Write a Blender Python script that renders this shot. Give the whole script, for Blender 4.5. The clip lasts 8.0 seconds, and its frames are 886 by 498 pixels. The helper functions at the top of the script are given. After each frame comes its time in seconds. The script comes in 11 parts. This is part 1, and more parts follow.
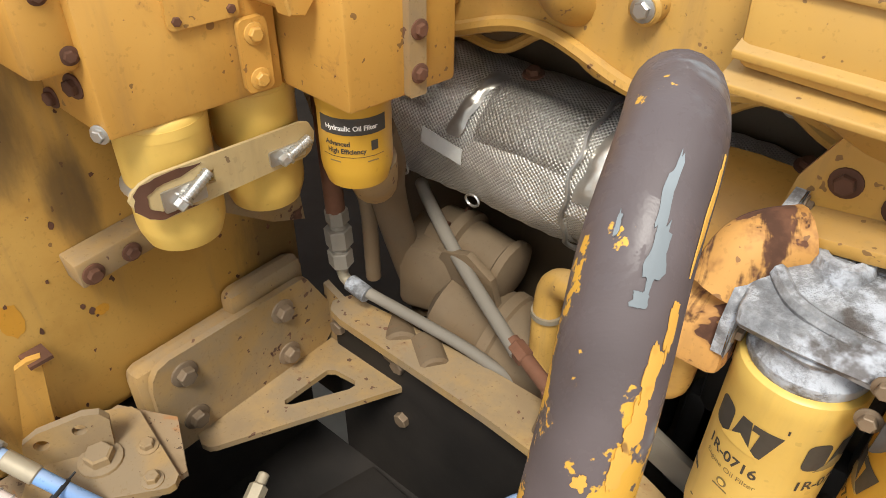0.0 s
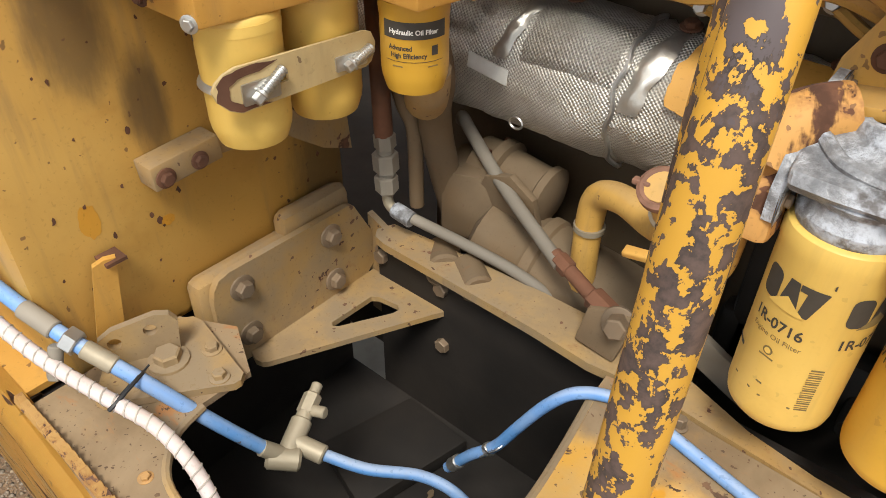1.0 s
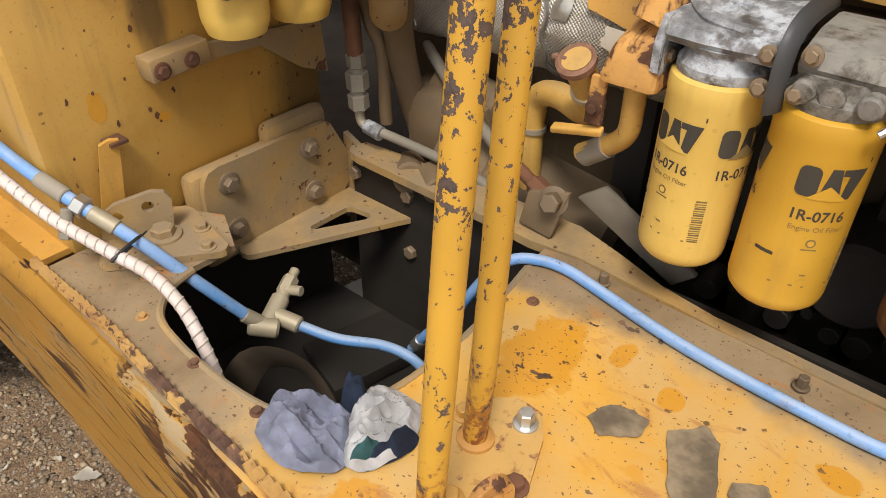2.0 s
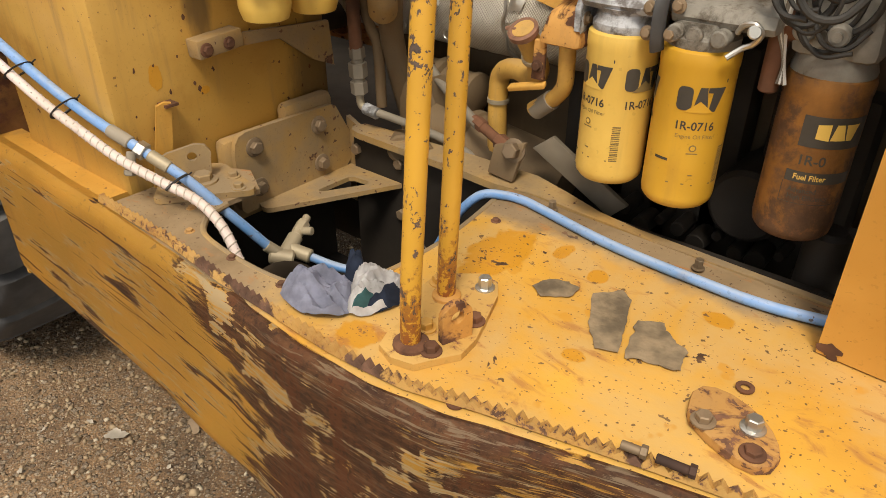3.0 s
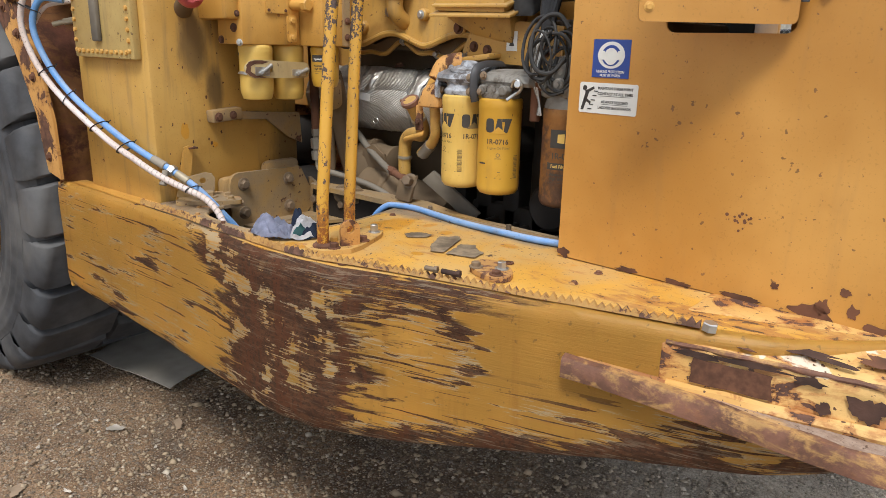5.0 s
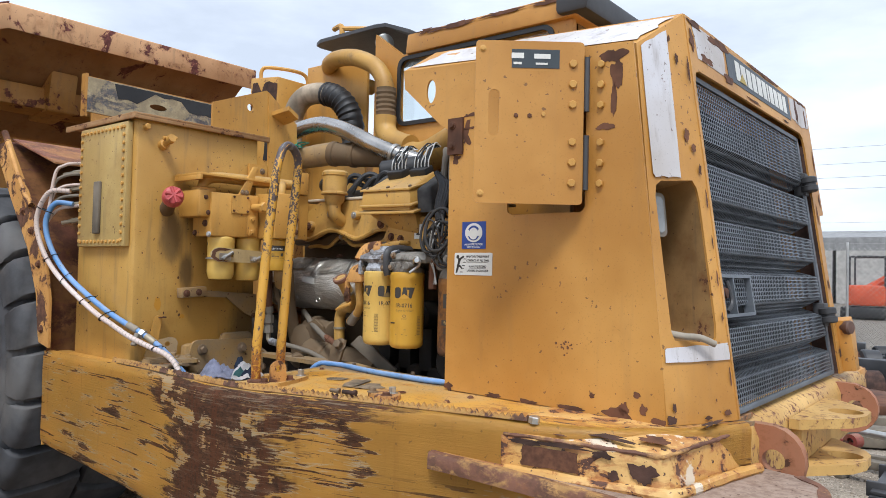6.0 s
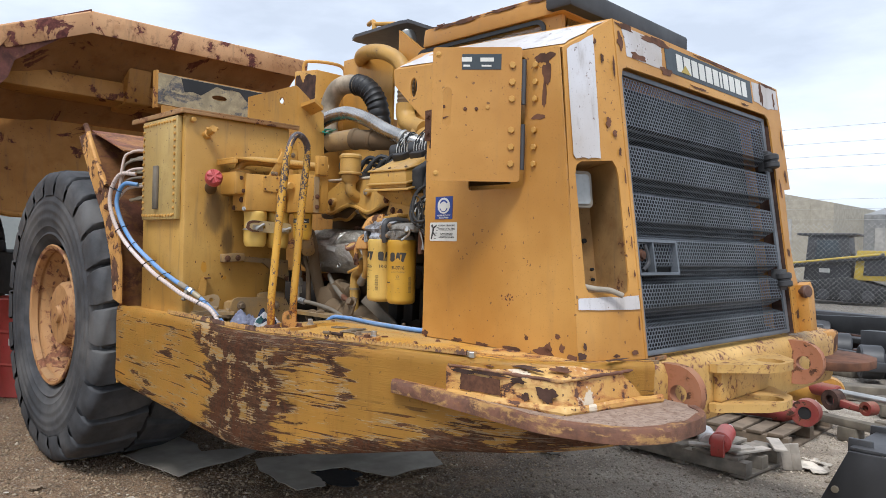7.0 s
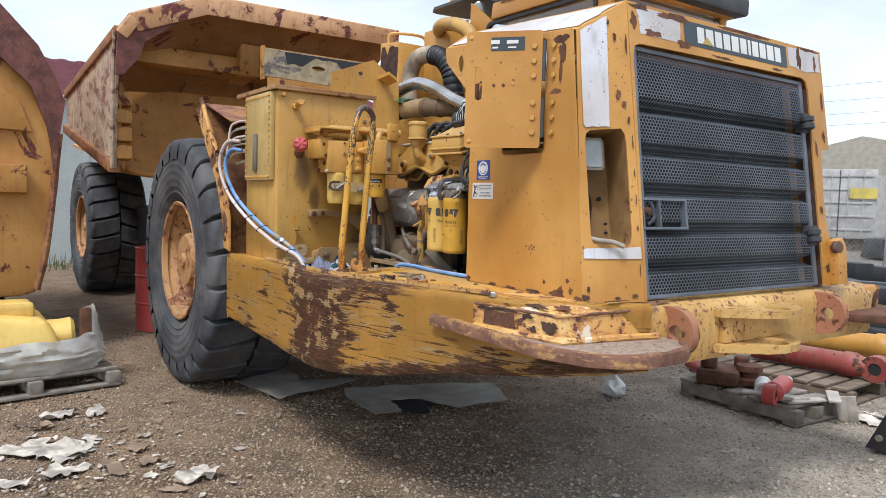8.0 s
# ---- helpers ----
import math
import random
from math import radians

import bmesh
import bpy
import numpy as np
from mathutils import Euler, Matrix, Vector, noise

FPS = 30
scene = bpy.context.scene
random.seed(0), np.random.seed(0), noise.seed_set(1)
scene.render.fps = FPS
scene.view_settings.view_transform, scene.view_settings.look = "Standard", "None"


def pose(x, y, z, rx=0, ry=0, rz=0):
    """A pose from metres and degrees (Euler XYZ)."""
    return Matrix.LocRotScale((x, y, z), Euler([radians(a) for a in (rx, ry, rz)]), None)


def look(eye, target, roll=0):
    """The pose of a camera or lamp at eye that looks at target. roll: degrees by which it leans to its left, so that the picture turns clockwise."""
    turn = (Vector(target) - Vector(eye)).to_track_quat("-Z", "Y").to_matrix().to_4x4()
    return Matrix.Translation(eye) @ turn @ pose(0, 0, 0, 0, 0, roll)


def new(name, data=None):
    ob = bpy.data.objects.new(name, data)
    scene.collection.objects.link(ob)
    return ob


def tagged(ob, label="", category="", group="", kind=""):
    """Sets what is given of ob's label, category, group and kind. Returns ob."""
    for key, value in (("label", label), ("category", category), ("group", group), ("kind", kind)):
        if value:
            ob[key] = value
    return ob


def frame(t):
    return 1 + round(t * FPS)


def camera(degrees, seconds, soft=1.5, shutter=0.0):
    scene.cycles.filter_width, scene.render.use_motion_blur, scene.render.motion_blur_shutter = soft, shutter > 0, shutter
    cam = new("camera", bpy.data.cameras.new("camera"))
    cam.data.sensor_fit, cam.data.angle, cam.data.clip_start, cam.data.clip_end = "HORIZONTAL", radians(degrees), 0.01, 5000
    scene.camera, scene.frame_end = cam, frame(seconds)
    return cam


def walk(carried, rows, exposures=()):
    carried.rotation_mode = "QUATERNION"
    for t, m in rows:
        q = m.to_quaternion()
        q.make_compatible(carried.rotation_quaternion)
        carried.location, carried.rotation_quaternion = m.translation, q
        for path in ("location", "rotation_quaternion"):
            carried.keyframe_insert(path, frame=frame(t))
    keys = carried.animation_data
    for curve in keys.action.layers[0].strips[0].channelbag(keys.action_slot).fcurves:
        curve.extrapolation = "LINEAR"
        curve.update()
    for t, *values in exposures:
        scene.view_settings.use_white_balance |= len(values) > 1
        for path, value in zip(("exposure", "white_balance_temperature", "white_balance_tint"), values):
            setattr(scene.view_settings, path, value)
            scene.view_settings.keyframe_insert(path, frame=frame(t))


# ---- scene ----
cam = camera(63.3, 8.0, soft=0.8)
PATH = [
    (0, (0.006, -0.008, 1.998), (-1.001, 1.212, 0.774), 0.9),
    (0.5, (-0.006, -0.095, 1.966), (-1.013, 1.12, 0.737), 0.8),
    (1, (0.034, -0.157, 1.921), (-0.978, 1.059, 0.698), 0.7),
    (1.5, (0.162, -0.219, 1.875), (-0.86, 0.999, 0.663), 0.5),
    (1.7, (0.21, -0.247, 1.861), (-0.816, 0.975, 0.654), 0.4),
    (2.8, (0.486, -0.571, 1.797), (-0.602, 0.732, 0.738), 0.4),
    (3, (0.569, -0.614, 1.799), (-0.529, 0.699, 0.764), 0.1),
    (3.5, (0.798, -0.746, 1.767), (-0.307, 0.598, 0.78), 0.8),
    (4, (0.996, -0.915, 1.709), (-0.115, 0.449, 0.757), 1.0),
    (4.2, (1.076, -1.0, 1.691), (-0.044, 0.37, 0.759), 0.9),
    (5.3, (1.565, -1.278, 1.577), (0.31, 0.247, 1.26), 1.6),
    (5.5, (1.681, -1.334, 1.534), (0.416, 0.207, 1.385), 1.8),
    (6, (1.986, -1.485, 1.47), (0.734, 0.074, 1.532), 1.3),
    (6.5, (2.306, -1.553, 1.428), (1.02, -0.022, 1.473), 1.2),
    (7, (2.609, -1.591, 1.433), (1.193, -0.179, 1.429), 1.4),
    (7.5, (2.883, -1.639, 1.429), (1.315, -0.399, 1.352), 1.5),
    (8, (3.181, -1.656, 1.443), (1.562, -0.49, 1.311), 1.5),
]
EXPOSURES = [(0, 0.78, 6500, 8), (1.7, 0.63, 6500, 9), (2.8, 0.46, 7600, 10), (4.2, 0.46, 7250, 10), (5.5, 0.43, 5800, 10), (6.5, 0.24, 5950, 10), (8, 0.44, 5800, 10)]
walk(cam, [(t, look(eye, target, roll)) for t, eye, target, roll in PATH], EXPOSURES)

# ---- sky and sun: bright overcast ----
SUN_EL, SUN_AZ = 58.0, 150.0
world = bpy.data.worlds.new("overcast_sky")
scene.world = world
world.use_nodes = True
wt = world.node_tree
wt.nodes.clear()
sky = wt.nodes.new("ShaderNodeTexSky")
sky.sky_type, sky.sun_disc = "NISHITA", False
sky.sun_elevation, sky.sun_rotation = radians(SUN_EL), radians(SUN_AZ)
w_co = wt.nodes.new("ShaderNodeTexCoord")
w_map = wt.nodes.new("ShaderNodeMapping")
w_map.inputs["Scale"].default_value = (1.0, 1.0, 3.2)
w_noise = wt.nodes.new("ShaderNodeTexNoise")
w_noise.inputs["Scale"].default_value, w_noise.inputs["Detail"].default_value = 2.1, 7.0
w_noise.inputs["Roughness"].default_value = 0.55
w_ramp = wt.nodes.new("ShaderNodeValToRGB")
w_ramp.color_ramp.elements[0].position, w_ramp.color_ramp.elements[0].color = 0.36, (5.5, 5.75, 6.1, 1)
w_ramp.color_ramp.elements[1].position, w_ramp.color_ramp.elements[1].color = 0.62, (8.3, 8.5, 8.8, 1)
w_mix = wt.nodes.new("ShaderNodeMix")
w_mix.data_type = "RGBA"
w_mix.inputs["Factor"].default_value = 0.86
w_bg = wt.nodes.new("ShaderNodeBackground")
w_bg.inputs["Strength"].default_value = 0.118
w_out = wt.nodes.new("ShaderNodeOutputWorld")
wt.links.new(w_co.outputs["Generated"], w_map.inputs["Vector"])
wt.links.new(w_map.outputs["Vector"], w_noise.inputs["Vector"])
wt.links.new(w_noise.outputs["Fac"], w_ramp.inputs["Fac"])
wt.links.new(sky.outputs["Color"], w_mix.inputs["A"])
wt.links.new(w_ramp.outputs["Color"], w_mix.inputs["B"])
wt.links.new(w_mix.outputs["Result"], w_bg.inputs["Color"])
wt.links.new(w_bg.outputs["Background"], w_out.inputs["Surface"])
sun_data = bpy.data.lights.new("sun", "SUN")
sun_data.energy, sun_data.angle, sun_data.color = 2.3, radians(16), (1.0, 0.95, 0.87)
sun = new("sun", sun_data)
sun_dir = Vector((math.sin(radians(SUN_AZ)) * math.cos(radians(SUN_EL)), math.cos(radians(SUN_AZ)) * math.cos(radians(SUN_EL)), math.sin(radians(SUN_EL))))
sun.matrix_world = look(sun_dir * 30, (0, 0, 0))

# ---- materials ----
class Graph:
    """A node material under construction."""

    def __init__(self, name):
        self.material = bpy.data.materials.new(name)
        self.material.use_nodes = True
        self.tree = self.material.node_tree
        self.tree.nodes.clear()
        self.geo = self.node("ShaderNodeNewGeometry")
        self.info = self.node("ShaderNodeObjectInfo")
        self.position = self.geo.outputs["Position"]
        self.bsdf = self.node("ShaderNodeBsdfPrincipled")
        out = self.node("ShaderNodeOutputMaterial")
        self.tree.links.new(self.bsdf.outputs["BSDF"], out.inputs["Surface"])

    def node(self, kind, **values):
        made = self.tree.nodes.new(kind)
        for key, value in values.items():
            self.plug(made.inputs[key.replace("_", " ")], value)
        return made

    def plug(self, socket, value):
        if isinstance(value, bpy.types.NodeSocket):
            self.tree.links.new(value, socket)
        else:
            socket.default_value = value

    def math(self, op, a, b=0.0, clamp=False):
        made = self.tree.nodes.new("ShaderNodeMath")
        made.operation, made.use_clamp = op, clamp
        self.plug(made.inputs[0], a)
        self.plug(made.inputs[1], b)
        return made.outputs[0]

    def mapped(self, scale=(1, 1, 1), turn=(0, 0, 0), shift=(0, 0, 0)):
        made = self.node("ShaderNodeMapping", Vector=self.position, Scale=scale, Location=shift)
        made.inputs["Rotation"].default_value = [radians(a) for a in turn]
        return made.outputs["Vector"]

    def noise(self, scale, detail=4.0, rough=0.55, vector=None, distortion=0.0):
        made = self.node("ShaderNodeTexNoise", Scale=scale, Detail=detail, Roughness=rough, Distortion=distortion, Vector=self.position if vector is None else vector)
        return made.outputs["Fac"]

    def ramp(self, fac, lo, hi, smooth=True):
        made = self.tree.nodes.new("ShaderNodeMapRange")
        made.interpolation_type = "SMOOTHSTEP" if smooth else "LINEAR"
        self.plug(made.inputs["Value"], fac)
        made.inputs["From Min"].default_value, made.inputs["From Max"].default_value = lo, hi
        return made.outputs["Result"]

    def mix(self, fac, a, b):
        made = self.tree.nodes.new("ShaderNodeMix")
        made.data_type = "RGBA"
        self.plug(made.inputs["Factor"], fac)
        for socket, value in ((made.inputs["A"], a), (made.inputs["B"], b)):
            self.plug(socket, value if isinstance(value, bpy.types.NodeSocket) else (*value[:3], 1.0))
        return made.outputs["Result"]

    def axis(self, name, source=None):
        made = self.node("ShaderNodeSeparateXYZ", Vector=self.position if source is None else source)
        return made.outputs[name]

    def finish(self, color, rough, metal=0.0, height=None, bump=0.2, distance=0.01):
        self.plug(self.bsdf.inputs["Base Color"], color if isinstance(color, bpy.types.NodeSocket) else (*color[:3], 1.0))
        self.plug(self.bsdf.inputs["Roughness"], rough)
        self.plug(self.bsdf.inputs["Metallic"], metal)
        if height is not None:
            made = self.node("ShaderNodeBump", Strength=bump, Distance=distance, Height=height)
            self.plug(self.bsdf.inputs["Normal"], made.outputs["Normal"])
        return self.material


RUST = (0.075, 0.033, 0.018)
RUST_LIGHT = (0.22, 0.085, 0.03)
DUST = (0.30, 0.225, 0.135)


def plain(name, color, rough=0.6, metal=0.0, scale=30.0, vary=0.25, bump=0.15, big=3.0):
    """A surface of one colour with grain and blotches."""
    g = Graph(name)
    fine, broad = g.noise(scale), g.noise(big, 3.0)
    dark = tuple(c * (1 - vary) for c in color)
    lite = tuple(min(1.0, c * (1 + vary * 0.6)) for c in color)
    col = g.mix(g.ramp(broad, 0.3, 0.7), dark, lite)
    col = g.mix(g.math("MULTIPLY", g.ramp(fine, 0.45, 0.8), 0.45), col, tuple(c * 0.7 for c in color))
    r = g.math("ADD", rough - 0.08, g.math("MULTIPLY", fine, 0.16))
    return g.finish(col, r, metal, fine, bump, 0.004)


def painted(name, color, rust=0.3, dust=0.0, rough=0.42, chip=26.0, grime=0.3, stain=0.25, edge=RUST, patch=0.0, dust_color=DUST, speck=0.7, film=0.35, spill_shade=None):
    """Sprayed machine paint with blotchy fading, oily stains, rust chips and dust that lies on upward faces."""
    g = Graph(name)
    broad, mid, fine = g.noise(1.7, 4.0), g.noise(7.0, 5.0, 0.6), g.noise(90.0, 3.0)
    worn = tuple(c * k for c, k in zip(color, (0.80, 0.74, 0.72)))
    pale = tuple(min(1, c * k + 0.02) for c, k in zip(color, (1.10, 1.12, 1.25)))
    col = g.mix(g.ramp(broad, 0.32, 0.7), worn, pale)
    col = g.mix(g.math("MULTIPLY", g.ramp(mid, 0.52, 0.76), stain), col, tuple(c * k for c, k in zip(color, (0.62, 0.50, 0.40))))
    drip = g.noise(5.0, 5.0, 0.6, g.mapped((4.5, 4.5, 0.5)))
    col = g.mix(g.math("MULTIPLY", g.ramp(drip, 0.52, 0.78), grime), col, (0.16, 0.11, 0.065))
    if dust:
        up = g.ramp(g.axis("Z", g.geo.outputs["Normal"]), 0.35, 0.9)
        lies = g.math("MULTIPLY", up, g.math("MULTIPLY", g.ramp(g.noise(4.0, 6.0, 0.65), 0.30, 0.58), dust))
        coat = g.math("MAXIMUM", lies, g.math("MULTIPLY", g.ramp(mid, 0.30, 0.65), dust * film))
        col = g.mix(coat, col, dust_color)
    for y, z, wide, tall in spill_shade or ():
        away = g.math("ADD", g.math("POWER", g.math("DIVIDE", g.math("SUBTRACT", g.axis("Y"), y), wide), 2.0), g.math("POWER", g.math("DIVIDE", g.math("SUBTRACT", g.axis("Z"), z), tall), 2.0))
        runs = g.noise(26.0, 5.0, 0.65, g.mapped((1.0, 1.0, 0.28)))
        oil_shade = g.math("MULTIPLY", g.ramp(g.math("ADD", away, g.math("MULTIPLY", g.math("SUBTRACT", runs, 0.5), 1.5)), 1.25, 0.15), 0.70)
        col = g.mix(oil_shade, col, (0.060, 0.040, 0.024))
    spots = g.noise(chip, 4.0, 0.62, None, 0.4)
    spread = g.noise(2.6, 3.0)
    field = g.math("ADD", spots, g.math("MULTIPLY", g.math("SUBTRACT", spread, 0.5), 0.55))
    limit = 0.80 - 0.22 * rust
    chips = g.ramp(field, limit, limit + 0.022, False)
    halo = g.math("MULTIPLY", g.ramp(field, limit - 0.09, limit), 0.45 * min(1.0, rust * 1.6))
    col = g.mix(halo, col, RUST_LIGHT)
    if patch:
        big = g.ramp(g.math("ADD", g.noise(3.2, 7.0, 0.62, None, 0.6), g.math("MULTIPLY", fine, 0.06)), 0.66 - 0.2 * patch, 0.69 - 0.2 * patch)
        chips = g.math("MAXIMUM", chips, big)
    browns = g.mix(g.ramp(g.noise(38.0), 0.35, 0.7), edge, tuple(c * 2.0 for c in edge))
    col = g.mix(g.math("MULTIPLY", g.ramp(g.noise(150.0, 2.0, 0.5), 0.62, 0.70), 0.35 * speck), col, tuple(c * 0.45 for c in color))
    col = g.mix(g.math("MULTIPLY", g.ramp(g.math("ADD", g.noise(58.0, 2.0, 0.5), g.math("MULTIPLY", g.math("SUBTRACT", spread, 0.5), 0.25)), 0.705, 0.72), speck), col, browns)
    col = g.mix(chips, col, browns)
    r = g.math("ADD", g.math("ADD", rough, g.math("MULTIPLY", chips, 0.4)), g.math("MULTIPLY", mid, 0.16))
    height = g.math("SUBTRACT", g.math("ADD", g.math("MULTIPLY", fine, 0.12), g.math("MULTIPLY", mid, 0.5)), g.math("MULTIPLY", chips, 0.6))
    return g.finish(col, r, 0.0, height, 0.22, 0.004)


def scraped(name, color):
    """The fender's flank: paint torn off in long level scrapes with frayed ends, nearly bare in the battered middle, rubbed pale along the hem."""
    g = Graph(name)
    x, z = g.axis("X"), g.axis("Z")
    wide = g.noise(3.1, 3.0, 0.5, g.mapped((1.0, 1.0, 4.2), (0, 6, 0)), 0.5)
    streak = g.noise(6.5, 4.0, 0.6, g.mapped((0.9, 0.9, 6.5), (0, 5, 0), (2, 1, 4)), 0.5)
    fibre = g.noise(24.0, 5.0, 0.68, g.mapped((0.42, 0.42, 7.0), (0, 4, 0), (7, 0, 1)), 0.35)
    line = g.noise(7.0, 3.0, 0.55, g.mapped((0.38, 0.38, 11.0), (0, 7, 0), (1, 3, 2)), 0.8)
    field = g.math("ADD", g.math("MULTIPLY", wide, 0.46), g.math("ADD", g.math("MULTIPLY", streak, 0.32), g.math("MULTIPLY", fibre, 0.22)))
    # the battered middle reaches further back along the top
    wob = g.math("MULTIPLY", g.math("SUBTRACT", streak, 0.5), 0.55)
    fray = g.math("MULTIPLY", g.math("SUBTRACT", fibre, 0.5), 0.30)
    lean = g.math("MULTIPLY", g.ramp(z, 0.86, 1.06), 0.17)
    edge = g.math("ADD", x, g.math("ADD", wob, fray))
    back = g.ramp(g.math("ADD", edge, lean), -0.40, -0.33)
    ahead = g.math("SUBTRACT", 1.0, g.ramp(edge, 0.13, 0.20))
    band = g.math("MULTIPLY", back, ahead)
    column = g.noise(7.5, 4.0, 0.6, g.mapped((2.0, 2.0, 0.16), (0, 0, 0), (1, 0, 0)), 0.2)
    island = g.noise(8.0, 4.0, 0.62, g.mapped((1.0, 1.0, 2.1), (0, 8, 0), (4, 0, 3)), 0.4)
    kept = g.math("ADD", g.math("MULTIPLY", island, 0.72), g.math("ADD", g.math("MULTIPLY", fibre, 0.34), g.math("MULTIPLY", g.math("SUBTRACT", column, 0.5), -0.38)))
    in_band = g.math("SUBTRACT", 1.0, g.ramp(kept, 0.562, 0.576))
    # scrapes outside the middle: comb-like ahead of it as far as the smooth front, long and loose behind it
    front = g.ramp(g.math("ADD", x, g.math("MULTIPLY", g.math("SUBTRACT", g.noise(5.0, 2.0, 0.5, g.mapped((0.2, 0.2, 5.0))), 0.5), 0.35)), 0.46, 0.52)
    clean = g.math("MULTIPLY", front, g.ramp(g.math("ADD", z, g.math("MULTIPLY", g.math("SUBTRACT", x, 0.5), -0.16)), 0.78, 0.88))
    hem_line = g.math("ADD", 0.575, g.math("MULTIPLY", g.math("MAXIMUM", g.math("SUBTRACT", x, 0.10), 0.0), 0.19))
    above = g.math("SUBTRACT", z, g.math("ADD", hem_line, g.math("MULTIPLY", g.math("MAXIMUM", g.math("SUBTRACT", -0.35, x), 0.0), 0.045)))
    hem = g.math("SUBTRACT", 1.0, g.ramp(g.math("ADD", above, g.math("MULTIPLY", g.math("SUBTRACT", streak, 0.5), 0.12)), 0.035, 0.085))
    top = g.ramp(z, 1.025, 1.050)
    limit = g.math("ADD", 0.541, g.math("MULTIPLY", clean, 0.16))
    limit = g.math("ADD", g.math("SUBTRACT", limit, g.math("MULTIPLY", hem, 0.055)), g.math("MULTIPLY", top, 0.06))
    limit = g.math("ADD", limit, g.math("MULTIPLY", g.ramp(x, -0.36, -0.60), 0.030))
    score = g.math("SUBTRACT", field, limit)
    comb = g.math("MULTIPLY", g.ramp(g.math("SUBTRACT", line, g.math("MULTIPLY", g.ramp(x, -0.36, -0.60), 0.03)), 0.600, 0.612), g.math("SUBTRACT", 1.0, clean))
    outside = g.math("MAXIMUM", g.ramp(score, 0.0, 0.008), comb)
    lip = g.math("MULTIPLY", g.ramp(g.math("ADD", z, g.math("MULTIPLY", g.math("SUBTRACT", streak, 0.5), 0.10)), 1.010, 1.022), g.math("MULTIPLY", g.ramp(x, -0.30, -0.10), g.math("SUBTRACT", 1.0, g.ramp(edge, 0.46, 0.60))))
    lip = g.math("MULTIPLY", lip, g.ramp(fibre, 0.36, 0.44))
    bare = g.math("MAXIMUM", g.math("ADD", g.math("MULTIPLY", band, in_band), g.math("MULTIPLY", g.math("SUBTRACT", 1.0, band), outside)), lip)
    broad, fine = g.noise(1.9, 4.0), g.noise(140.0, 2.0)
    col = g.mix(g.ramp(broad, 0.3, 0.7), tuple(c * 0.80 for c in color), tuple(min(1, c * 1.08) for c in color))
    col = g.mix(g.math("MULTIPLY", g.ramp(g.noise(60.0, 3.0), 0.64, 0.72), 0.5), col, (0.16, 0.09, 0.04))
    col = g.mix(g.math("MULTIPLY", g.ramp(fibre, 0.56, 0.66), 0.30), col, tuple(c * 0.66 for c in color))
    runs = g.noise(9.0, 4.0, 0.6, g.mapped((2.6, 2.6, 0.25), (0, 0, 0), (3, 3, 0)))
    col = g.mix(g.math("MULTIPLY", g.ramp(runs, 0.56, 0.72), 0.35), col, (0.40, 0.17, 0.035))
    # pale scuffed fibres beside the scrapes
    near = g.math("MAXIMUM", g.ramp(score, -0.040, -0.004), g.math("MULTIPLY", band, g.ramp(kept, 0.56, 0.61)))
    col = g.mix(g.math("MULTIPLY", g.math("MULTIPLY", near, g.ramp(fibre, 0.47, 0.54)), 0.80), col, (0.60, 0.49, 0.32))
    browns = g.mix(g.ramp(g.noise(15.0, 6.0, 0.7, g.mapped((1, 1, 4))), 0.36, 0.66), (0.085, 0.036, 0.018), (0.215, 0.096, 0.042))
    browns = g.mix(g.math("MULTIPLY", g.ramp(column, 0.50, 0.60), 0.75), browns, (0.170, 0.058, 0.022))
    browns = g.mix(g.math("MULTIPLY", g.ramp(g.noise(85.0, 4.0, 0.7), 0.50, 0.66), 0.60), browns, (0.040, 0.018, 0.011))
    steel = g.math("MULTIPLY", g.ramp(fibre, 0.53, 0.60), g.math("ADD", 0.22, g.math("MULTIPLY", g.math("MAXIMUM", hem, lip), 0.55)))
    browns = g.mix(steel, browns, (0.33, 0.24, 0.155))
    col = g.mix(bare, col, browns)
    r = g.math("ADD", 0.42, g.math("MULTIPLY", bare, 0.33))
    height = g.math("SUBTRACT", g.math("ADD", g.math("MULTIPLY", fine, 0.10), g.math("MULTIPLY", fibre, 0.5)), g.math("MULTIPLY", bare, 0.7))
    return g.finish(col, r, 0.0, height, 0.5, 0.005)


def weathered(name, paint, rust, remains, stretch):
    """Steel gone over to rust in soft layers, with streaks of old paint left on it."""
    g = Graph(name)
    streak, fine, broad = g.noise(7.0, 8.0, 0.68, g.mapped(stretch), 0.6), g.noise(46.0, 5.0, 0.7), g.noise(2.6, 5.0, 0.6)
    col = g.mix(g.ramp(g.noise(10.0, 6.0, 0.65), 0.32, 0.70), tuple(c * 0.62 for c in rust), tuple(c * 1.45 for c in rust))
    col = g.mix(g.math("MULTIPLY", g.ramp(fine, 0.50, 0.72), 0.45), col, (0.27, 0.110, 0.045))
    field = g.math("ADD", g.math("MULTIPLY", streak, 0.55), g.math("ADD", g.math("MULTIPLY", fine, 0.18), g.math("MULTIPLY", broad, 0.27)))
    kept = g.mix(g.ramp(g.noise(14.0, 5.0, 0.6), 0.35, 0.7), tuple(c * 0.72 for c in paint), tuple(c * 1.12 for c in paint))
    col = g.mix(g.math("MULTIPLY", g.ramp(field, remains - 0.035, remains + 0.045), 0.9), col, kept)
    return g.finish(col, 0.72, 0.0, g.math("ADD", fine, streak), 0.3, 0.006)


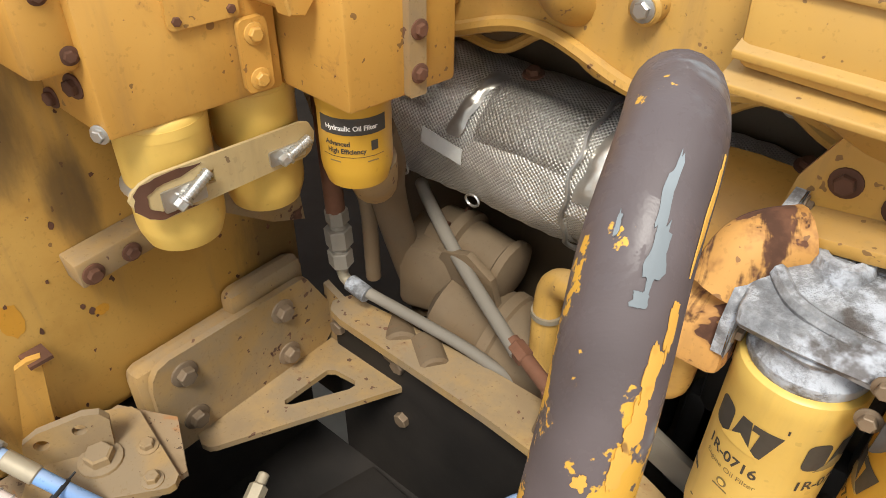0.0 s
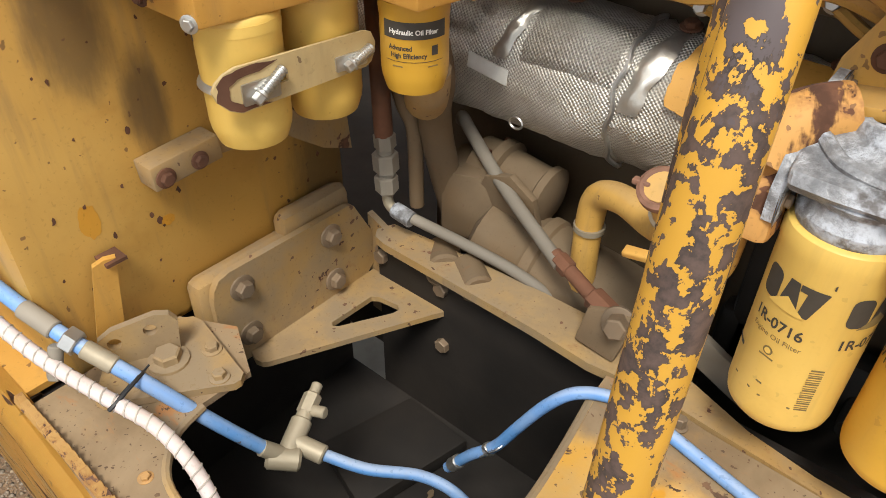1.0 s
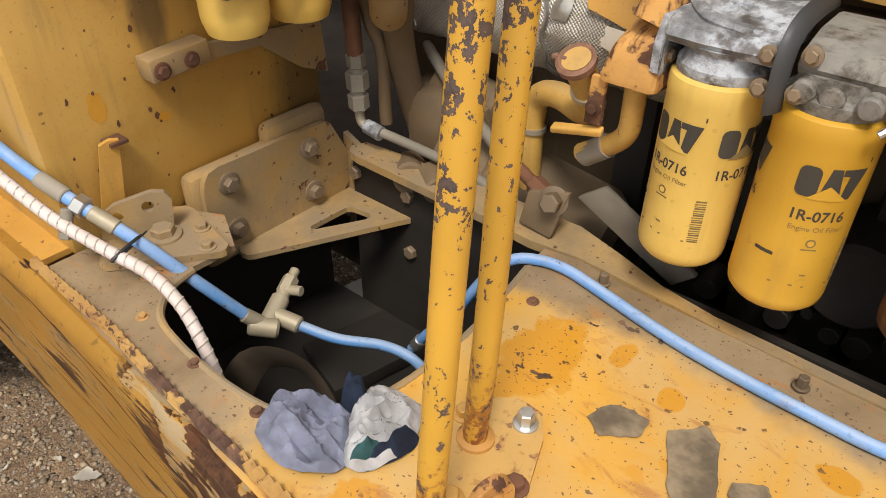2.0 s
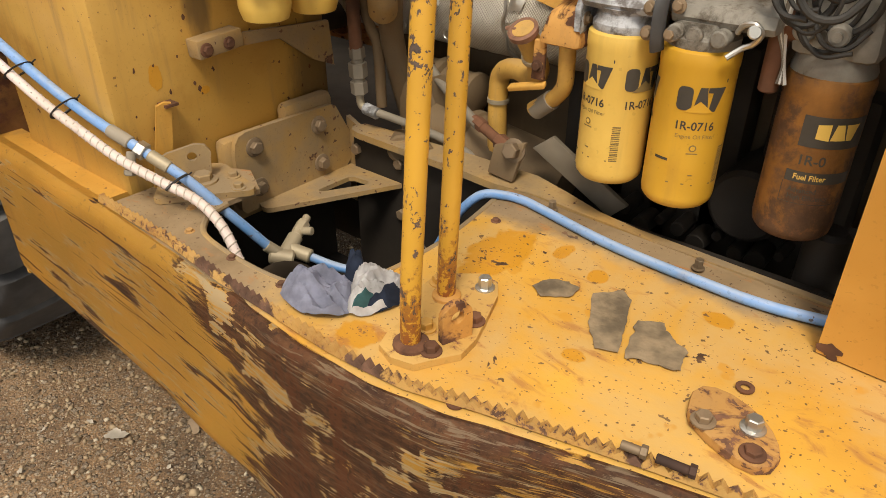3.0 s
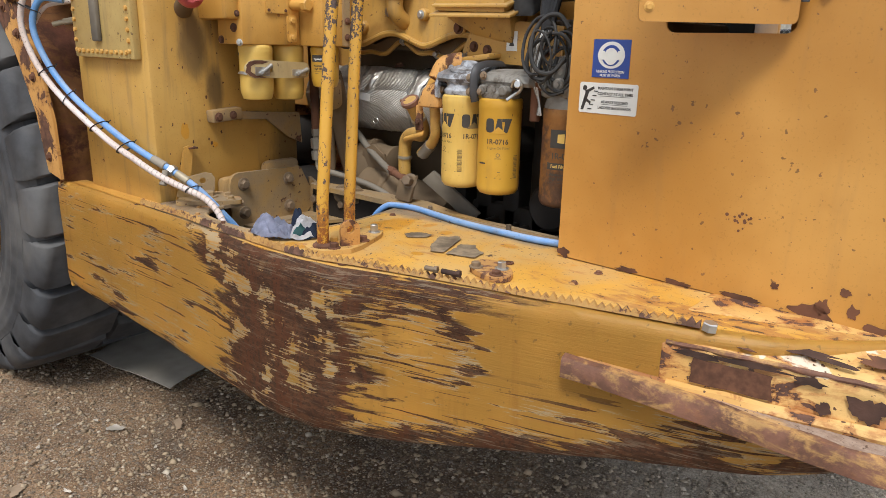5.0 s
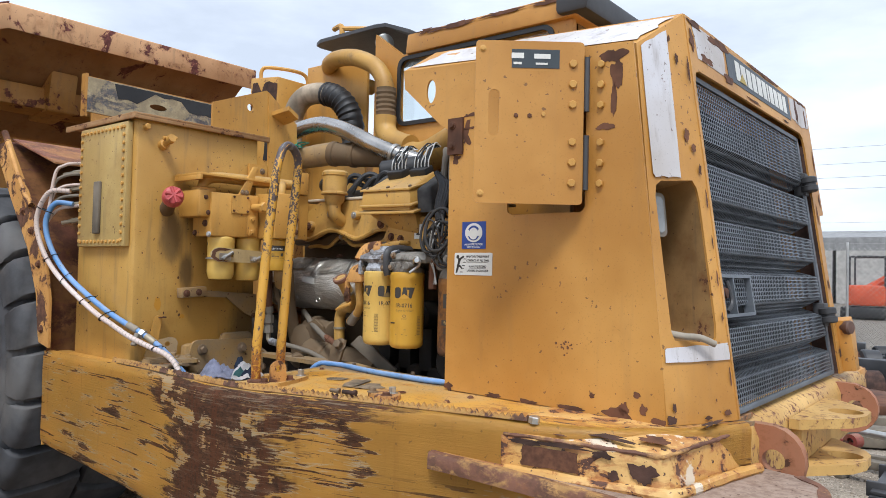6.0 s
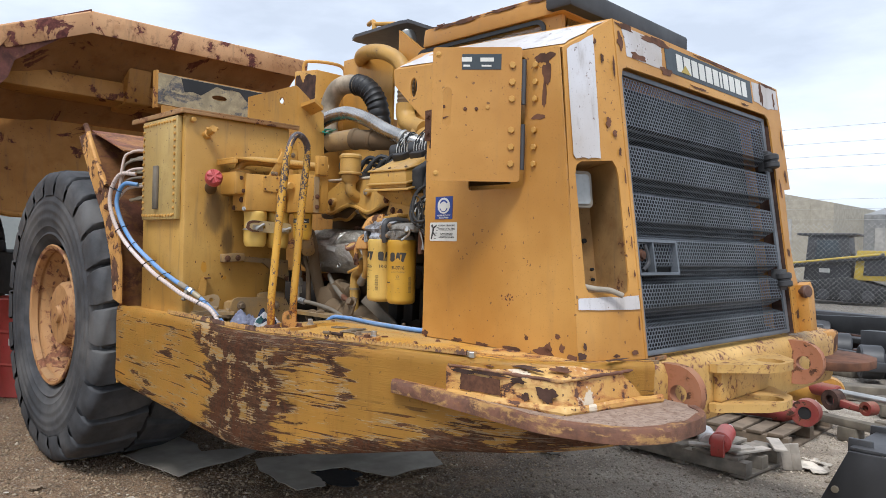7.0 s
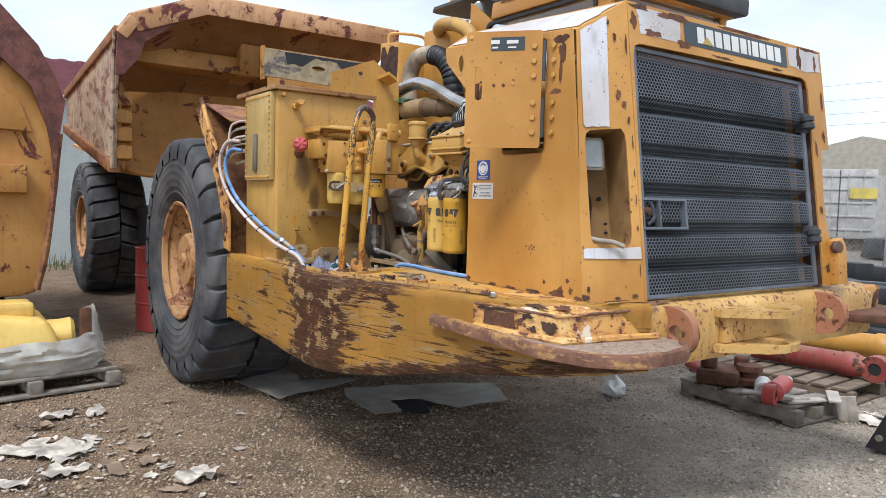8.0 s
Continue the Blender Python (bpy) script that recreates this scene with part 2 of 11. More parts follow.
def deck_surface(name, color):
    """Deck paint: clean towards the front, under brown dust round the hole and along the engine, with amber oil stains full of grit."""
    g = Graph(name)
    x, y = g.axis("X"), g.axis("Y")
    broad, mid, fine = g.noise(2.4, 4.0), g.noise(9.0, 6.0, 0.65), g.noise(130.0, 2.0)
    soft = g.noise(5.0, 5.0, 0.6, g.mapped((1, 1, 1), (0, 0, 0), (3, 8, 0)), 0.4)
    col = g.mix(g.ramp(broad, 0.32, 0.7), tuple(c * k for c, k in zip(color, (0.84, 0.78, 0.7))), tuple(min(1, c * 1.06) for c in color))
    col = g.mix(g.math("MULTIPLY", g.ramp(soft, 0.36, 0.64), 0.62), col, (0.50, 0.345, 0.155))
    amber = 0.0
    for cx, cy, rx, ry in ((-0.115, 0.375, 0.058, 0.105), (0.075, 0.425, 0.020, 0.024), (-0.145, 0.018, 0.040, 0.034), (-0.02, 0.46, 0.018, 0.03), (0.16, 0.20, 0.020, 0.016), (0.30, 0.44, 0.03, 0.02)):
        away = g.math("ADD", g.math("POWER", g.math("DIVIDE", g.math("SUBTRACT", x, cx), rx), 2.0), g.math("POWER", g.math("DIVIDE", g.math("SUBTRACT", y, cy), ry), 2.0))
        spot = g.ramp(g.math("ADD", away, g.math("MULTIPLY", g.math("SUBTRACT", g.noise(22.0, 4.0, 0.6), 0.5), 2.6)), 1.15, 0.75)
        amber = g.math("MAXIMUM", amber, spot)
    drops = g.math("MULTIPLY", g.ramp(g.noise(13.0, 3.0, 0.5, g.mapped((1, 1, 1), (0, 0, 0), (4, 2, 0))), 0.64, 0.68), 0.7)
    wet = g.math("MAXIMUM", amber, drops)
    col = g.mix(g.math("MULTIPLY", wet, 0.85), col, (0.52, 0.235, 0.016))
    far = g.math("MAXIMUM", g.math("SUBTRACT", 1.0, g.ramp(x, -0.46, -0.20)), g.ramp(g.math("SUBTRACT", y, g.math("MULTIPLY", g.ramp(x, 0.2, 1.0), 0.05)), 0.42, 0.56))
    lies = g.math("ADD", g.math("MULTIPLY", far, 0.44), g.math("ADD", g.math("MULTIPLY", mid, 0.62), g.math("MULTIPLY", broad, 0.22)))
    dusty = g.math("MULTIPLY", g.ramp(lies, 0.53, 0.80), g.math("SUBTRACT", 0.94, g.math("MULTIPLY", amber, 0.85)))
    col = g.mix(dusty, col, g.mix(g.ramp(soft, 0.35, 0.65), (0.175, 0.122, 0.072), (0.285, 0.205, 0.122)))
    spots = g.math("ADD", g.noise(24.0, 4.0, 0.6, None, 0.4), g.math("MULTIPLY", g.math("SUBTRACT", g.noise(3.0, 3.0), 0.5), 0.5))
    chips = g.ramp(spots, 0.725, 0.74, False)
    browns = g.mix(g.ramp(g.noise(38.0), 0.35, 0.7), (0.06, 0.033, 0.02), (0.17, 0.09, 0.045))
    grit = g.math("ADD", g.noise(150.0, 2.0, 0.5), g.math("MULTIPLY", amber, 0.02))
    col = g.mix(g.math("MULTIPLY", g.ramp(grit, 0.665, 0.70), 0.85), col, browns)
    col = g.mix(g.math("MULTIPLY", g.ramp(g.noise(58.0, 2.0, 0.5), 0.69, 0.71), 0.85), col, browns)
    col = g.mix(chips, col, browns)
    front = g.ramp(x, 0.55, 1.05)
    rusted = g.math("ADD", g.noise(11.0, 6.0, 0.66, g.mapped((0.8, 1.8, 1)), 0.5), g.math("MULTIPLY", front, 0.13))
    col = g.mix(g.math("MULTIPLY", g.ramp(rusted, 0.56, 0.68), 0.75), col, (0.36, 0.15, 0.045))
    col = g.mix(g.ramp(rusted, 0.70, 0.72), col, browns)
    r = g.math("SUBTRACT", g.math("ADD", 0.46, g.math("ADD", g.math("MULTIPLY", far, 0.3), g.math("MULTIPLY", mid, 0.15))), g.math("MULTIPLY", amber, 0.15))
    height = g.math("SUBTRACT", g.math("ADD", g.math("MULTIPLY", fine, 0.25), g.math("MULTIPLY", mid, 0.6)), g.math("MULTIPLY", chips, 0.5))
    return g.finish(col, r, 0.0, height, 0.35, 0.004)


def worn_pole(name, color):
    """Handrail paint: large dark bare patches high up, small chips and orange rust lower down."""
    g = Graph(name)
    z = g.axis("Z")
    mid, fine = g.noise(44.0, 5.0, 0.68, g.mapped((1, 1, 0.55)), 0.5), g.noise(120.0, 4.0, 0.6)
    field = g.math("ADD", g.math("MULTIPLY", mid, 0.58), g.math("MULTIPLY", fine, 0.42))
    high = g.ramp(z, 1.42, 1.74)
    low = g.math("SUBTRACT", 1.0, g.ramp(z, 1.08, 1.34))
    bare = g.ramp(g.math("ADD", field, g.math("MULTIPLY", high, 0.075)), 0.572, 0.582)
    col = g.mix(g.ramp(g.noise(6.0), 0.3, 0.7), tuple(c * 0.85 for c in color), color)
    rusty = g.math("MULTIPLY", g.ramp(g.math("ADD", field, g.math("MULTIPLY", low, 0.12)), 0.55, 0.60), low)
    col = g.mix(rusty, col, (0.27, 0.085, 0.022))
    dark = g.mix(g.ramp(fine, 0.35, 0.7), (0.040, 0.030, 0.027), (0.115, 0.075, 0.062))
    col = g.mix(bare, col, dark)
    ragged = g.math("ADD", z, g.math("MULTIPLY", g.math("SUBTRACT", field, 0.5), 0.55))
    top = g.mix(g.ramp(g.noise(9.0, 3.0), 0.3, 0.7), (0.062, 0.046, 0.045), (0.128, 0.100, 0.100))
    scuff = g.math("MULTIPLY", g.ramp(g.noise(13.0, 4.0, 0.6, g.mapped((1, 1, 1), (0, 0, 0), (3, 3, 0))), 0.63, 0.67), 0.45)
    top = g.mix(scuff, top, (0.27, 0.30, 0.32))
    chip = g.ramp(g.noise(11.0, 5.0, 0.62, g.mapped((1, 1, 1), (0, 0, 0), (0.5, 7, 0))), 0.615, 0.625)
    top = g.mix(chip, top, tuple(c * 0.95 for c in color))
    col = g.mix(g.ramp(ragged, 1.835, 1.845), col, top)
    return g.finish(col, g.math("ADD", 0.42, g.math("MULTIPLY", bare, 0.2)), 0.0, g.math("ADD", g.math("MULTIPLY", fine, 0.3), mid), 0.22, 0.002)


def ground_surface(name):
    """Packed dirt and crushed stone with oily patches: brown by the tyre, toned down beside the truck for its shade,
    pale beyond.
    """
    g = Graph(name)
    x, y = g.axis("X"), g.axis("Y")
    broad, mid, grit = g.noise(0.5, 4.0), g.noise(3.2, 7.0, 0.66), g.noise(60.0, 5.0, 0.7)
    patchy = g.noise(1.3, 5.0, 0.6, g.mapped((1, 1, 1), (0, 0, 0), (3, 1, 0)), 0.5)
    pebble = g.node("ShaderNodeTexVoronoi", Vector=g.position, Scale=46.0)
    small = g.node("ShaderNodeTexVoronoi", Vector=g.position, Scale=125.0)
    col = g.mix(g.ramp(mid, 0.38, 0.60), (0.140, 0.079, 0.040), (0.300, 0.180, 0.094))
    # tone rises away from the truck, so its shade is in the colour
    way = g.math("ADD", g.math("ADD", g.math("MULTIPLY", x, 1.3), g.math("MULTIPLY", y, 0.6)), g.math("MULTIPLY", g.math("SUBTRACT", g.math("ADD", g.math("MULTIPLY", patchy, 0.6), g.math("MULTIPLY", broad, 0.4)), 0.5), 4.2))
    open_ground = g.math("MULTIPLY", g.ramp(way, 0.35, 2.3), g.math("ADD", 0.62, g.math("MULTIPLY", g.ramp(broad, 0.36, 0.6), 0.38)))
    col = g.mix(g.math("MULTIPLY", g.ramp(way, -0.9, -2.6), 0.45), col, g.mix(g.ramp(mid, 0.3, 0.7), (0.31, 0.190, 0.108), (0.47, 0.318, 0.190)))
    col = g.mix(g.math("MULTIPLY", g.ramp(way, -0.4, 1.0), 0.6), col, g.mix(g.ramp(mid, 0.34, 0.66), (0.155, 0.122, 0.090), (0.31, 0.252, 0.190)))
    col = g.mix(g.math("MULTIPLY", open_ground, 0.88), col, g.mix(g.ramp(mid, 0.3, 0.7), (0.42, 0.355, 0.275), (0.66, 0.580, 0.470)))
    col = g.mix(g.math("MULTIPLY", g.ramp(y, 5.0, 8.5), 0.85), col, g.mix(g.ramp(mid, 0.3, 0.7), (0.155, 0.140, 0.118), (0.33, 0.30, 0.255)))
    oil = g.math("MULTIPLY", g.ramp(patchy, 0.54, 0.64), g.math("SUBTRACT", 1.0, open_ground))
    col = g.mix(g.math("MULTIPLY", oil, 0.38), col, (0.075, 0.060, 0.048))
    tone = g.axis("X", pebble.outputs["Color"])
    stone = g.math("MULTIPLY", g.ramp(pebble.outputs["Distance"], 0.48, 0.36), g.ramp(tone, 0.38, 0.5))
    stone2 = g.math("MULTIPLY", g.ramp(small.outputs["Distance"], 0.48, 0.34), g.ramp(g.axis("X", small.outputs["Color"]), 0.25, 0.4))
    col = g.mix(g.math("MULTIPLY", stone2, 0.62), col, g.mix(g.axis("Y", small.outputs["Color"]), (0.105, 0.082, 0.058), (0.56, 0.49, 0.39)))
    col = g.mix(g.math("MULTIPLY", stone, 0.72), col, g.mix(g.axis("Y", pebble.outputs["Color"]), (0.16, 0.122, 0.088), g.mix(open_ground, (0.52, 0.43, 0.33), (0.70, 0.62, 0.51))))
    gap = g.math("MULTIPLY", g.ramp(small.outputs["Distance"], 0.56, 0.74), g.math("SUBTRACT", 0.5, g.math("MULTIPLY", open_ground, 0.2)))
    col = g.mix(gap, col, (0.055, 0.042, 0.031))
    col = g.mix(g.math("MULTIPLY", g.ramp(grit, 0.52, 0.70), g.math("SUBTRACT", 0.5, g.math("MULTIPLY", open_ground, 0.25))), col, (0.075, 0.056, 0.040))
    height = g.math("ADD", g.math("MULTIPLY", grit, 0.6), g.math("ADD", g.math("ADD", g.math("MULTIPLY", stone, 1.1), g.math("MULTIPLY", stone2, 0.6)), mid))
    return g.finish(col, 0.92, 0.0, height, 1.0, 0.018)


def rubber_surface(name, color=(0.035, 0.036, 0.038), dusty=(0.20, 0.18, 0.15), amount=0.45):
    g = Graph(name)
    broad, mid, fine = g.noise(2.4, 5.0, 0.6), g.noise(11.0, 5.0), g.noise(120.0, 2.0)
    col = g.mix(g.ramp(mid, 0.3, 0.7), color, tuple(c * 1.9 for c in color))
    col = g.mix(g.math("MULTIPLY", g.ramp(broad, 0.40, 0.70), amount), col, dusty)
    return g.finish(col, g.math("ADD", 0.66, g.math("MULTIPLY", mid, 0.2)), 0.0, g.math("ADD", mid, g.math("MULTIPLY", fine, 0.25)), 0.3, 0.006)


def foil_surface(name):
    """Embossed aluminium heat-shield foil, dulled in patches."""
    g = Graph(name)
    wave = 0.0074
    sx = g.math("SINE", g.math("MULTIPLY", g.axis("X"), 2 * math.pi / wave))
    around = g.math("MULTIPLY", g.math("ARCTAN2", g.math("SUBTRACT", g.axis("Z"), 1.40), g.math("SUBTRACT", g.axis("Y"), 0.915)), 0.125)
    sz = g.math("SINE", g.math("MULTIPLY", around, 2 * math.pi / wave))
    dimple = g.math("MULTIPLY", sx, sz)
    crease = g.noise(16.0, 5.0, 0.6, None, 0.8)
    grime = g.ramp(g.noise(5.0, 5.0, 0.6), 0.42, 0.70)
    col = g.mix(grime, (0.66, 0.63, 0.57), (0.42, 0.37, 0.30))
    col = g.mix(g.math("MULTIPLY", g.ramp(dimple, -0.2, -0.8), 0.5), col, (0.17, 0.15, 0.125))
    r = g.math("ADD", 0.40, g.math("MULTIPLY", grime, 0.22))
    return g.finish(col, r, 0.62, g.math("ADD", g.math("MULTIPLY", dimple, 0.28), g.math("MULTIPLY", crease, 1.6)), 0.7, 0.006)


def corroded(name):
    """Cast aluminium under white oxide crust and dark oily patches."""
    g = Graph(name)
    broad, mid, fine = g.noise(9.0, 5.0, 0.65), g.noise(34.0, 6.0, 0.7), g.noise(160.0, 3.0)
    col = g.mix(g.ramp(mid, 0.35, 0.66), (0.17, 0.172, 0.178), (0.36, 0.365, 0.375))
    crust = g.ramp(g.math("ADD", g.math("MULTIPLY", broad, 0.6), g.math("MULTIPLY", mid, 0.4)), 0.47, 0.57)
    col = g.mix(crust, col, (0.44, 0.46, 0.50))
    oily = g.ramp(g.noise(11.0, 5.0, 0.6, g.mapped((1, 1, 1), (0, 0, 0), (5, 5, 2))), 0.57, 0.64)
    col = g.mix(g.math("MULTIPLY", oily, 0.8), col, (0.075, 0.058, 0.046))
    height = g.math("ADD", g.math("MULTIPLY", crust, 0.5), g.math("ADD", mid, g.math("MULTIPLY", fine, 0.3)))
    return g.finish(col, g.math("ADD", 0.48, g.math("MULTIPLY", crust, 0.35)), g.math("SUBTRACT", 0.4, g.math("MULTIPLY", crust, 0.4)), height, 0.6, 0.004)


def flaked(name):
    """Thick yellow and cream paint lifting off over orange and dark brown rust."""
    g = Graph(name)
    a = g.noise(10.0, 6.0, 0.64, g.mapped((1, 1, 1.8)), 0.7)
    b = g.noise(13.0, 6.0, 0.65, g.mapped((0.7, 0.7, 2.2), (0, 0, 0), (3, 1, 5)), 0.5)
    fine, mid = g.noise(110.0, 3.0), g.noise(24.0, 5.0, 0.65)
    col = g.mix(g.ramp(g.noise(3.0, 4.0), 0.35, 0.65), (0.56, 0.30, 0.075), (0.66, 0.42, 0.15))
    col = g.mix(g.math("MULTIPLY", g.ramp(g.math("ADD", g.math("MULTIPLY", b, 0.7), g.math("MULTIPLY", mid, 0.3)), 0.47, 0.60), 0.8), col, (0.40, 0.155, 0.045))
    col = g.mix(g.ramp(g.noise(7.0, 5.0, 0.6, g.mapped((1, 1, 1), (0, 0, 0), (9, 4, 2)), 0.5), 0.60, 0.62), col, (0.68, 0.58, 0.44))
    field = g.math("ADD", g.math("MULTIPLY", a, 0.75), g.math("MULTIPLY", mid, 0.25))
    bare = g.ramp(field, 0.568, 0.578)
    col = g.mix(g.math("MULTIPLY", g.ramp(field, 0.51, 0.568), 0.8), col, (0.34, 0.125, 0.035))
    col = g.mix(bare, col, g.mix(g.ramp(mid, 0.35, 0.65), (0.055, 0.027, 0.020), (0.13, 0.062, 0.040)))
    col = g.mix(g.ramp(g.noise(70.0, 3.0), 0.64, 0.67), col, (0.10, 0.045, 0.025))
    height = g.math("SUBTRACT", g.math("ADD", g.math("MULTIPLY", fine, 0.2), mid), g.math("MULTIPLY", bare, 1.4))
    return g.finish(col, g.math("ADD", 0.52, g.math("MULTIPLY", bare, 0.3)), 0.0, height, 0.6, 0.006)


def shelf_surface(name):
    """Step plate: yellow and orange-rusted at the narrow end, bare grey-brown where boots have worn the round end."""
    g = Graph(name)
    a, b = g.noise(7.0, 6.0, 0.66, g.mapped((0.6, 1.6, 1)), 0.5), g.noise(40.0, 5.0, 0.7)
    paint = g.mix(g.ramp(a, 0.42, 0.60), (0.52, 0.30, 0.10), (0.33, 0.135, 0.05))
    paint = g.mix(g.ramp(a, 0.62, 0.64), paint, (0.085, 0.042, 0.028))
    worn = g.mix(g.ramp(b, 0.35, 0.65), (0.225, 0.150, 0.108), (0.345, 0.255, 0.195))
    worn = g.mix(g.ramp(a, 0.60, 0.66), worn, (0.20, 0.10, 0.06))
    way = g.math("ADD", g.axis("X"), g.math("MULTIPLY", g.math("SUBTRACT", a, 0.5), 0.8))
    col = g.mix(g.ramp(way, 0.95, 1.12), paint, worn)
    col = g.mix(g.ramp(g.noise(90.0, 3.0), 0.62, 0.68), col, (0.10, 0.055, 0.035))
    return g.finish(col, 0.75, 0.0, g.math("ADD", a, g.math("MULTIPLY", b, 0.6)), 0.4, 0.004)


YELLOW = (0.60, 0.330, 0.060)
YELLOW_DEEP = (0.52, 0.255, 0.040)
M = {}
M["yellow"] = painted("yellow_paint", (0.57, 0.305, 0.052), 0.36, 0.0, 0.42, 26.0, 0.38, 0.4)
# grimy block paint with the dark of the engine bay's shade mixed in
M["block"] = painted("shaded_grimy_paint", (0.10, 0.068, 0.033), 0.25, 0.35, 0.6, 16.0, 0.6, 0.6, RUST, 0.0, (0.11, 0.085, 0.055), 0.5, 0.7)
M["hood"] = painted("hood_paint", YELLOW_DEEP, 0.12, 0.0, 0.40, 18.0, 0.16, 0.18)
M["deck"] = deck_surface("deck_paint", (0.63, 0.345, 0.055))
M["lid"] = painted("rusted_lid_paint", (0.36, 0.195, 0.065), 0.8, 0.4, 0.6, 22.0, 0.5, 0.6, RUST, 0.2, (0.16, 0.10, 0.06))
M["cover"] = painted("olive_cover_paint", (0.49, 0.345, 0.105), 0.3, 0.25, 0.5, 24.0, 0.45, 0.5)
# stained body paint, deepened with the shade under the canopy
M["bed_under"] = painted("stained_shaded_canopy_paint", (0.36, 0.172, 0.048), 0.4, 0.3, 0.65, 9.0, 0.5, 0.7, (0.10, 0.035, 0.022), 0.12, (0.20, 0.10, 0.045))
M["lip"] = painted("peach_lip_paint", (0.60, 0.335, 0.145), 0.85, 0.1, 0.6, 9.0, 0.35, 0.5, (0.105, 0.036, 0.030), 0.12)
M["pivot"] = weathered("grease_stained_panel", (0.46, 0.37, 0.215), (0.105, 0.098, 0.100), 0.455, (1.0, 0.6, 1.2))
M["stain"] = painted("amber_oil_stain", (0.56, 0.27, 0.02), 0.3, 0.0, 0.35, 60.0, 0.3, 0.5, (0.10, 0.045, 0.015), 0.0, DUST, 1.0)
# dark ellipses: oil below the cap, and shade under the manifold painted with it
M["tank"] = painted("tank_paint", (0.55, 0.322, 0.066), 0.24, 0.0, 0.38, 22.0, 0.5, 0.55, spill_shade=((0.225, 1.600, 0.066, 0.140), (0.66, 1.20, 0.13, 0.22), (0.30, 1.44, 0.04, 0.10)))
M["dusty"] = painted("dusty_paint", (0.42, 0.262, 0.080), 0.34, 0.92, 0.75, 24.0, 0.55, 0.65, RUST, 0.0, (0.235, 0.176, 0.110), 0.9, 0.80)
M["engine"] = painted("engine_paint", (0.52, 0.295, 0.050), 0.22, 0.40, 0.45, 20.0, 0.55, 0.75)
M["dust_white"] = painted("whitish_dust_on_paint", (0.50, 0.40, 0.24), 0.1, 1.0, 0.8, 20.0, 0.3, 0.4, RUST, 0.0, (0.62, 0.57, 0.48), 0.5, 0.5)
M["bleached"] = plain("heat_bleached_pipe", (0.44, 0.36, 0.26), 0.7, 0.1, 22.0, 0.45, 0.3, 9.0)
M["rust_dark"] = plain("dark_flaked_rust", (0.062, 0.030, 0.020), 0.85, 0.0, 60.0, 0.55, 0.5, 14.0)
M["loom"] = plain("dusty_black_loom", (0.032, 0.030, 0.028), 0.7, 0.0, 60.0, 0.5, 0.3, 20.0)
M["shelf"] = shelf_surface("step_shelf_steel")
# engine grime, its tone lowered further to suit the shaded bay
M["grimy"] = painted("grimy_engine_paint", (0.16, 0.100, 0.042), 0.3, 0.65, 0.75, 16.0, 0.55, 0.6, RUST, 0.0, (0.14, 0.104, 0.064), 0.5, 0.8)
M["rusty"] = painted("rusted_yellow_paint", (0.58, 0.30, 0.07), 0.9, 0.0, 0.6, 16.0, 0.35, 0.6, RUST, 0.55)
M["bed_dark"] = weathered("purple_brown_rusted_paint", (0.34, 0.17, 0.07), (0.130, 0.047, 0.036), 0.575, (1.0, 1.0, 0.7))
M["bed"] = painted("dump_body_paint", (0.50, 0.245, 0.045), 0.5, 0.0, 0.55, 12.0, 0.35, 0.5, (0.10, 0.035, 0.022), 0.15)
M["bed_rust"] = weathered("rusted_dump_body_edge", (0.36, 0.165, 0.055), (0.175, 0.066, 0.038), 0.485, (1.0, 0.5, 1.0))
M["fender"] = scraped("scraped_fender_paint", (0.69, 0.375, 0.072))
M["white_worn"] = painted("worn_reflector", (0.62, 0.56, 0.44), 0.95, 0.0, 0.55, 12.0, 0.5, 0.6, RUST, 0.5)
M["strap"] = painted("pale_strap_paint", (0.52, 0.40, 0.18), 0.4, 0.2, 0.5, 26.0, 0.3, 0.4)
M["white"] = painted("white_band_paint", (0.58, 0.565, 0.53), 0.22, 0.0, 0.5, 20.0, 0.5, 0.5)
M["red_primer"] = painted("red_primer", (0.40, 0.165, 0.080), 0.85, 0.3, 0.62, 26.0, 0.35, 0.5, RUST, 0.0, (0.36, 0.25, 0.14))
M["red_worn"] = painted("weathered_red_paint", (0.27, 0.030, 0.026), 0.7, 0.4, 0.5, 18.0, 0.6, 0.6, (0.06, 0.03, 0.022))
M["blue_paint"] = plain("old_pale_blue_paint", (0.23, 0.26, 0.275), 0.6, 0.0, 60.0, 0.3, 0.2, 20.0)
M["red"] = painted("red_paint", (0.46, 0.045, 0.035), 0.25, 0.25, 0.42, 24.0, 0.25, 0.3)
M["pole"] = worn_pole("handrail_paint", (0.64, 0.345, 0.045))
M["pole_chip"] = painted("left_over_rail_paint", (0.62, 0.33, 0.045), 0.5, 0.0, 0.45, 60.0)
M["bolt"] = plain("dusty_bolt_steel", (0.23, 0.165, 0.105), 0.6, 0.35, 60.0, 0.4)
M["bolt_yellow"] = painted("painted_bolt", YELLOW, 0.35, 0.2, 0.45, 60.0)
M["rust"] = plain("brown_rust", (0.125, 0.052, 0.026), 0.85, 0.0, 40.0, 0.5, 0.35, 9.0)
M["zinc"] = plain("zinc_steel", (0.55, 0.54, 0.51), 0.33, 0.85, 50.0, 0.25)
M["alu"] = corroded("corroded_aluminium")
M["flaked"] = flaked("flaking_corner_paint")
M["bumper"] = painted("chipped_bumper_paint", (0.60, 0.37, 0.10), 0.72, 0.15, 0.5, 38.0, 0.25, 0.45, (0.10, 0.045, 0.03), 0.0)
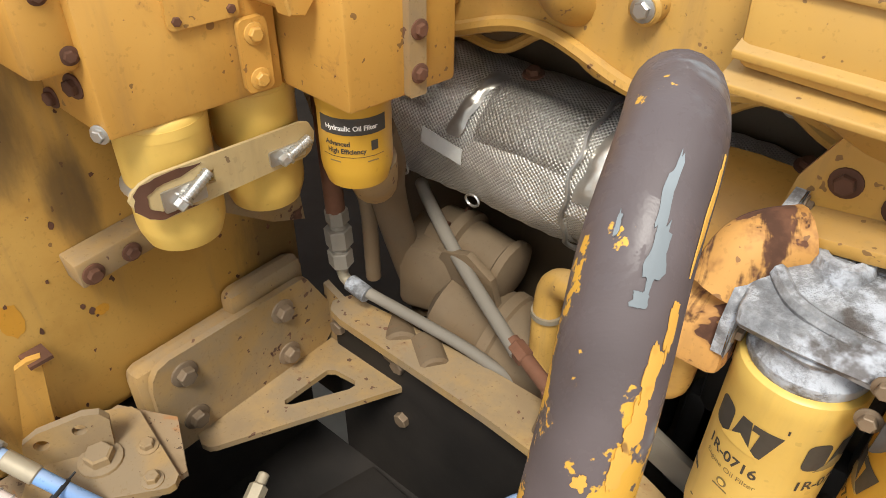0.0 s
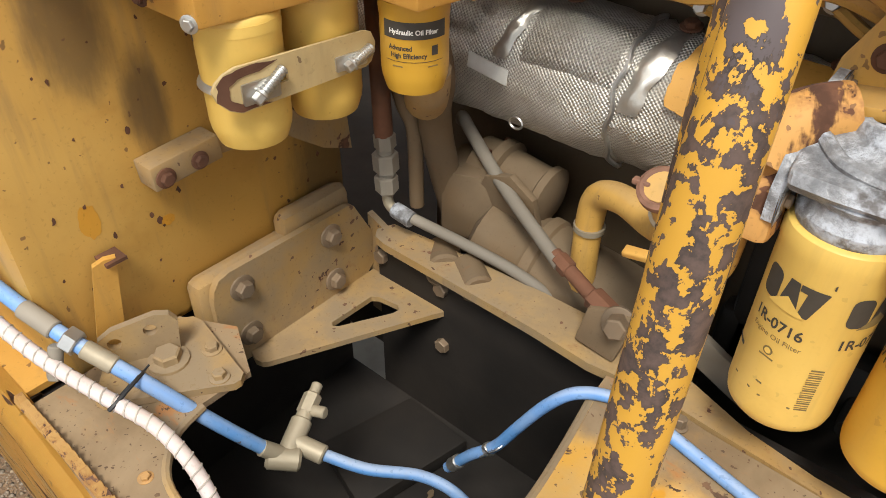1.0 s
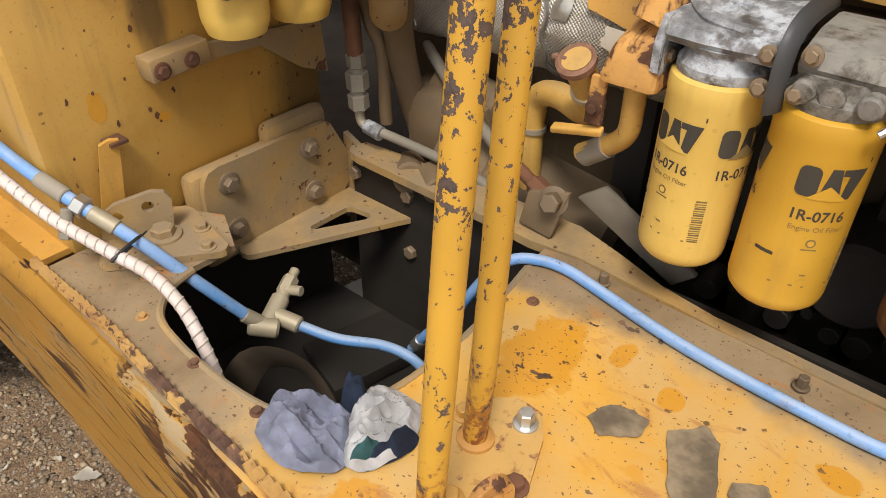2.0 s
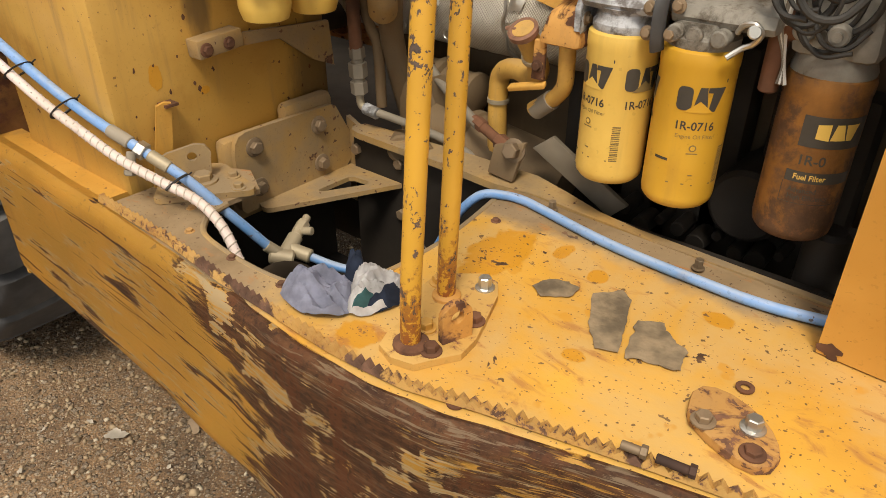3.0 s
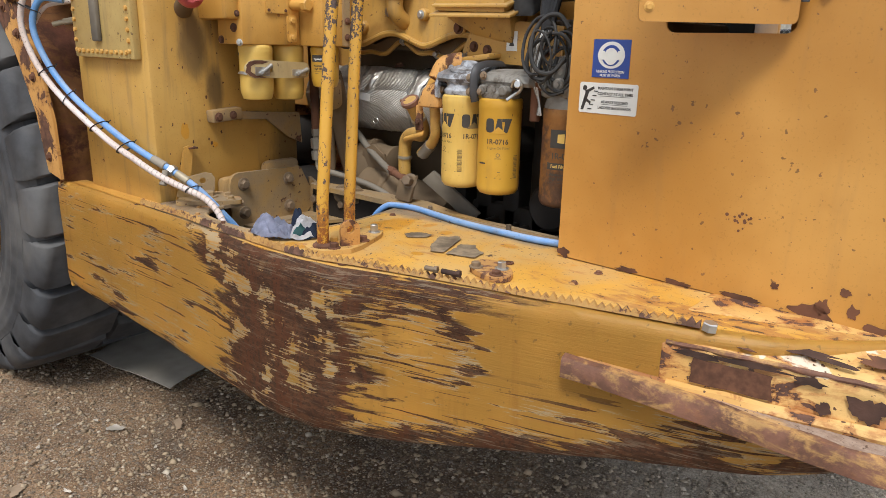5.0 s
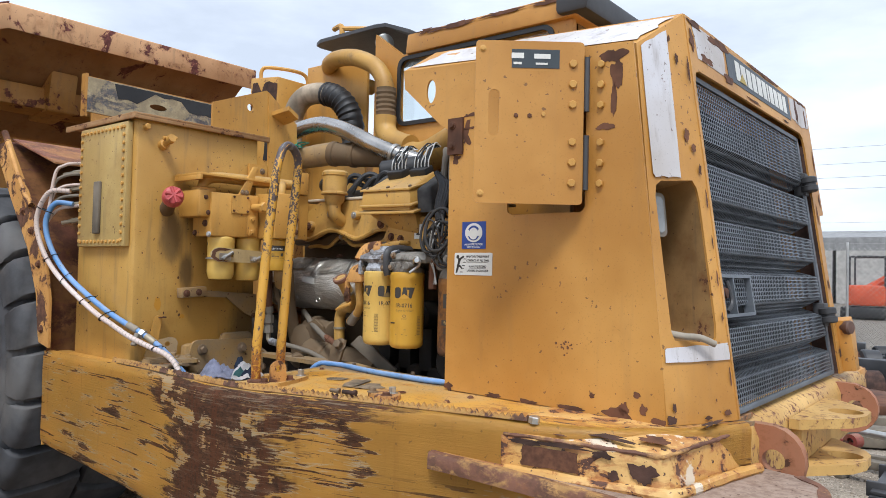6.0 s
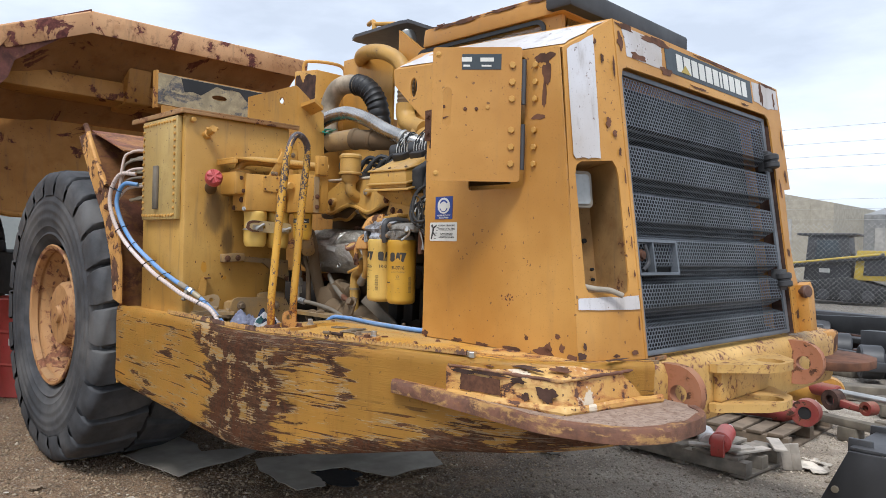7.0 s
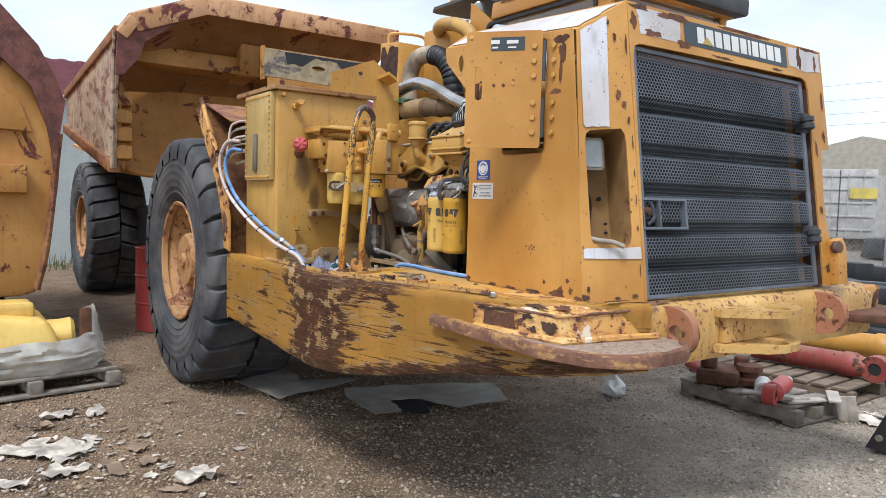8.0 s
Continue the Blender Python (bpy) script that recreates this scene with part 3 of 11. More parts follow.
M["body_side"] = weathered("bleached_dump_body_side", (0.56, 0.42, 0.29), (0.200, 0.090, 0.062), 0.462, (0.6, 1.0, 1.0))
M["dark_steel"] = plain("dark_painted_steel", (0.055, 0.055, 0.058), 0.5, 0.1, 24.0, 0.35)
M["grille"] = plain("grey_grille_paint", (0.150, 0.165, 0.185), 0.46, 0.25, 60.0, 0.35, 0.1)
M["black"] = plain("black_rubber", (0.022, 0.022, 0.023), 0.55, 0.0, 40.0, 0.3)
M["pocket"] = painted("brown_pocket_paint", (0.36, 0.205, 0.060), 0.5, 0.5, 0.6, 14.0, 0.6, 0.7, RUST, 0.0, (0.12, 0.075, 0.035), 0.8, 0.7)
M["foot_rust_knob"] = plain("rust_brown_knob", (0.115, 0.060, 0.042), 0.6, 0.1, 40.0, 0.4, 0.2, 12.0)
# black that paints the shade inside holes and recesses
M["cavity"] = plain("recess_shade_black", (0.010, 0.010, 0.010), 0.95, 0.0, 40.0, 0.3)
M["pit_strap"] = plain("oily_brown_strap", (0.060, 0.044, 0.030), 0.6, 0.0, 20.0, 0.4, 0.3, 8.0)
# oily steel taken near black: the shade of deep places is in the colour
M["pit"] = plain("oily_shaded_steel", (0.017, 0.013, 0.010), 0.7, 0.0, 14.0, 0.45, 0.35, 5.0)
M["grey_dust"] = plain("dusty_grey_steel", (0.17, 0.145, 0.11), 0.85, 0.0, 18.0, 0.35, 0.25, 6.0)
M["silver_pipe"] = plain("polished_pipe", (0.46, 0.44, 0.41), 0.26, 0.9, 22.0, 0.3, 0.08, 6.0)
M["filter"] = painted("filter_paint", (0.74, 0.505, 0.110), 0.0, 0.0, 0.33, 24.0, 0.2, 0.3, speck=0.15)
M["filter_b"] = painted("filter_paint_deep", (0.66, 0.385, 0.036), 0.0, 0.0, 0.33, 24.0, 0.2, 0.3, speck=0.15)
M["cast_oily"] = weathered("oily_cast_head", (0.26, 0.245, 0.215), (0.062, 0.048, 0.034), 0.49, (1.0, 1.0, 0.7))
M["filter_dirty"] = weathered("oily_filter_paint", (0.27, 0.115, 0.022), (0.095, 0.046, 0.022), 0.50, (1.0, 1.0, 0.6))
M["ink"] = plain("black_print", (0.045, 0.04, 0.034), 0.5, 0.0, 80.0, 0.2, 0.0)
M["ink_faint"] = plain("brown_print", (0.20, 0.14, 0.055), 0.5, 0.0, 80.0, 0.2, 0.0)
M["paper"] = plain("white_sticker", (0.72, 0.71, 0.66), 0.55, 0.0, 60.0, 0.12, 0.05)
M["blue_sign"] = plain("blue_sticker", (0.025, 0.06, 0.27), 0.45, 0.0, 60.0, 0.15, 0.05)
M["slate"] = plain("slate_sticker", (0.040, 0.052, 0.060), 0.45, 0.0, 60.0, 0.2, 0.05)
M["blue_hose"] = painted("blue_hose_cover", (0.085, 0.27, 0.58), 0.3, 0.42, 0.5, 45.0, 0.4, 0.4, (0.07, 0.055, 0.045), 0.0, (0.60, 0.60, 0.58), 0.9, 0.55)
M["white_wrap"] = painted("spiral_wrap", (0.68, 0.58, 0.51), 0.15, 0.2, 0.55, 30.0, 0.25, 0.35)
M["grey_hose"] = plain("dusty_grey_hose", (0.27, 0.235, 0.185), 0.75, 0.0, 26.0, 0.35)
M["foil_bright"] = plain("crumpled_bright_foil", (0.60, 0.565, 0.50), 0.36, 0.75, 26.0, 0.35, 0.5, 14.0)
M["brass"] = plain("dusty_brass", (0.40, 0.34, 0.24), 0.55, 0.3, 40.0, 0.3)
M["foil"] = foil_surface("heat_shield_foil")
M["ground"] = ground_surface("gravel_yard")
M["rubber"] = rubber_surface("tyre_rubber", (0.030, 0.031, 0.034), (0.165, 0.158, 0.150), 0.58)
M["rim"] = painted("rim_paint", (0.46, 0.235, 0.075), 0.95, 0.45, 0.65, 16.0, 0.7, 0.8, (0.13, 0.055, 0.03), 0.2)
M["pallet"] = plain("weathered_pallet_wood", (0.27, 0.235, 0.19), 0.85, 0.0, 45.0, 0.4, 0.4, 7.0)
M["pallet_brown"] = plain("old_brown_timber", (0.185, 0.140, 0.098), 0.85, 0.0, 26.0, 0.4, 0.3, 6.0)
M["pallet_pale"] = plain("pale_split_wood", (0.46, 0.41, 0.35), 0.85, 0.0, 45.0, 0.25, 0.4, 7.0)
M["plastic"] = plain("milky_plastic_wrap", (0.68, 0.67, 0.64), 0.35, 0.0, 22.0, 0.2, 0.5, 9.0)
M["concrete"] = plain("grey_wall_render", (0.40, 0.43, 0.41), 0.85, 0.0, 16.0, 0.18, 0.15, 0.7)
M["roof_red"] = plain("red_roof_sheet", (0.24, 0.045, 0.055), 0.5, 0.1, 8.0, 0.2)
M["shed"] = plain("beige_shed_sheet", (0.40, 0.36, 0.285), 0.6, 0.0, 8.0, 0.15)
M["shed_grey"] = plain("grey_shed_sheet", (0.27, 0.27, 0.265), 0.6, 0.0, 8.0, 0.2)
M["container"] = plain("grey_container_paint", (0.44, 0.42, 0.39), 0.6, 0.0, 8.0, 0.2)
M["rag_blue"] = plain("blue_grey_cloth", (0.36, 0.38, 0.50), 0.95, 0.0, 70.0, 0.25, 0.4, 30.0)
M["rag_white"] = plain("white_cloth", (0.66, 0.65, 0.66), 0.95, 0.0, 70.0, 0.2, 0.4, 30.0)
M["rag_dark"] = plain("navy_stripe_cloth", (0.03, 0.045, 0.085), 0.95, 0.0, 70.0, 0.25, 0.4, 30.0)
M["rag_green"] = plain("green_stripe_cloth", (0.06, 0.17, 0.18), 0.95, 0.0, 70.0, 0.25, 0.4, 30.0)
M["teal"] = plain("green_plastic_sheet", (0.02, 0.30, 0.22), 0.45, 0.0, 40.0, 0.4, 0.5, 24.0)
M["cap_red"] = plain("red_cap_plastic", (0.50, 0.075, 0.075), 0.5, 0.0, 40.0, 0.25, 0.1, 12.0)
M["cardboard"] = plain("grey_cardboard", (0.36, 0.325, 0.27), 0.9, 0.0, 14.0, 0.3, 0.2, 3.0)
M["scrap"] = plain("pale_litter", (0.56, 0.50, 0.42), 0.9, 0.0, 22.0, 0.55, 0.4, 9.0)
M["grass"] = plain("dry_weeds", (0.10, 0.13, 0.045), 0.8, 0.0, 30.0, 0.4)
M["orange"] = plain("orange_machine_paint", (0.58, 0.09, 0.03), 0.5, 0.0, 12.0, 0.2)
M["lime"] = plain("yellow_machine_paint", (0.50, 0.36, 0.06), 0.5, 0.0, 12.0, 0.2)
M["wire"] = plain("wire_insulation_white", (0.62, 0.62, 0.60), 0.5, 0.0, 40.0, 0.2)
M["lens"] = plain("lamp_lens", (0.36, 0.37, 0.36), 0.18, 0.2, 60.0, 0.15, 0.1)
g = Graph("window_glass")
g.bsdf.inputs["Base Color"].default_value = (0.86, 0.93, 0.92, 1)
g.bsdf.inputs["Roughness"].default_value = 0.03
g.bsdf.inputs["Transmission Weight"].default_value = 1.0
M["glass"] = g.material

# ---- builders ----
BASE = {}


def thing(name, label, category, base=(0, 0, 0), group="", kind=""):
    ob = new(name)
    ob.empty_display_size = 0.1
    ob.location = base
    BASE[ob.name] = Vector(base)
    return tagged(ob, label, category, group, kind)


def mesh_of(bm, name, material, angle=38):
    bmesh.ops.recalc_face_normals(bm, faces=bm.faces)
    me = bpy.data.meshes.new(name)
    bm.to_mesh(me)
    bm.free()
    me.polygons.foreach_set("use_smooth", [True] * len(me.polygons))
    me.set_sharp_from_angle(angle=radians(angle))
    me.materials.append(material)
    return me


def part(name, bm, material, parent, label=""):
    """Links a bmesh drawn in world coordinates as one mesh under a thing or a part."""
    base = BASE[parent.name]
    bmesh.ops.translate(bm, verts=bm.verts, vec=-base)
    ob = new(name, mesh_of(bm, name, material))
    ob.parent = parent
    BASE[ob.name] = base
    return tagged(ob, label)


def single(name, bm, material, label, category, base=(0, 0, 0), group="", kind=""):
    """A thing that is one mesh."""
    bmesh.ops.translate(bm, verts=bm.verts, vec=-Vector(base))
    ob = new(name, mesh_of(bm, name, material))
    ob.location = base
    BASE[ob.name] = Vector(base)
    return tagged(ob, label, category, group, kind)


def V(*a):
    return Vector(a)


def bevel_edges(bm, edges, size, segments=2):
    bmesh.ops.bevel(bm, geom=edges, offset=size, offset_type="OFFSET", segments=segments, profile=0.5, affect="EDGES", clamp_overlap=True)


def hexa(bm, corners, bev=0.0, segments=2):
    """A box from 8 corners: four below, four above, both counter-clockwise."""
    v = [bm.verts.new(c) for c in corners]
    faces = [bm.faces.new([v[i] for i in q]) for q in ((3, 2, 1, 0), (4, 5, 6, 7), (0, 1, 5, 4), (1, 2, 6, 5), (2, 3, 7, 6), (3, 0, 4, 7))]
    if bev:
        bevel_edges(bm, list({e for f in faces for e in f.edges}), bev, segments)
    return bm


def box(bm, lo, hi, bev=0.0, turn=0.0, pivot=None, tilt=None):
    (a, b, c), (d, e, f) = lo, hi
    pts = [V(a, b, c), V(d, b, c), V(d, e, c), V(a, e, c), V(a, b, f), V(d, b, f), V(d, e, f), V(a, e, f)]
    if turn or tilt:
        mid = V((a + d) / 2, (b + e) / 2, (c + f) / 2) if pivot is None else Vector(pivot)
        rot = Euler([radians(k) for k in (tilt or (0, 0, turn))]).to_matrix()
        pts = [mid + rot @ (p - mid) for p in pts]
    return hexa(bm, pts, bev)


def prism(bm, outline, vec, bev=0.0, segments=2):
    """A polygon of 3D points pushed along vec."""
    vec = Vector(vec)
    low = [bm.verts.new(p) for p in outline]
    high = [bm.verts.new(Vector(p) + vec) for p in outline]
    n = len(low)
    faces = [bm.faces.new(low[::-1]), bm.faces.new(high)]
    faces += [bm.faces.new((low[i], low[(i + 1) % n], high[(i + 1) % n], high[i])) for i in range(n)]
    if bev:
        bevel_edges(bm, list(faces[0].edges) + list(faces[1].edges), bev, segments)
    return bm


def plate(bm, outer, holes, at, thick):
    """A flat plate with holes. at(u, v, w) places it; w runs from 0 to thick."""
    rings = [outer, *holes]
    tops, bottoms, edges = [], [], []
    for ring in rings:
        top = [bm.verts.new(at(u, v, thick)) for u, v in ring]
        tops.append(top)
        bottoms.append([bm.verts.new(at(u, v, 0.0)) for u, v in ring])
        edges += [bm.edges.new((top[i], top[(i + 1) % len(top)])) for i in range(len(top))]
    filled = bmesh.ops.triangle_fill(bm, use_beauty=True, use_dissolve=False, edges=edges)["geom"]
    twin = {a: b for top, bottom in zip(tops, bottoms) for a, b in zip(top, bottom)}
    for face in [f for f in filled if isinstance(f, bmesh.types.BMFace)]:
        bm.faces.new([twin[v] for v in reversed(face.verts)])
    for top, bottom in zip(tops, bottoms):
        n = len(top)
        for i in range(n):
            bm.faces.new((bottom[i], bottom[(i + 1) % n], top[(i + 1) % n], top[i]))
    return bm


def circle2(cx, cy, r, n=16, ry=None, start=0.0):
    return [(cx + r * math.cos(2 * math.pi * i / n + start), cy + (ry or r) * math.sin(2 * math.pi * i / n + start)) for i in range(n)]


def rounded2(x0, y0, x1, y1, r, n=4):
    out = []
    for cx, cy, a in ((x1 - r, y1 - r, 0), (x0 + r, y1 - r, 90), (x0 + r, y0 + r, 180), (x1 - r, y0 + r, 270)):
        out += [(cx + r * math.cos(radians(a + 90 * i / n)), cy + r * math.sin(radians(a + 90 * i / n))) for i in range(n + 1)]
    return out


def frame_of(axis):
    w = Vector(axis).normalized()
    u = w.orthogonal().normalized()
    return u, w.cross(u), w


def lathe(bm, origin, axis, profile, seg=28, cap=True):
    """Turns a profile of (distance along the axis, radius)."""
    u, v, w = frame_of(axis)
    origin = Vector(origin)
    rings = []
    for d, r in profile:
        rings.append([bm.verts.new(origin + w * d + (u * math.cos(2 * math.pi * i / seg) + v * math.sin(2 * math.pi * i / seg)) * r) for i in range(seg)])
    for a, b in zip(rings, rings[1:]):
        for i in range(seg):
            bm.faces.new((a[i], a[(i + 1) % seg], b[(i + 1) % seg], b[i]))
    if cap:
        bm.faces.new(rings[0][::-1])
        bm.faces.new(rings[-1])
    return bm


def cyl(bm, p, q, r, r2=None, seg=20, bev=0.0):
    p, q = Vector(p), Vector(q)
    d = (q - p).length
    r2 = r if r2 is None else r2
    prof = [(0, r - bev), (bev, r), (d - bev, r2), (d, r2 - bev)] if bev else [(0, r), (d, r2)]
    return lathe(bm, p, q - p, prof, seg)


def glide(pts, step=6):
    """A smooth line through points."""
    pts = [Vector(p) for p in pts]
    if len(pts) < 3:
        return pts
    full = [pts[0] * 2 - pts[1], *pts, pts[-1] * 2 - pts[-2]]
    out = []
    for a, b, c, d in zip(full, full[1:], full[2:], full[3:]):
        for i in range(step):
            t = i / step
            out.append(0.5 * (2 * b + (c - a) * t + (2 * a - 5 * b + 4 * c - d) * t * t + (3 * b - a - 3 * c + d) * t ** 3))
    return out + [pts[-1]]


def tube(bm, pts, r, seg=12, smooth=True, step=6, radius=None, flat=1.0):
    """A pipe along a line. radius(t): a factor on r, t from 0 to 1."""
    line = glide(pts, step) if smooth else [Vector(p) for p in pts]
    n = len(line)
    tangent = [(line[min(i + 1, n - 1)] - line[max(i - 1, 0)]).normalized() for i in range(n)]
    u = tangent[0].orthogonal().normalized()
    rings = []
    for i in range(n):
        u = (u - tangent[i] * u.dot(tangent[i])).normalized()
        v = tangent[i].cross(u)
        k = r * (radius(i / (n - 1)) if radius else 1.0)
        rings.append([bm.verts.new(line[i] + (u * math.cos(2 * math.pi * j / seg) + v * math.sin(2 * math.pi * j / seg) * flat) * k) for j in range(seg)])
    for a, b in zip(rings, rings[1:]):
        for j in range(seg):
            bm.faces.new((a[j], a[(j + 1) % seg], b[(j + 1) % seg], b[j]))
    bm.faces.new(rings[0][::-1])
    bm.faces.new(rings[-1])
    return bm


def B():
    return bmesh.new()


BOLTS = {}


def bolt(parent, at, normal, r, material, washer=True, tall=0.62, name="bolt", label=""):
    """A hexagon head on its washer, a part of its own."""
    key = (round(r, 4), material.name, washer, round(tall, 2))
    if key not in BOLTS:
        bm = B()
        lift = 0.0
        if washer:
            lathe(bm, (0, 0, 0), (0, 0, 1), [(0, r * 1.5), (r * 0.22, r * 1.48), (r * 0.26, r * 1.4)], 18)
            lift = r * 0.24
        lathe(bm, (0, 0, lift), (0, 0, 1), [(0, r), (r * tall, r), (r * (tall + 0.14), r * 0.84)], 6)
        BOLTS[key] = mesh_of(bm, "bolt", material, 30)
    ob = new(name, BOLTS[key])
    ob.parent = parent
    turn = Vector(normal).to_track_quat("Z", "Y").to_matrix().to_4x4()
    ob.matrix_local = Matrix.Translation(Vector(at) - BASE[parent.name]) @ turn @ Matrix.Rotation(random.uniform(0, 1), 4, "Z")
    return tagged(ob, label)


def lettering(name, body, size, material, parent, place, align="CENTER", lift=0.0008, stretch=1.0, bold=0.0):
    """Words as a thin mesh; place(u, v, w) takes the flat letters to the surface."""
    font = bpy.data.curves.new("lettering", "FONT")
    font.body, font.size, font.align_x, font.align_y, font.resolution_u, font.offset = body, size, align, "CENTER", 3, bold
    holder = new("lettering", font)
    bpy.context.view_layer.update()
    source = holder.evaluated_get(bpy.context.evaluated_depsgraph_get()).to_mesh()
    bm = B()
    bm.from_mesh(source)
    bpy.data.objects.remove(holder)
    for v in bm.verts:
        v.co = place(v.co.x * stretch, v.co.y, lift)
    return part(name, bm, material, parent)


def flat_on(origin, right, up):
    o, r, u = Vector(origin), Vector(right).normalized(), Vector(up).normalized()
    n = r.cross(u)
    return lambda a, b, w: o + r * a + u * b + n * w


def round_on(center, radius, facing, z0):
    """A place on an upright cylinder: u along its skin, v up."""
    cx, cy = center
    return lambda a, b, w: V(cx + (radius + w) * math.cos(radians(facing) + a / radius), cy + (radius + w) * math.sin(radians(facing) + a / radius), z0 + b)


def patch_on(name, outline, material, parent, place, lift=0.0006, thick=0.0004, label="", cuts=0):
    bm = B()
    plate(bm, outline, [], lambda u, v, w: V(u, v, w), thick)
    if cuts:
        for k in range(1, cuts):
            xs = [p[0] for p in outline]
            x = min(xs) + (max(xs) - min(xs)) * k / cuts
            bmesh.ops.bisect_plane(bm, geom=list(bm.verts) + list(bm.edges) + list(bm.faces), plane_co=(x, 0, 0), plane_no=(1, 0, 0))
    for v in bm.verts:
        v.co = place(v.co.x, v.co.y, lift + v.co.z)
    return part(name, bm, material, parent, label)


def rect2(x0, y0, x1, y1):
    return [(x0, y0), (x1, y0), (x1, y1), (x0, y1)]


def dent(bm, amount, scale, seed=0.0):
    for v in bm.verts:
        v.co += noise.noise_vector(v.co * scale + V(seed, seed, seed)) * amount


def blotch(cx, cy, rx, ry, seed, n=26, ragged=0.45):
    """A ragged closed outline."""
    out = []
    for i in range(n):
        a = 2 * math.pi * i / n
        k = 0.85 + ragged * noise.noise(V(math.cos(a) * 1.5, math.sin(a) * 1.5, seed)) + ragged * 0.5 * noise.noise(V(math.cos(a) * 5, math.sin(a) * 5, seed + 7))
        out.append((cx + rx * k * math.cos(a), cy + ry * k * math.sin(a)))
    return out


def piece(name, me, matrix, parent):
    """One of many alike pieces that share a mesh."""
    ob = new(name, me)
    ob.parent = parent
    ob.matrix_local = Matrix.Translation(-BASE[parent.name]) @ matrix
    return tagged(ob)


def ragged(poly, amp, seed, cuts=6):
    """The polygon with torn edges."""
    out = []
    for k, (a, b) in enumerate(zip(poly, poly[1:] + poly[:1])):
        for i in range(cuts):
            t = i / cuts
            x, y = a[0] + (b[0] - a[0]) * t, a[1] + (b[1] - a[1]) * t
            n = noise.noise_vector(V(x * 60, y * 60, seed)) + noise.noise_vector(V(x * 170, y * 170, seed)) * 0.5
            out.append((x + n.x * amp, y + n.y * amp))
    return out

# ---- ground ----
def yard_height(x, y):
    k = noise.noise(V(x * 0.35, y * 0.35, 0.0)) * 0.05 + noise.noise(V(x * 1.6, y * 1.6, 4.0)) * 0.018
    near = max(0.0, 1.0 - max(abs(x + 1.0) / 5.0, abs(y - 1.5) / 4.5))
    return k * (1.0 - 0.8 * min(1.0, near * 2)) - 0.012


def build_ground():
    def spaced(lo, hi, a, b, fine, coarse):
        out, p = [], a
        while p < b:
            out.append(p)
            p += fine if lo <= p < hi else coarse
        return out + [b]
    xs = [-400, -200, -120, -80, -60] + spaced(-14, 6, -46, 46, 0.22, 2.0) + [60, 80, 120, 200, 400]
    ys = [-400, -200, -120, -80, -60] + spaced(-4, 12, -46, 46, 0.22, 2.0) + [60, 80, 120, 200, 400]
    verts = [(x, y, yard_height(x, y) if abs(x) < 50 and abs(y) < 50 else -0.012) for y in ys for x in xs]
    n = len(xs)
    faces = [(j * n + i, j * n + i + 1, (j + 1) * n + i + 1, (j + 1) * n + i) for j in range(len(ys) - 1) for i in range(n - 1)]
    me = bpy.data.meshes.new("ground")
    me.from_pydata(verts, [], faces)
    me.polygons.foreach_set("use_smooth", [True] * len(me.polygons))
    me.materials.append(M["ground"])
    ob = new("ground", me)
    tagged(ob, "brown packed dirt and gravel yard with scattered pebbles", "ground", kind="structure")
    return ob


ground = build_ground()

# ---- the truck ----
truck = thing("dump_truck", "worn yellow dump truck with scraped fender and open engine bay", "truck", (-1.0, 1.34, 0.0))
MID = 1.345
DECK = 1.066
OUTER = [(-1.53, -0.035), (-0.9, -0.047), (-0.51, -0.068), (-0.2, -0.088), (-0.046, -0.086), (0.084, -0.061), (0.30, 0.005), (0.51, 0.060), (0.75, 0.128), (0.96, 0.185), (1.12, 0.25), (1.30, 0.41), (1.40, 0.64)]
HEM = [(-1.6, 0.632), (-1.0, 0.604), (-0.5, 0.582), (-0.1, 0.580), (0.15, 0.594), (0.35, 0.622), (0.55, 0.662), (0.8, 0.712), (1.0, 0.742), (1.5, 0.80)]


def hem_z(x):
    """Height of the flank's lower edge, deepest under the battered middle."""
    for (a, b), (c, d) in zip(HEM, HEM[1:]):
        if x <= c:
            return b + (d - b) * (x - a) / (c - a)
    return HEM[-1][1]


def dense(line, step=0.03):
    out = []
    for a, b in zip(line, line[1:]):
        n = max(1, int((Vector(b) - Vector(a)).length / step))
        out += [tuple(Vector(a).lerp(Vector(b), i / n)) for i in range(n)]
    return out + [tuple(line[-1])]


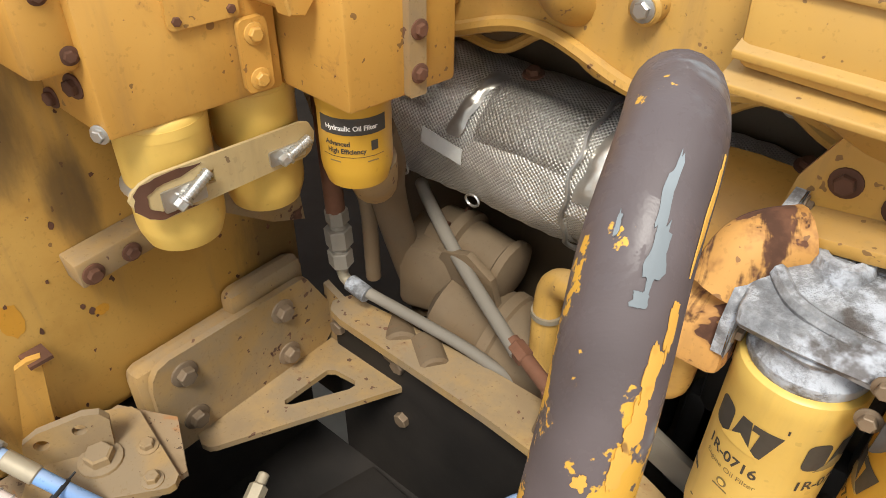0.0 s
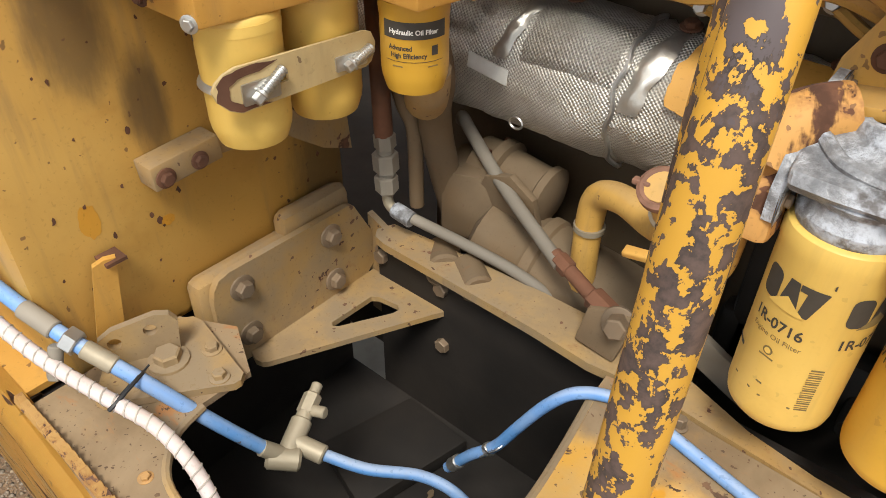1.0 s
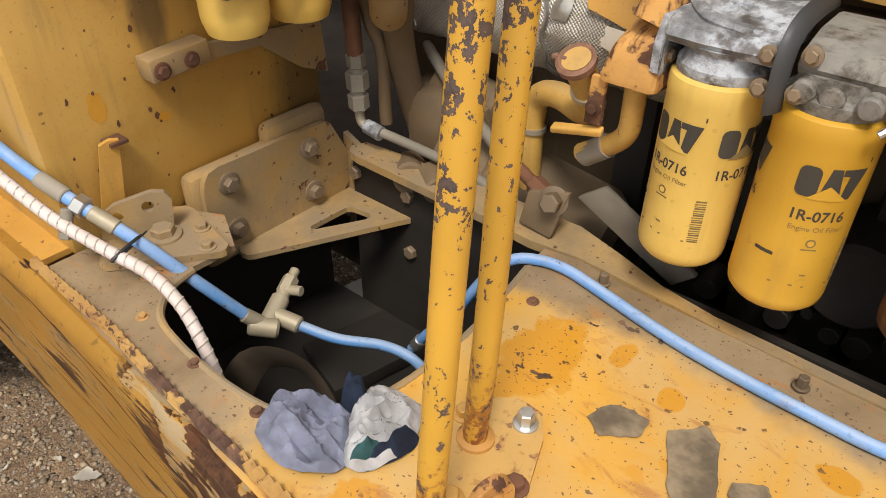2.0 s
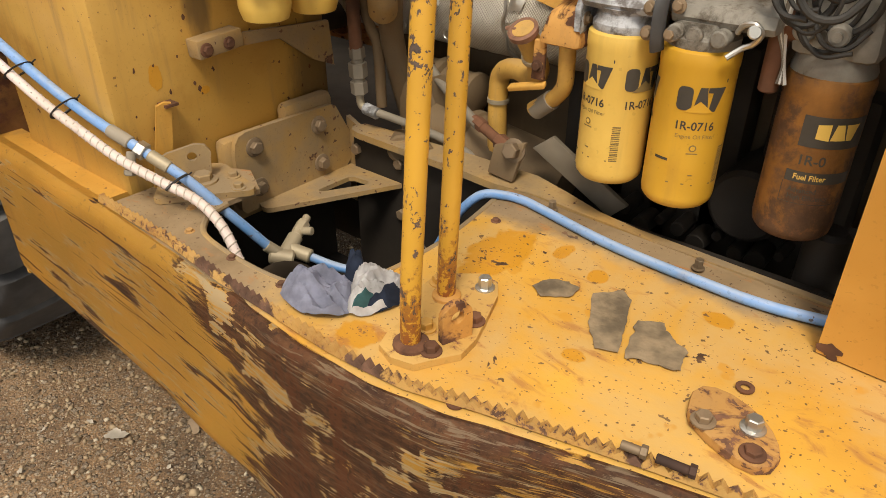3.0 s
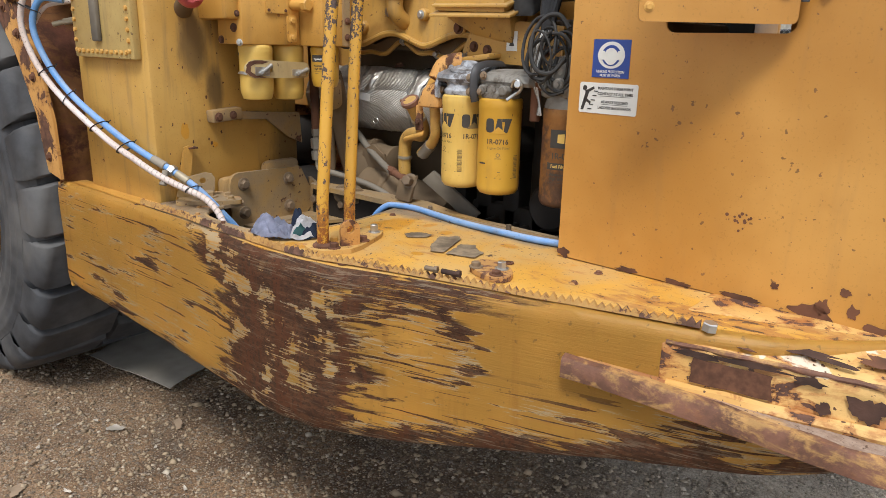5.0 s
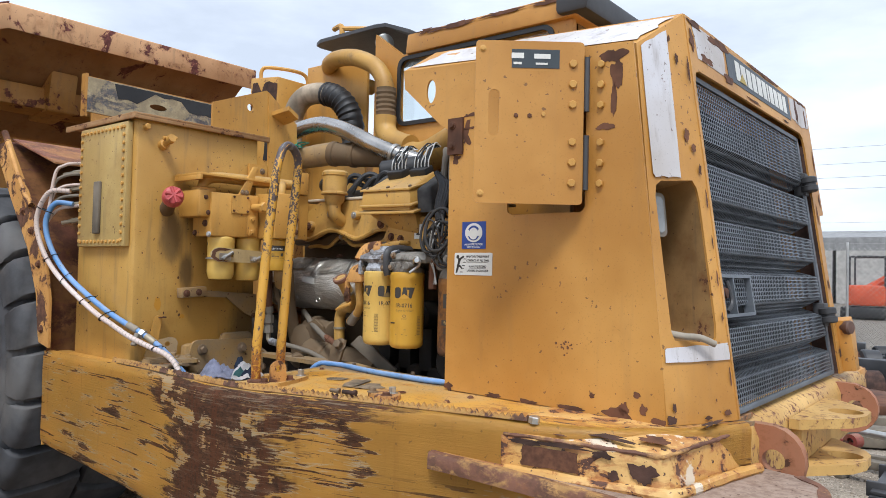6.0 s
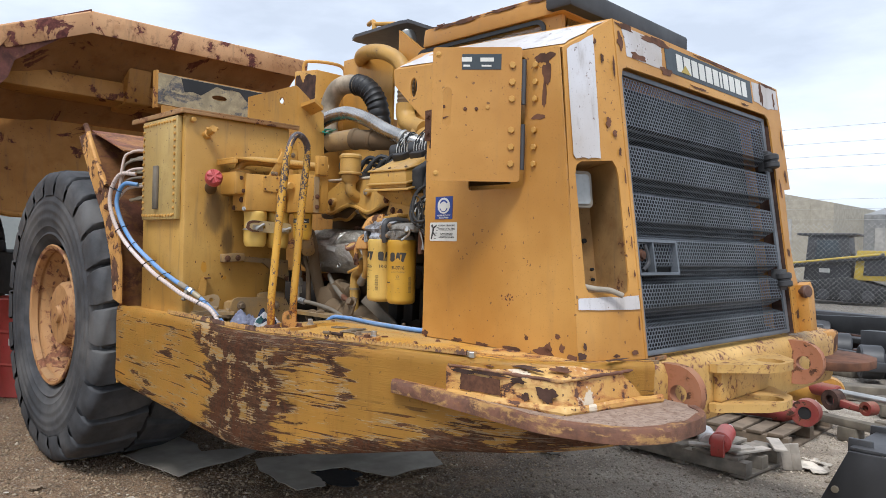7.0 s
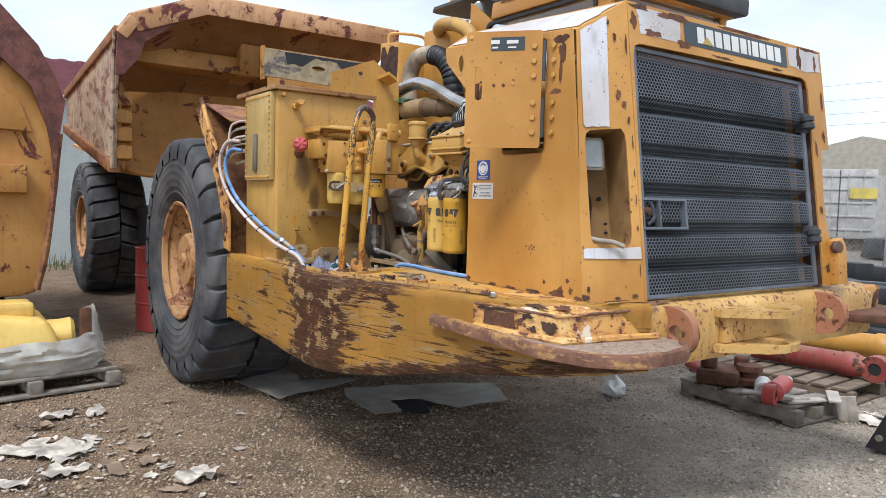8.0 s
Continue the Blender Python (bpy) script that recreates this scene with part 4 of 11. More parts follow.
def build_flank():
    """The fender's scraped outer wall, rolled over at its top edge and battered."""
    line = [(p.x, p.y) for p in glide([V(x, y, 0) for x, y in OUTER], 12)]
    inward = []
    for i in range(len(line)):
        a, b = line[max(0, i - 1)], line[min(len(line) - 1, i + 1)]
        t = V(b[0] - a[0], b[1] - a[1], 0).normalized()
        inward.append(V(-t.y, t.x, 0))
    rows = [(0.045, DECK - 0.004), (0.022, DECK + 0.001), (0.008, DECK - 0.006), (0.0, DECK - 0.022)]
    rows += [(0.0, DECK - 0.022 - k * 0.026) for k in range(1, 13)] + [(0.002, 0.708), (0.012, 0.692), (0.05, 0.684)]
    bm = B()
    grid = []
    for off, z in rows:
        ring = []
        for i, (x, y) in enumerate(line):
            zz = DECK - (DECK - z) * (DECK - hem_z(x)) / (DECK - 0.684)
            p = V(x, y, zz) + inward[i] * off
            wear = 1.0 - min(1.0, abs(x - 0.02) / 0.75)
            p += inward[i] * (noise.noise(V(x * 5, 0, z * 9)) * 0.010 + noise.noise(V(x * 17, 3, z * 20)) * 0.003) * (0.25 + wear)
            if DECK - z < 0.03:
                p.z += noise.noise(V(x * 9, 7, 0)) * 0.008 * wear
            ring.append(bm.verts.new(p))
        grid.append(ring)
    for a, b in zip(grid, grid[1:]):
        for i in range(len(line) - 1):
            bm.faces.new((a[i], a[i + 1], b[i + 1], b[i]))
    # plate thickness
    back = bmesh.ops.solidify(bm, geom=list(bm.faces), thickness=0.012)
    return part("fender_flank", bm, M["fender"], truck, "yellow fender side scraped to brown rust and bare steel")


flank = build_flank()

# the fender's back end and its top between flank and tank
bm = B()
prism(bm, [V(-1.53, -0.03, 0.632), V(-1.53, 0.25, 0.632), V(-1.53, 0.25, DECK - 0.004), V(-1.53, -0.03, DECK - 0.004)], (0.012, 0, 0))
part("fender_end", bm, M["yellow"], truck)
bm = B()
prism(bm, [V(-1.53, -0.005, DECK - 0.006), V(-0.93, -0.015, DECK - 0.006), V(-0.93, 0.07, DECK - 0.006), V(-1.53, 0.07, DECK - 0.006)], (0, 0, -0.012))
part("fender_top", bm, M["yellow"], truck)

# ---- deck with its access hole ----
deck_line = [(x, y + 0.03) for x, y in dense([p for p in OUTER[1:]], 0.06)]
deck_line[0] = (-0.895, -0.015)
inner_line = [(1.36, 0.66), (1.36, 0.80), (0.45, 0.80), (0.45, 0.60), (0.2, 0.605), (-0.1, 0.612), (-0.20, 0.625), (-0.265, 0.612)]
hole_line = [(-0.262, 0.57), (-0.250, 0.50), (-0.238, 0.42), (-0.230, 0.34), (-0.231, 0.27), (-0.236, 0.20), (-0.252, 0.135), (-0.290, 0.080), (-0.335, 0.048), (-0.40, 0.036), (-0.48, 0.033), (-0.56, 0.038), (-0.625, 0.050), (-0.664, 0.078), (-0.688, 0.11), (-0.70, 0.16), (-0.70, 0.25), (-0.80, 0.30), (-0.895, 0.25)]
bm = B()
plate(bm, deck_line + inner_line + hole_line, [], lambda u, v, w: V(u, v, DECK - 0.012 + w + noise.noise(V(u * 4, v * 4, 1)) * 0.003), 0.012)
deck = part("deck_plate", bm, M["deck"], truck, "dusty yellow deck plate with oil stains and rust")
M["strip"] = painted("worn_strip_paint", (0.50, 0.29, 0.075), 0.9, 0.3, 0.6, 60.0, 0.5, 0.7, (0.085, 0.045, 0.030), 0.35, (0.20, 0.14, 0.08))
M["flake"] = plain("grey_brown_flake", (0.21, 0.158, 0.100), 0.85, 0.0, 70.0, 0.5, 0.6, 24.0)
M["foot_rust"] = painted("rust_with_paint_left", (0.50, 0.27, 0.07), 0.8, 0.3, 0.7, 30.0, 0.5, 0.7, (0.10, 0.048, 0.028), 0.6, (0.24, 0.17, 0.10))
# rolled rim round the hole
bm = B()
rim_pts = [V(x, y, DECK - 0.004) for x, y in hole_line[:16]]
tube(bm, rim_pts, 0.0075, 8, True, 3)
part("hole_rim", bm, M["dusty"], deck)


def strip_along(line, width, z, bm, tooth=0.0162, height=0.0125):
    """A saw-toothed grip strip along a line."""
    path = dense(line, tooth / 2)
    tops = []
    for i, (x, y) in enumerate(path):
        a, b = path[max(0, i - 1)], path[min(len(path) - 1, i + 1)]
        t = V(b[0] - a[0], b[1] - a[1], 0).normalized()
        side = V(-t.y, t.x, 0) * width / 2
        lift = height * (1.0 if i % 2 else 0.30) * random.uniform(0.75, 1.05)
        row = [V(x, y, z) - side, V(x, y, z + lift) - side * 0.7, V(x, y, z + lift) + side * 0.7, V(x, y, z) + side]
        tops.append([bm.verts.new(p) for p in row])
    for a, b in zip(tops, tops[1:]):
        for k in range(3):
            bm.faces.new((a[k], b[k], b[k + 1], a[k + 1]))
    bm.faces.new(tops[0])
    bm.faces.new(tops[-1][::-1])
    return bm


serr = [(-0.915, -0.014), (-0.64, -0.018), (-0.44, -0.034), (-0.30, -0.036), (-0.155, -0.041), (-0.09, -0.038), (0.006, -0.028), (0.12, 0.006), (0.25, 0.038), (0.37, 0.068), (0.485, 0.093), (0.59, 0.113), (0.69, 0.139), (0.785, 0.161), (0.87, 0.180), (0.945, 0.196)]
bm = strip_along(serr, 0.017, DECK + 0.004, B(), 0.0175, 0.019)
part("grip_strip", bm, M["strip"], deck, "saw-toothed steel grip strip along the deck edge")
bolt(deck, (0.962, 0.200, DECK), (0.1, 0, 1), 0.016, M["zinc"], False, 1.0)

# flakes of old coating on the deck
for k, (amp, thick, label, poly) in enumerate((
        (0.005, 0.0010, "bare grey flake of old coating", [(0.002, 0.317), (0.012, 0.359), (0.040, 0.368), (0.070, 0.365), (0.072, 0.331), (0.031, 0.300)]),
        (0.005, 0.0010, "", [(0.096, 0.366), (0.136, 0.410), (0.161, 0.390), (0.186, 0.317), (0.211, 0.246), (0.177, 0.232), (0.144, 0.273)]),
        (0.008, 0.0012, "", [(0.221, 0.245), (0.197, 0.345), (0.234, 0.367), (0.263, 0.331), (0.287, 0.326), (0.307, 0.270), (0.269, 0.255)]))):
    patch_on("bare_patch", ragged(poly, amp, k * 3.3), M["flake"], deck, lambda u, v, w: V(u, v, DECK + w + 0.002 * noise.noise(V(u * 40, v * 40, 0))), 0.0028, thick, label, 2)
for a, b, m in (((0.316, 0.052), (0.342, 0.058), "bolt"), ((0.362, 0.060), (0.404, 0.068), "rust_dark")):
    bm = B()
    cyl(bm, (*a, DECK + 0.028), (*b, DECK + 0.027), 0.0065, seg=12, bev=0.001)
    cyl(bm, (b[0] - 0.001, b[1], DECK + 0.028), (b[0] + 0.008, b[1] + 0.002, DECK + 0.028), 0.0095, seg=6, bev=0.001)
    single("loose_bolt", bm, M[m], "loose bolt lying on the grip strip", "bolt", (*a, DECK))

for x, y in ((0.605, 0.271), (0.611, 0.385), (-0.735, 0.094), (-0.650, 0.034), (-0.498, 0.028), (-0.352, 0.030), (-0.196, 0.474), (0.80, 0.30)):
    bolt(deck, (x, y, DECK), (0, 0, 1), 0.0075, M["foot_rust"], True, 0.6)
for x, y in ((0.207, 0.566), (-0.131, 0.590)):
    bolt(deck, (x, y, DECK + 0.004), (0, 0, 1), 0.0085, M["bolt"], True, 2.0)
# washers left lying
for x, y in ((0.395, 0.297), (0.085, -0.006)):
    bm = B()
    lathe(bm, (x, y, DECK + 0.001), (0, 0, 1), [(0, 0.007), (0, 0.014), (0.003, 0.014), (0.003, 0.007), (0, 0.007)], 16, False)
    single("loose_washer", bm, M["rust"], "small loose rusty washer lying on the deck", "washer", (x, y, DECK))

# rusted foot plate with its bolts
bm = B()
foot = [(0.346, 0.205), (0.342, 0.225), (0.348, 0.247), (0.365, 0.256), (0.388, 0.257), (0.415, 0.249), (0.441, 0.236), (0.460, 0.219), (0.474, 0.200), (0.483, 0.178), (0.480, 0.155), (0.463, 0.139), (0.440, 0.138), (0.415, 0.146), (0.390, 0.156), (0.362, 0.172), (0.352, 0.185)]
plate(bm, foot, [], lambda u, v, w: V(u, v, DECK + 0.001 + w), 0.014)
bevel_edges(bm, [e for e in bm.edges if len(e.link_faces) == 2 and e.calc_face_angle(0) > 1.0 and abs(e.verts[0].co.z - e.verts[1].co.z) < 1e-5], 0.003)
footplate = part("rusty_foot_plate", bm, M["foot_rust"], deck, "rust-brown handrail foot plate without its rail")
bolt(footplate, (0.378, 0.176, DECK + 0.015), (0, 0, 1), 0.012, M["bolt"], True, 0.8)
bolt(footplate, (0.436, 0.206, DECK + 0.015), (0, 0, 1), 0.012, M["zinc"], True, 1.3)
bolt(footplate, (0.452, 0.160, DECK + 0.015), (0, 0, 1), 0.012, M["rust"], True, 0.5)

# ---- ledge beam on the hole's far side and the belly ----
bm = B()
ledge = [(-0.815, 0.655), (-0.80, 0.635), (-0.77, 0.628), (-0.42, 0.622), (-0.30, 0.614), (-0.20, 0.627), (0.1, 0.607), (0.46, 0.603), (0.46, 0.618), (0.30, 0.624), (0.17, 0.630), (0.05, 0.634), (-0.05, 0.650), (-0.15, 0.685), (-0.25, 0.715), (-0.45, 0.712), (-0.70, 0.70), (-0.80, 0.69)]
plate(bm, ledge, [], lambda u, v, w: V(u, v, DECK - 0.016 + w), 0.018)
part("ledge_beam", bm, M["dusty"], truck, "dusty brown frame ledge beside the engine")
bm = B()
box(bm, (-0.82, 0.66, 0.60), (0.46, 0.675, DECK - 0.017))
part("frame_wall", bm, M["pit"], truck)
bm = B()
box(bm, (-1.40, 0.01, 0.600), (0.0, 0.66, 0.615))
part("belly_plate", bm, M["pit"], truck, "oily belly plate in the pit, blackened for its shade")
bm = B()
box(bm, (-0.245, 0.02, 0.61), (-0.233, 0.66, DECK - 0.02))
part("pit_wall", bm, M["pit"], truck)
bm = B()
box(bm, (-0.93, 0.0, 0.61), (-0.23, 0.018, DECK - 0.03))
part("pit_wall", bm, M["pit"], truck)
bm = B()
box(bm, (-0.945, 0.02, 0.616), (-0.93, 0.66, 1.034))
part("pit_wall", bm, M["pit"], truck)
for k in range(16):
    rx, ry = random.uniform(-0.62, -0.30), random.uniform(0.12, 0.50)
    patch_on("pit_litter", blotch(rx, ry, random.uniform(0.006, 0.022), random.uniform(0.005, 0.014), 200 + k * 1.7, 9, 0.7), M["grimy" if k % 3 else "flake"], truck, lambda u, v, w: V(u, v, 0.617 + w), 0.002, 0.003)
bm = B()
tube(bm, [V(-0.60, 0.10, 0.80), V(-0.56, 0.16, 0.93), V(-0.47, 0.20, 0.945), V(-0.40, 0.20, 0.86), V(-0.37, 0.17, 0.74), V(-0.36, 0.15, 0.62)], 0.032, 8, True, 5, None, 0.14)
part("curved_strap", bm, M["pit_strap"], truck, "bent dusty steel strap inside the access hole")
bm = B()
hexa(bm, [V(-0.78, 0.42, 0.62), V(-0.60, 0.36, 0.62), V(-0.54, 0.62, 0.62), V(-0.72, 0.64, 0.62), V(-0.78, 0.42, 0.645), V(-0.60, 0.36, 0.66), V(-0.54, 0.62, 0.66), V(-0.72, 0.64, 0.645)], 0.004)
part("crossmember", bm, M["pit"], truck)

# ---- tank ----
tank_bm = B()
box(tank_bm, (-1.43, 0.052, 1.035), (-0.912, 0.672, 2.095), 0.022)
tank = part("tank", tank_bm, M["tank"], truck, "tall pale-yellow oil tank with streaky stained paint")
bm = B()
box(bm, (-1.52, 0.022, 2.098), (-0.885, 0.715, 2.108), 0.002)
box(bm, (-1.52, 0.022, 2.082), (-0.885, 0.034, 2.10), 0.002)
box(bm, (-0.899, 0.03, 2.082), (-0.886, 0.715, 2.10), 0.002)
part("tank_lid", bm, M["lid"], tank, "rust-edged lid plate")
bm = B()
box(bm, (-1.365, 0.024, 1.545), (-0.945, 0.051, 2.075), 0.004)
part("tank_door", bm, M["cover"], tank, "bolted cover plate with a sight glass")
for i in range(15):
    z = 1.57 + i * 0.0345
    bolt(tank, (-0.968, 0.024, z), (0, -1, 0), 0.008, M["bolt_yellow"], False, 0.8)
    bolt(tank, (-1.345, 0.024, z), (0, -1, 0), 0.008, M["bolt_yellow"], False, 0.8)
for i in range(11):
    x = -1.33 + i * 0.034
    bolt(tank, (x, 0.024, 2.052), (0, -1, 0), 0.008, M["bolt_yellow"], False, 0.8)
    bolt(tank, (x, 0.024, 1.566), (0, -1, 0), 0.008, M["bolt_yellow"], False, 0.8)
bm = B()
box(bm, (-1.20, 0.008, 1.60), (-1.15, 0.025, 1.83), 0.006)
part("sight_glass", bm, M["grey_dust"], tank, "vertical sight glass in a steel frame")
bm = B()
NECK = V(0.90, -0.36, 0.25).normalized()
lathe(bm, (-0.915, 0.196, 1.712), NECK, [(0, 0.032), (0.03, 0.030), (0.13, 0.028), (0.15, 0.03)], 20)
part("filler_neck", bm, M["grimy"], tank)
bm = B()
lathe(bm, V(-0.915, 0.196, 1.712) + NECK * 0.145, NECK, [(0, 0.036), (0.01, 0.043), (0.035, 0.043), (0.048, 0.036), (0.054, 0.02)], 24)
nu, nv, nw = frame_of(NECK)
for k in range(3):
    a = k * math.pi / 3
    arm_dir = nu * math.cos(a) + nv * math.sin(a)
    mid = V(-0.915, 0.196, 1.712) + NECK * 0.196
    cyl(bm, mid - arm_dir * 0.036, mid + arm_dir * 0.036, 0.008, seg=8, bev=0.002)
part("filler_cap", bm, M["cap_red"], tank, "faded red plastic filler cap")
bm = B()
lathe(bm, (-0.912, 0.165, 1.985), (1, 0, 0.35), [(0, 0.022), (0.025, 0.022), (0.028, 0.015), (0.06, 0.015), (0.065, 0.020), (0.085, 0.018)], 14)
cyl(bm, (-0.865, 0.14, 2.011), (-0.865, 0.205, 2.020), 0.008, seg=10, bev=0.002)
part("bleed_valve", bm, M["yellow"], tank)
bm = B()
cyl(bm, (-0.912, 0.085, 2.055), (-0.885, 0.085, 2.055), 0.013, seg=12, bev=0.003)
part("lifting_boss", bm, M["yellow"], tank)
# lug on the tank face and its bracket arm
bm = B()
box(bm, (-0.912, 0.256, 1.331), (-0.866, 0.378, 1.374), 0.004, tilt=(4, 0, 0))
arm = part("bracket_bar", bm, M["dusty"], tank)
bolt(arm, (-0.862, 0.275, 1.348), (1, 0, 0), 0.011, M["rust"])
bolt(arm, (-0.862, 0.335, 1.352), (1, 0, 0), 0.010, M["rust"])
bm = B()
prism(bm, [V(-0.90, 0.385, 1.36), V(-0.90, 0.66, 1.34), V(-0.90, 0.67, 1.22), V(-0.90, 0.60, 1.25), V(-0.90, 0.50, 1.325), V(-0.90, 0.385, 1.33)], (0.012, 0, 0))
part("bracket_wing", bm, M["dusty"], tank)
bm = B()
prism(bm, [V(-0.895, 0.100, 1.06), V(-0.893, 0.150, 1.06), V(-0.887, 0.178, 1.25), V(-0.887, 0.16, 1.255), V(-0.889, 0.142, 1.25)], (0.010, -0.004, 0))
part("hook_strip", bm, M["yellow"], tank)
bm = B()
prism(bm, [V(-0.905, 0.155, 1.243), V(-0.905, 0.188, 1.243), V(-0.905, 0.188, 1.249), V(-0.905, 0.155, 1.249)], (0.035, 0, 0.0))
part("hook_tip", bm, M["rust"], tank)

# ---- frame mount beside the tank: bolted plate, side plate and gusset ----
mount = part("mount_block", box(B(), (-0.912, 0.275, 0.90), (-0.862, 0.50, 1.125), 0.022), M["dusty"], truck)
bm = B()
box(bm, (-0.912, 0.47, 0.95), (-0.865, 0.640, 1.165), 0.028)
part("mount_lump", bm, M["dusty"], mount)
plate_outline = [(0.300, 0.932), (0.64, 0.936), (0.668, 0.965), (0.668, 1.040), (0.622, 1.128), (0.606, 1.136), (0.330, 1.142), (0.308, 1.136), (0.296, 1.120), (0.290, 1.095), (0.288, 0.945)]
bm = B()
plate(bm, plate_outline, [], lambda u, v, w: V(-0.856 + w, u, v), 0.014)
mp = part("mount_plate", bm, M["dusty"], truck, "dusty bolted mounting plate on the frame")
for y, z in ((0.348, 1.098), (0.556, 1.094), (0.348, 0.989), (0.556, 0.985)):
    bolt(mp, (-0.842, y, z), (1, 0, 0), 0.0165, M["bolt"], True, 0.75)
bm = B()
side_outline = [(-0.852, 0.83), (-0.625, 0.815), (-0.602, 0.835), (-0.600, 1.035), (-0.622, 1.052), (-0.80, 1.062), (-0.852, 1.085)]
plate(bm, side_outline, [], lambda u, v, w: V(u, 0.680 - w, v), 0.014)
sidep = part("side_plate", bm, M["dusty"], truck)
for x, z in ((-0.808, 1.001), (-0.646, 1.003), (-0.641, 0.852)):
    bolt(sidep, (x, 0.666, z), (0, -1, 0), 0.0165, M["bolt"], True, 0.8)
bm = B()
gus = [(-0.842, 0.60), (-0.842, 0.664), (-0.655, 0.664), (-0.640, 0.658), (-0.652, 0.636), (-0.797, 0.345), (-0.805, 0.336), (-0.820, 0.332), (-0.842, 0.340)]
slot = [(-0.786, 0.492), (-0.778, 0.486), (-0.768, 0.494), (-0.714, 0.590), (-0.712, 0.604), (-0.722, 0.612), (-0.770, 0.606), (-0.782, 0.596)]
plate(bm, gus, [slot], lambda u, v, w: V(u, v, 0.932 + w), 0.013)
part("gusset", bm, M["dusty"], truck, "dusty triangular gusset plate with a triangular hole")

# stains and chips on the tank's face
random.seed(4)
for y, z, ry, rz in ((0.168, 1.302, 0.016, 0.030), (0.285, 1.245, 0.012, 0.010)):
    ring = [(y + ry * math.cos(a) * random.uniform(0.85, 1.1), z + rz * math.sin(a) * random.uniform(0.85, 1.1)) for a in [2 * math.pi * i / 22 for i in range(22)]]
    patch_on("oil_stain", ring, M["stain"], tank, lambda u, v, w: V(-0.912 + w, u, v), 0.0004, 0.0003)
for k in range(46):
    y, z = random.uniform(0.09, 0.65), random.uniform(1.08, 1.60)
    r = random.uniform(0.0015, 0.0042)
    ring = [(y + r * math.cos(a) * random.uniform(0.5, 1.5), z + r * 1.4 * math.sin(a) * random.uniform(0.5, 1.5)) for a in [2 * math.pi * i / 8 for i in range(8)]]
    patch_on("paint_chip", ring, M["rust"], tank, lambda u, v, w: V(-0.912 + w, u, v), 0.0008, 0.0003)

# small mount with the two-holed ear
bm = B()
pl = [(-0.905, 0.13), (-0.815, 0.055), (-0.80, 0.058), (-0.684, 0.210), (-0.683, 0.222), (-0.692, 0.234), (-0.84, 0.262), (-0.86, 0.258), (-0.905, 0.20)]
plate(bm, pl, [], lambda u, v, w: V(u, v, DECK + 0.002 + w), 0.014)
ear_plate = part("ear_mount", bm, M["dusty"], truck, "dusty deck bracket with a two-holed ear")
bm = B()
er = flat_on((-0.880, 0.097, DECK + 0.016), (0.50, 0.866, 0), (0, 0, 1))
plate(bm, [(0.0, 0.0), (0.125, 0.0), (0.132, 0.062), (0.122, 0.078), (0.10, 0.083), (0.035, 0.068), (0.012, 0.052)], [circle2(0.035, 0.042, 0.011, 12), circle2(0.090, 0.055, 0.011, 12)], lambda u, v, w: er(u, v, w), 0.012)
part("ear", bm, M["dusty"], ear_plate)
bolt(ear_plate, (-0.801, 0.173, DECK + 0.016), (0, 0, 1), 0.022, M["dusty"], True, 0.6)
for x, y in ((-0.770, 0.232), (-0.712, 0.204)):
    bolt(ear_plate, (x, y, DECK + 0.016), (0, 0, 1), 0.011, M["dusty"], True, 0.8)

# ---- hood ----
E1B, E1T = V(1.250, 0.407, 1.068), V(1.132, 0.440, 2.135)
E2B, E2T = V(1.364, 0.640, 1.068), V(1.180, 0.670, 2.278)
HOOD_MID = 1.422


def mirror(p):
    return V(p.x, 2 * HOOD_MID - p.y, p.z)


def side_at(u, v, w):
    y = 0.455 - 0.04 * (u - 0.45) / 0.75
    return V(u, y + 0.006 - w, v)


side_outline = [(0.450, 1.068), (1.250, 1.068), (1.132, 2.135), (0.215, 2.205), (0.225, 2.135), (0.40, 1.985), (0.450, 1.955)]
door_hole = rounded2(0.70, 1.655, 0.985, 2.125, 0.02)
oval = circle2(0.355, 2.108, 0.022, 16, 0.042)
bm = B()
plate(bm, side_outline, [door_hole, oval], side_at, 0.008)
hood = part("hood_side", bm, M["hood"], truck, "ochre-yellow steel hood side panel")
bm = B()
prism(bm, [V(0.452, 0.462, 1.07), V(0.452, 0.52, 1.07), V(0.452, 0.52, 1.95), V(0.452, 0.462, 1.95)], (0.008, 0, 0))
part("hood_flange", bm, M["hood"], hood)
bm = B()
prism(bm, [V(0.449, 0.440, 1.87), V(0.512, 0.440, 1.87), V(0.512, 0.440, 1.995), V(0.449, 0.440, 1.995)], (0, 0.012, 0))
rp = part("rust_tab", bm, M["rust"], hood)
for k, (u, v, ru, rv) in enumerate(((0.525, 1.93, 0.025, 0.05), (0.53, 2.0, 0.03, 0.008), (0.535, 1.955, 0.035, 0.006), (0.48, 1.855, 0.02, 0.02))):
    patch_on("rust_bleed", blotch(u, v, ru, rv, 60 + k * 2.3, 24, 0.8), M["rust"], hood, side_at, 0.0088, 0.0005)
bolt(rp, (0.47, 0.44, 1.90), (0, -1, 0), 0.010, M["rust"])
bolt(rp, (0.47, 0.44, 1.97), (0, -1, 0), 0.010, M["rust"])


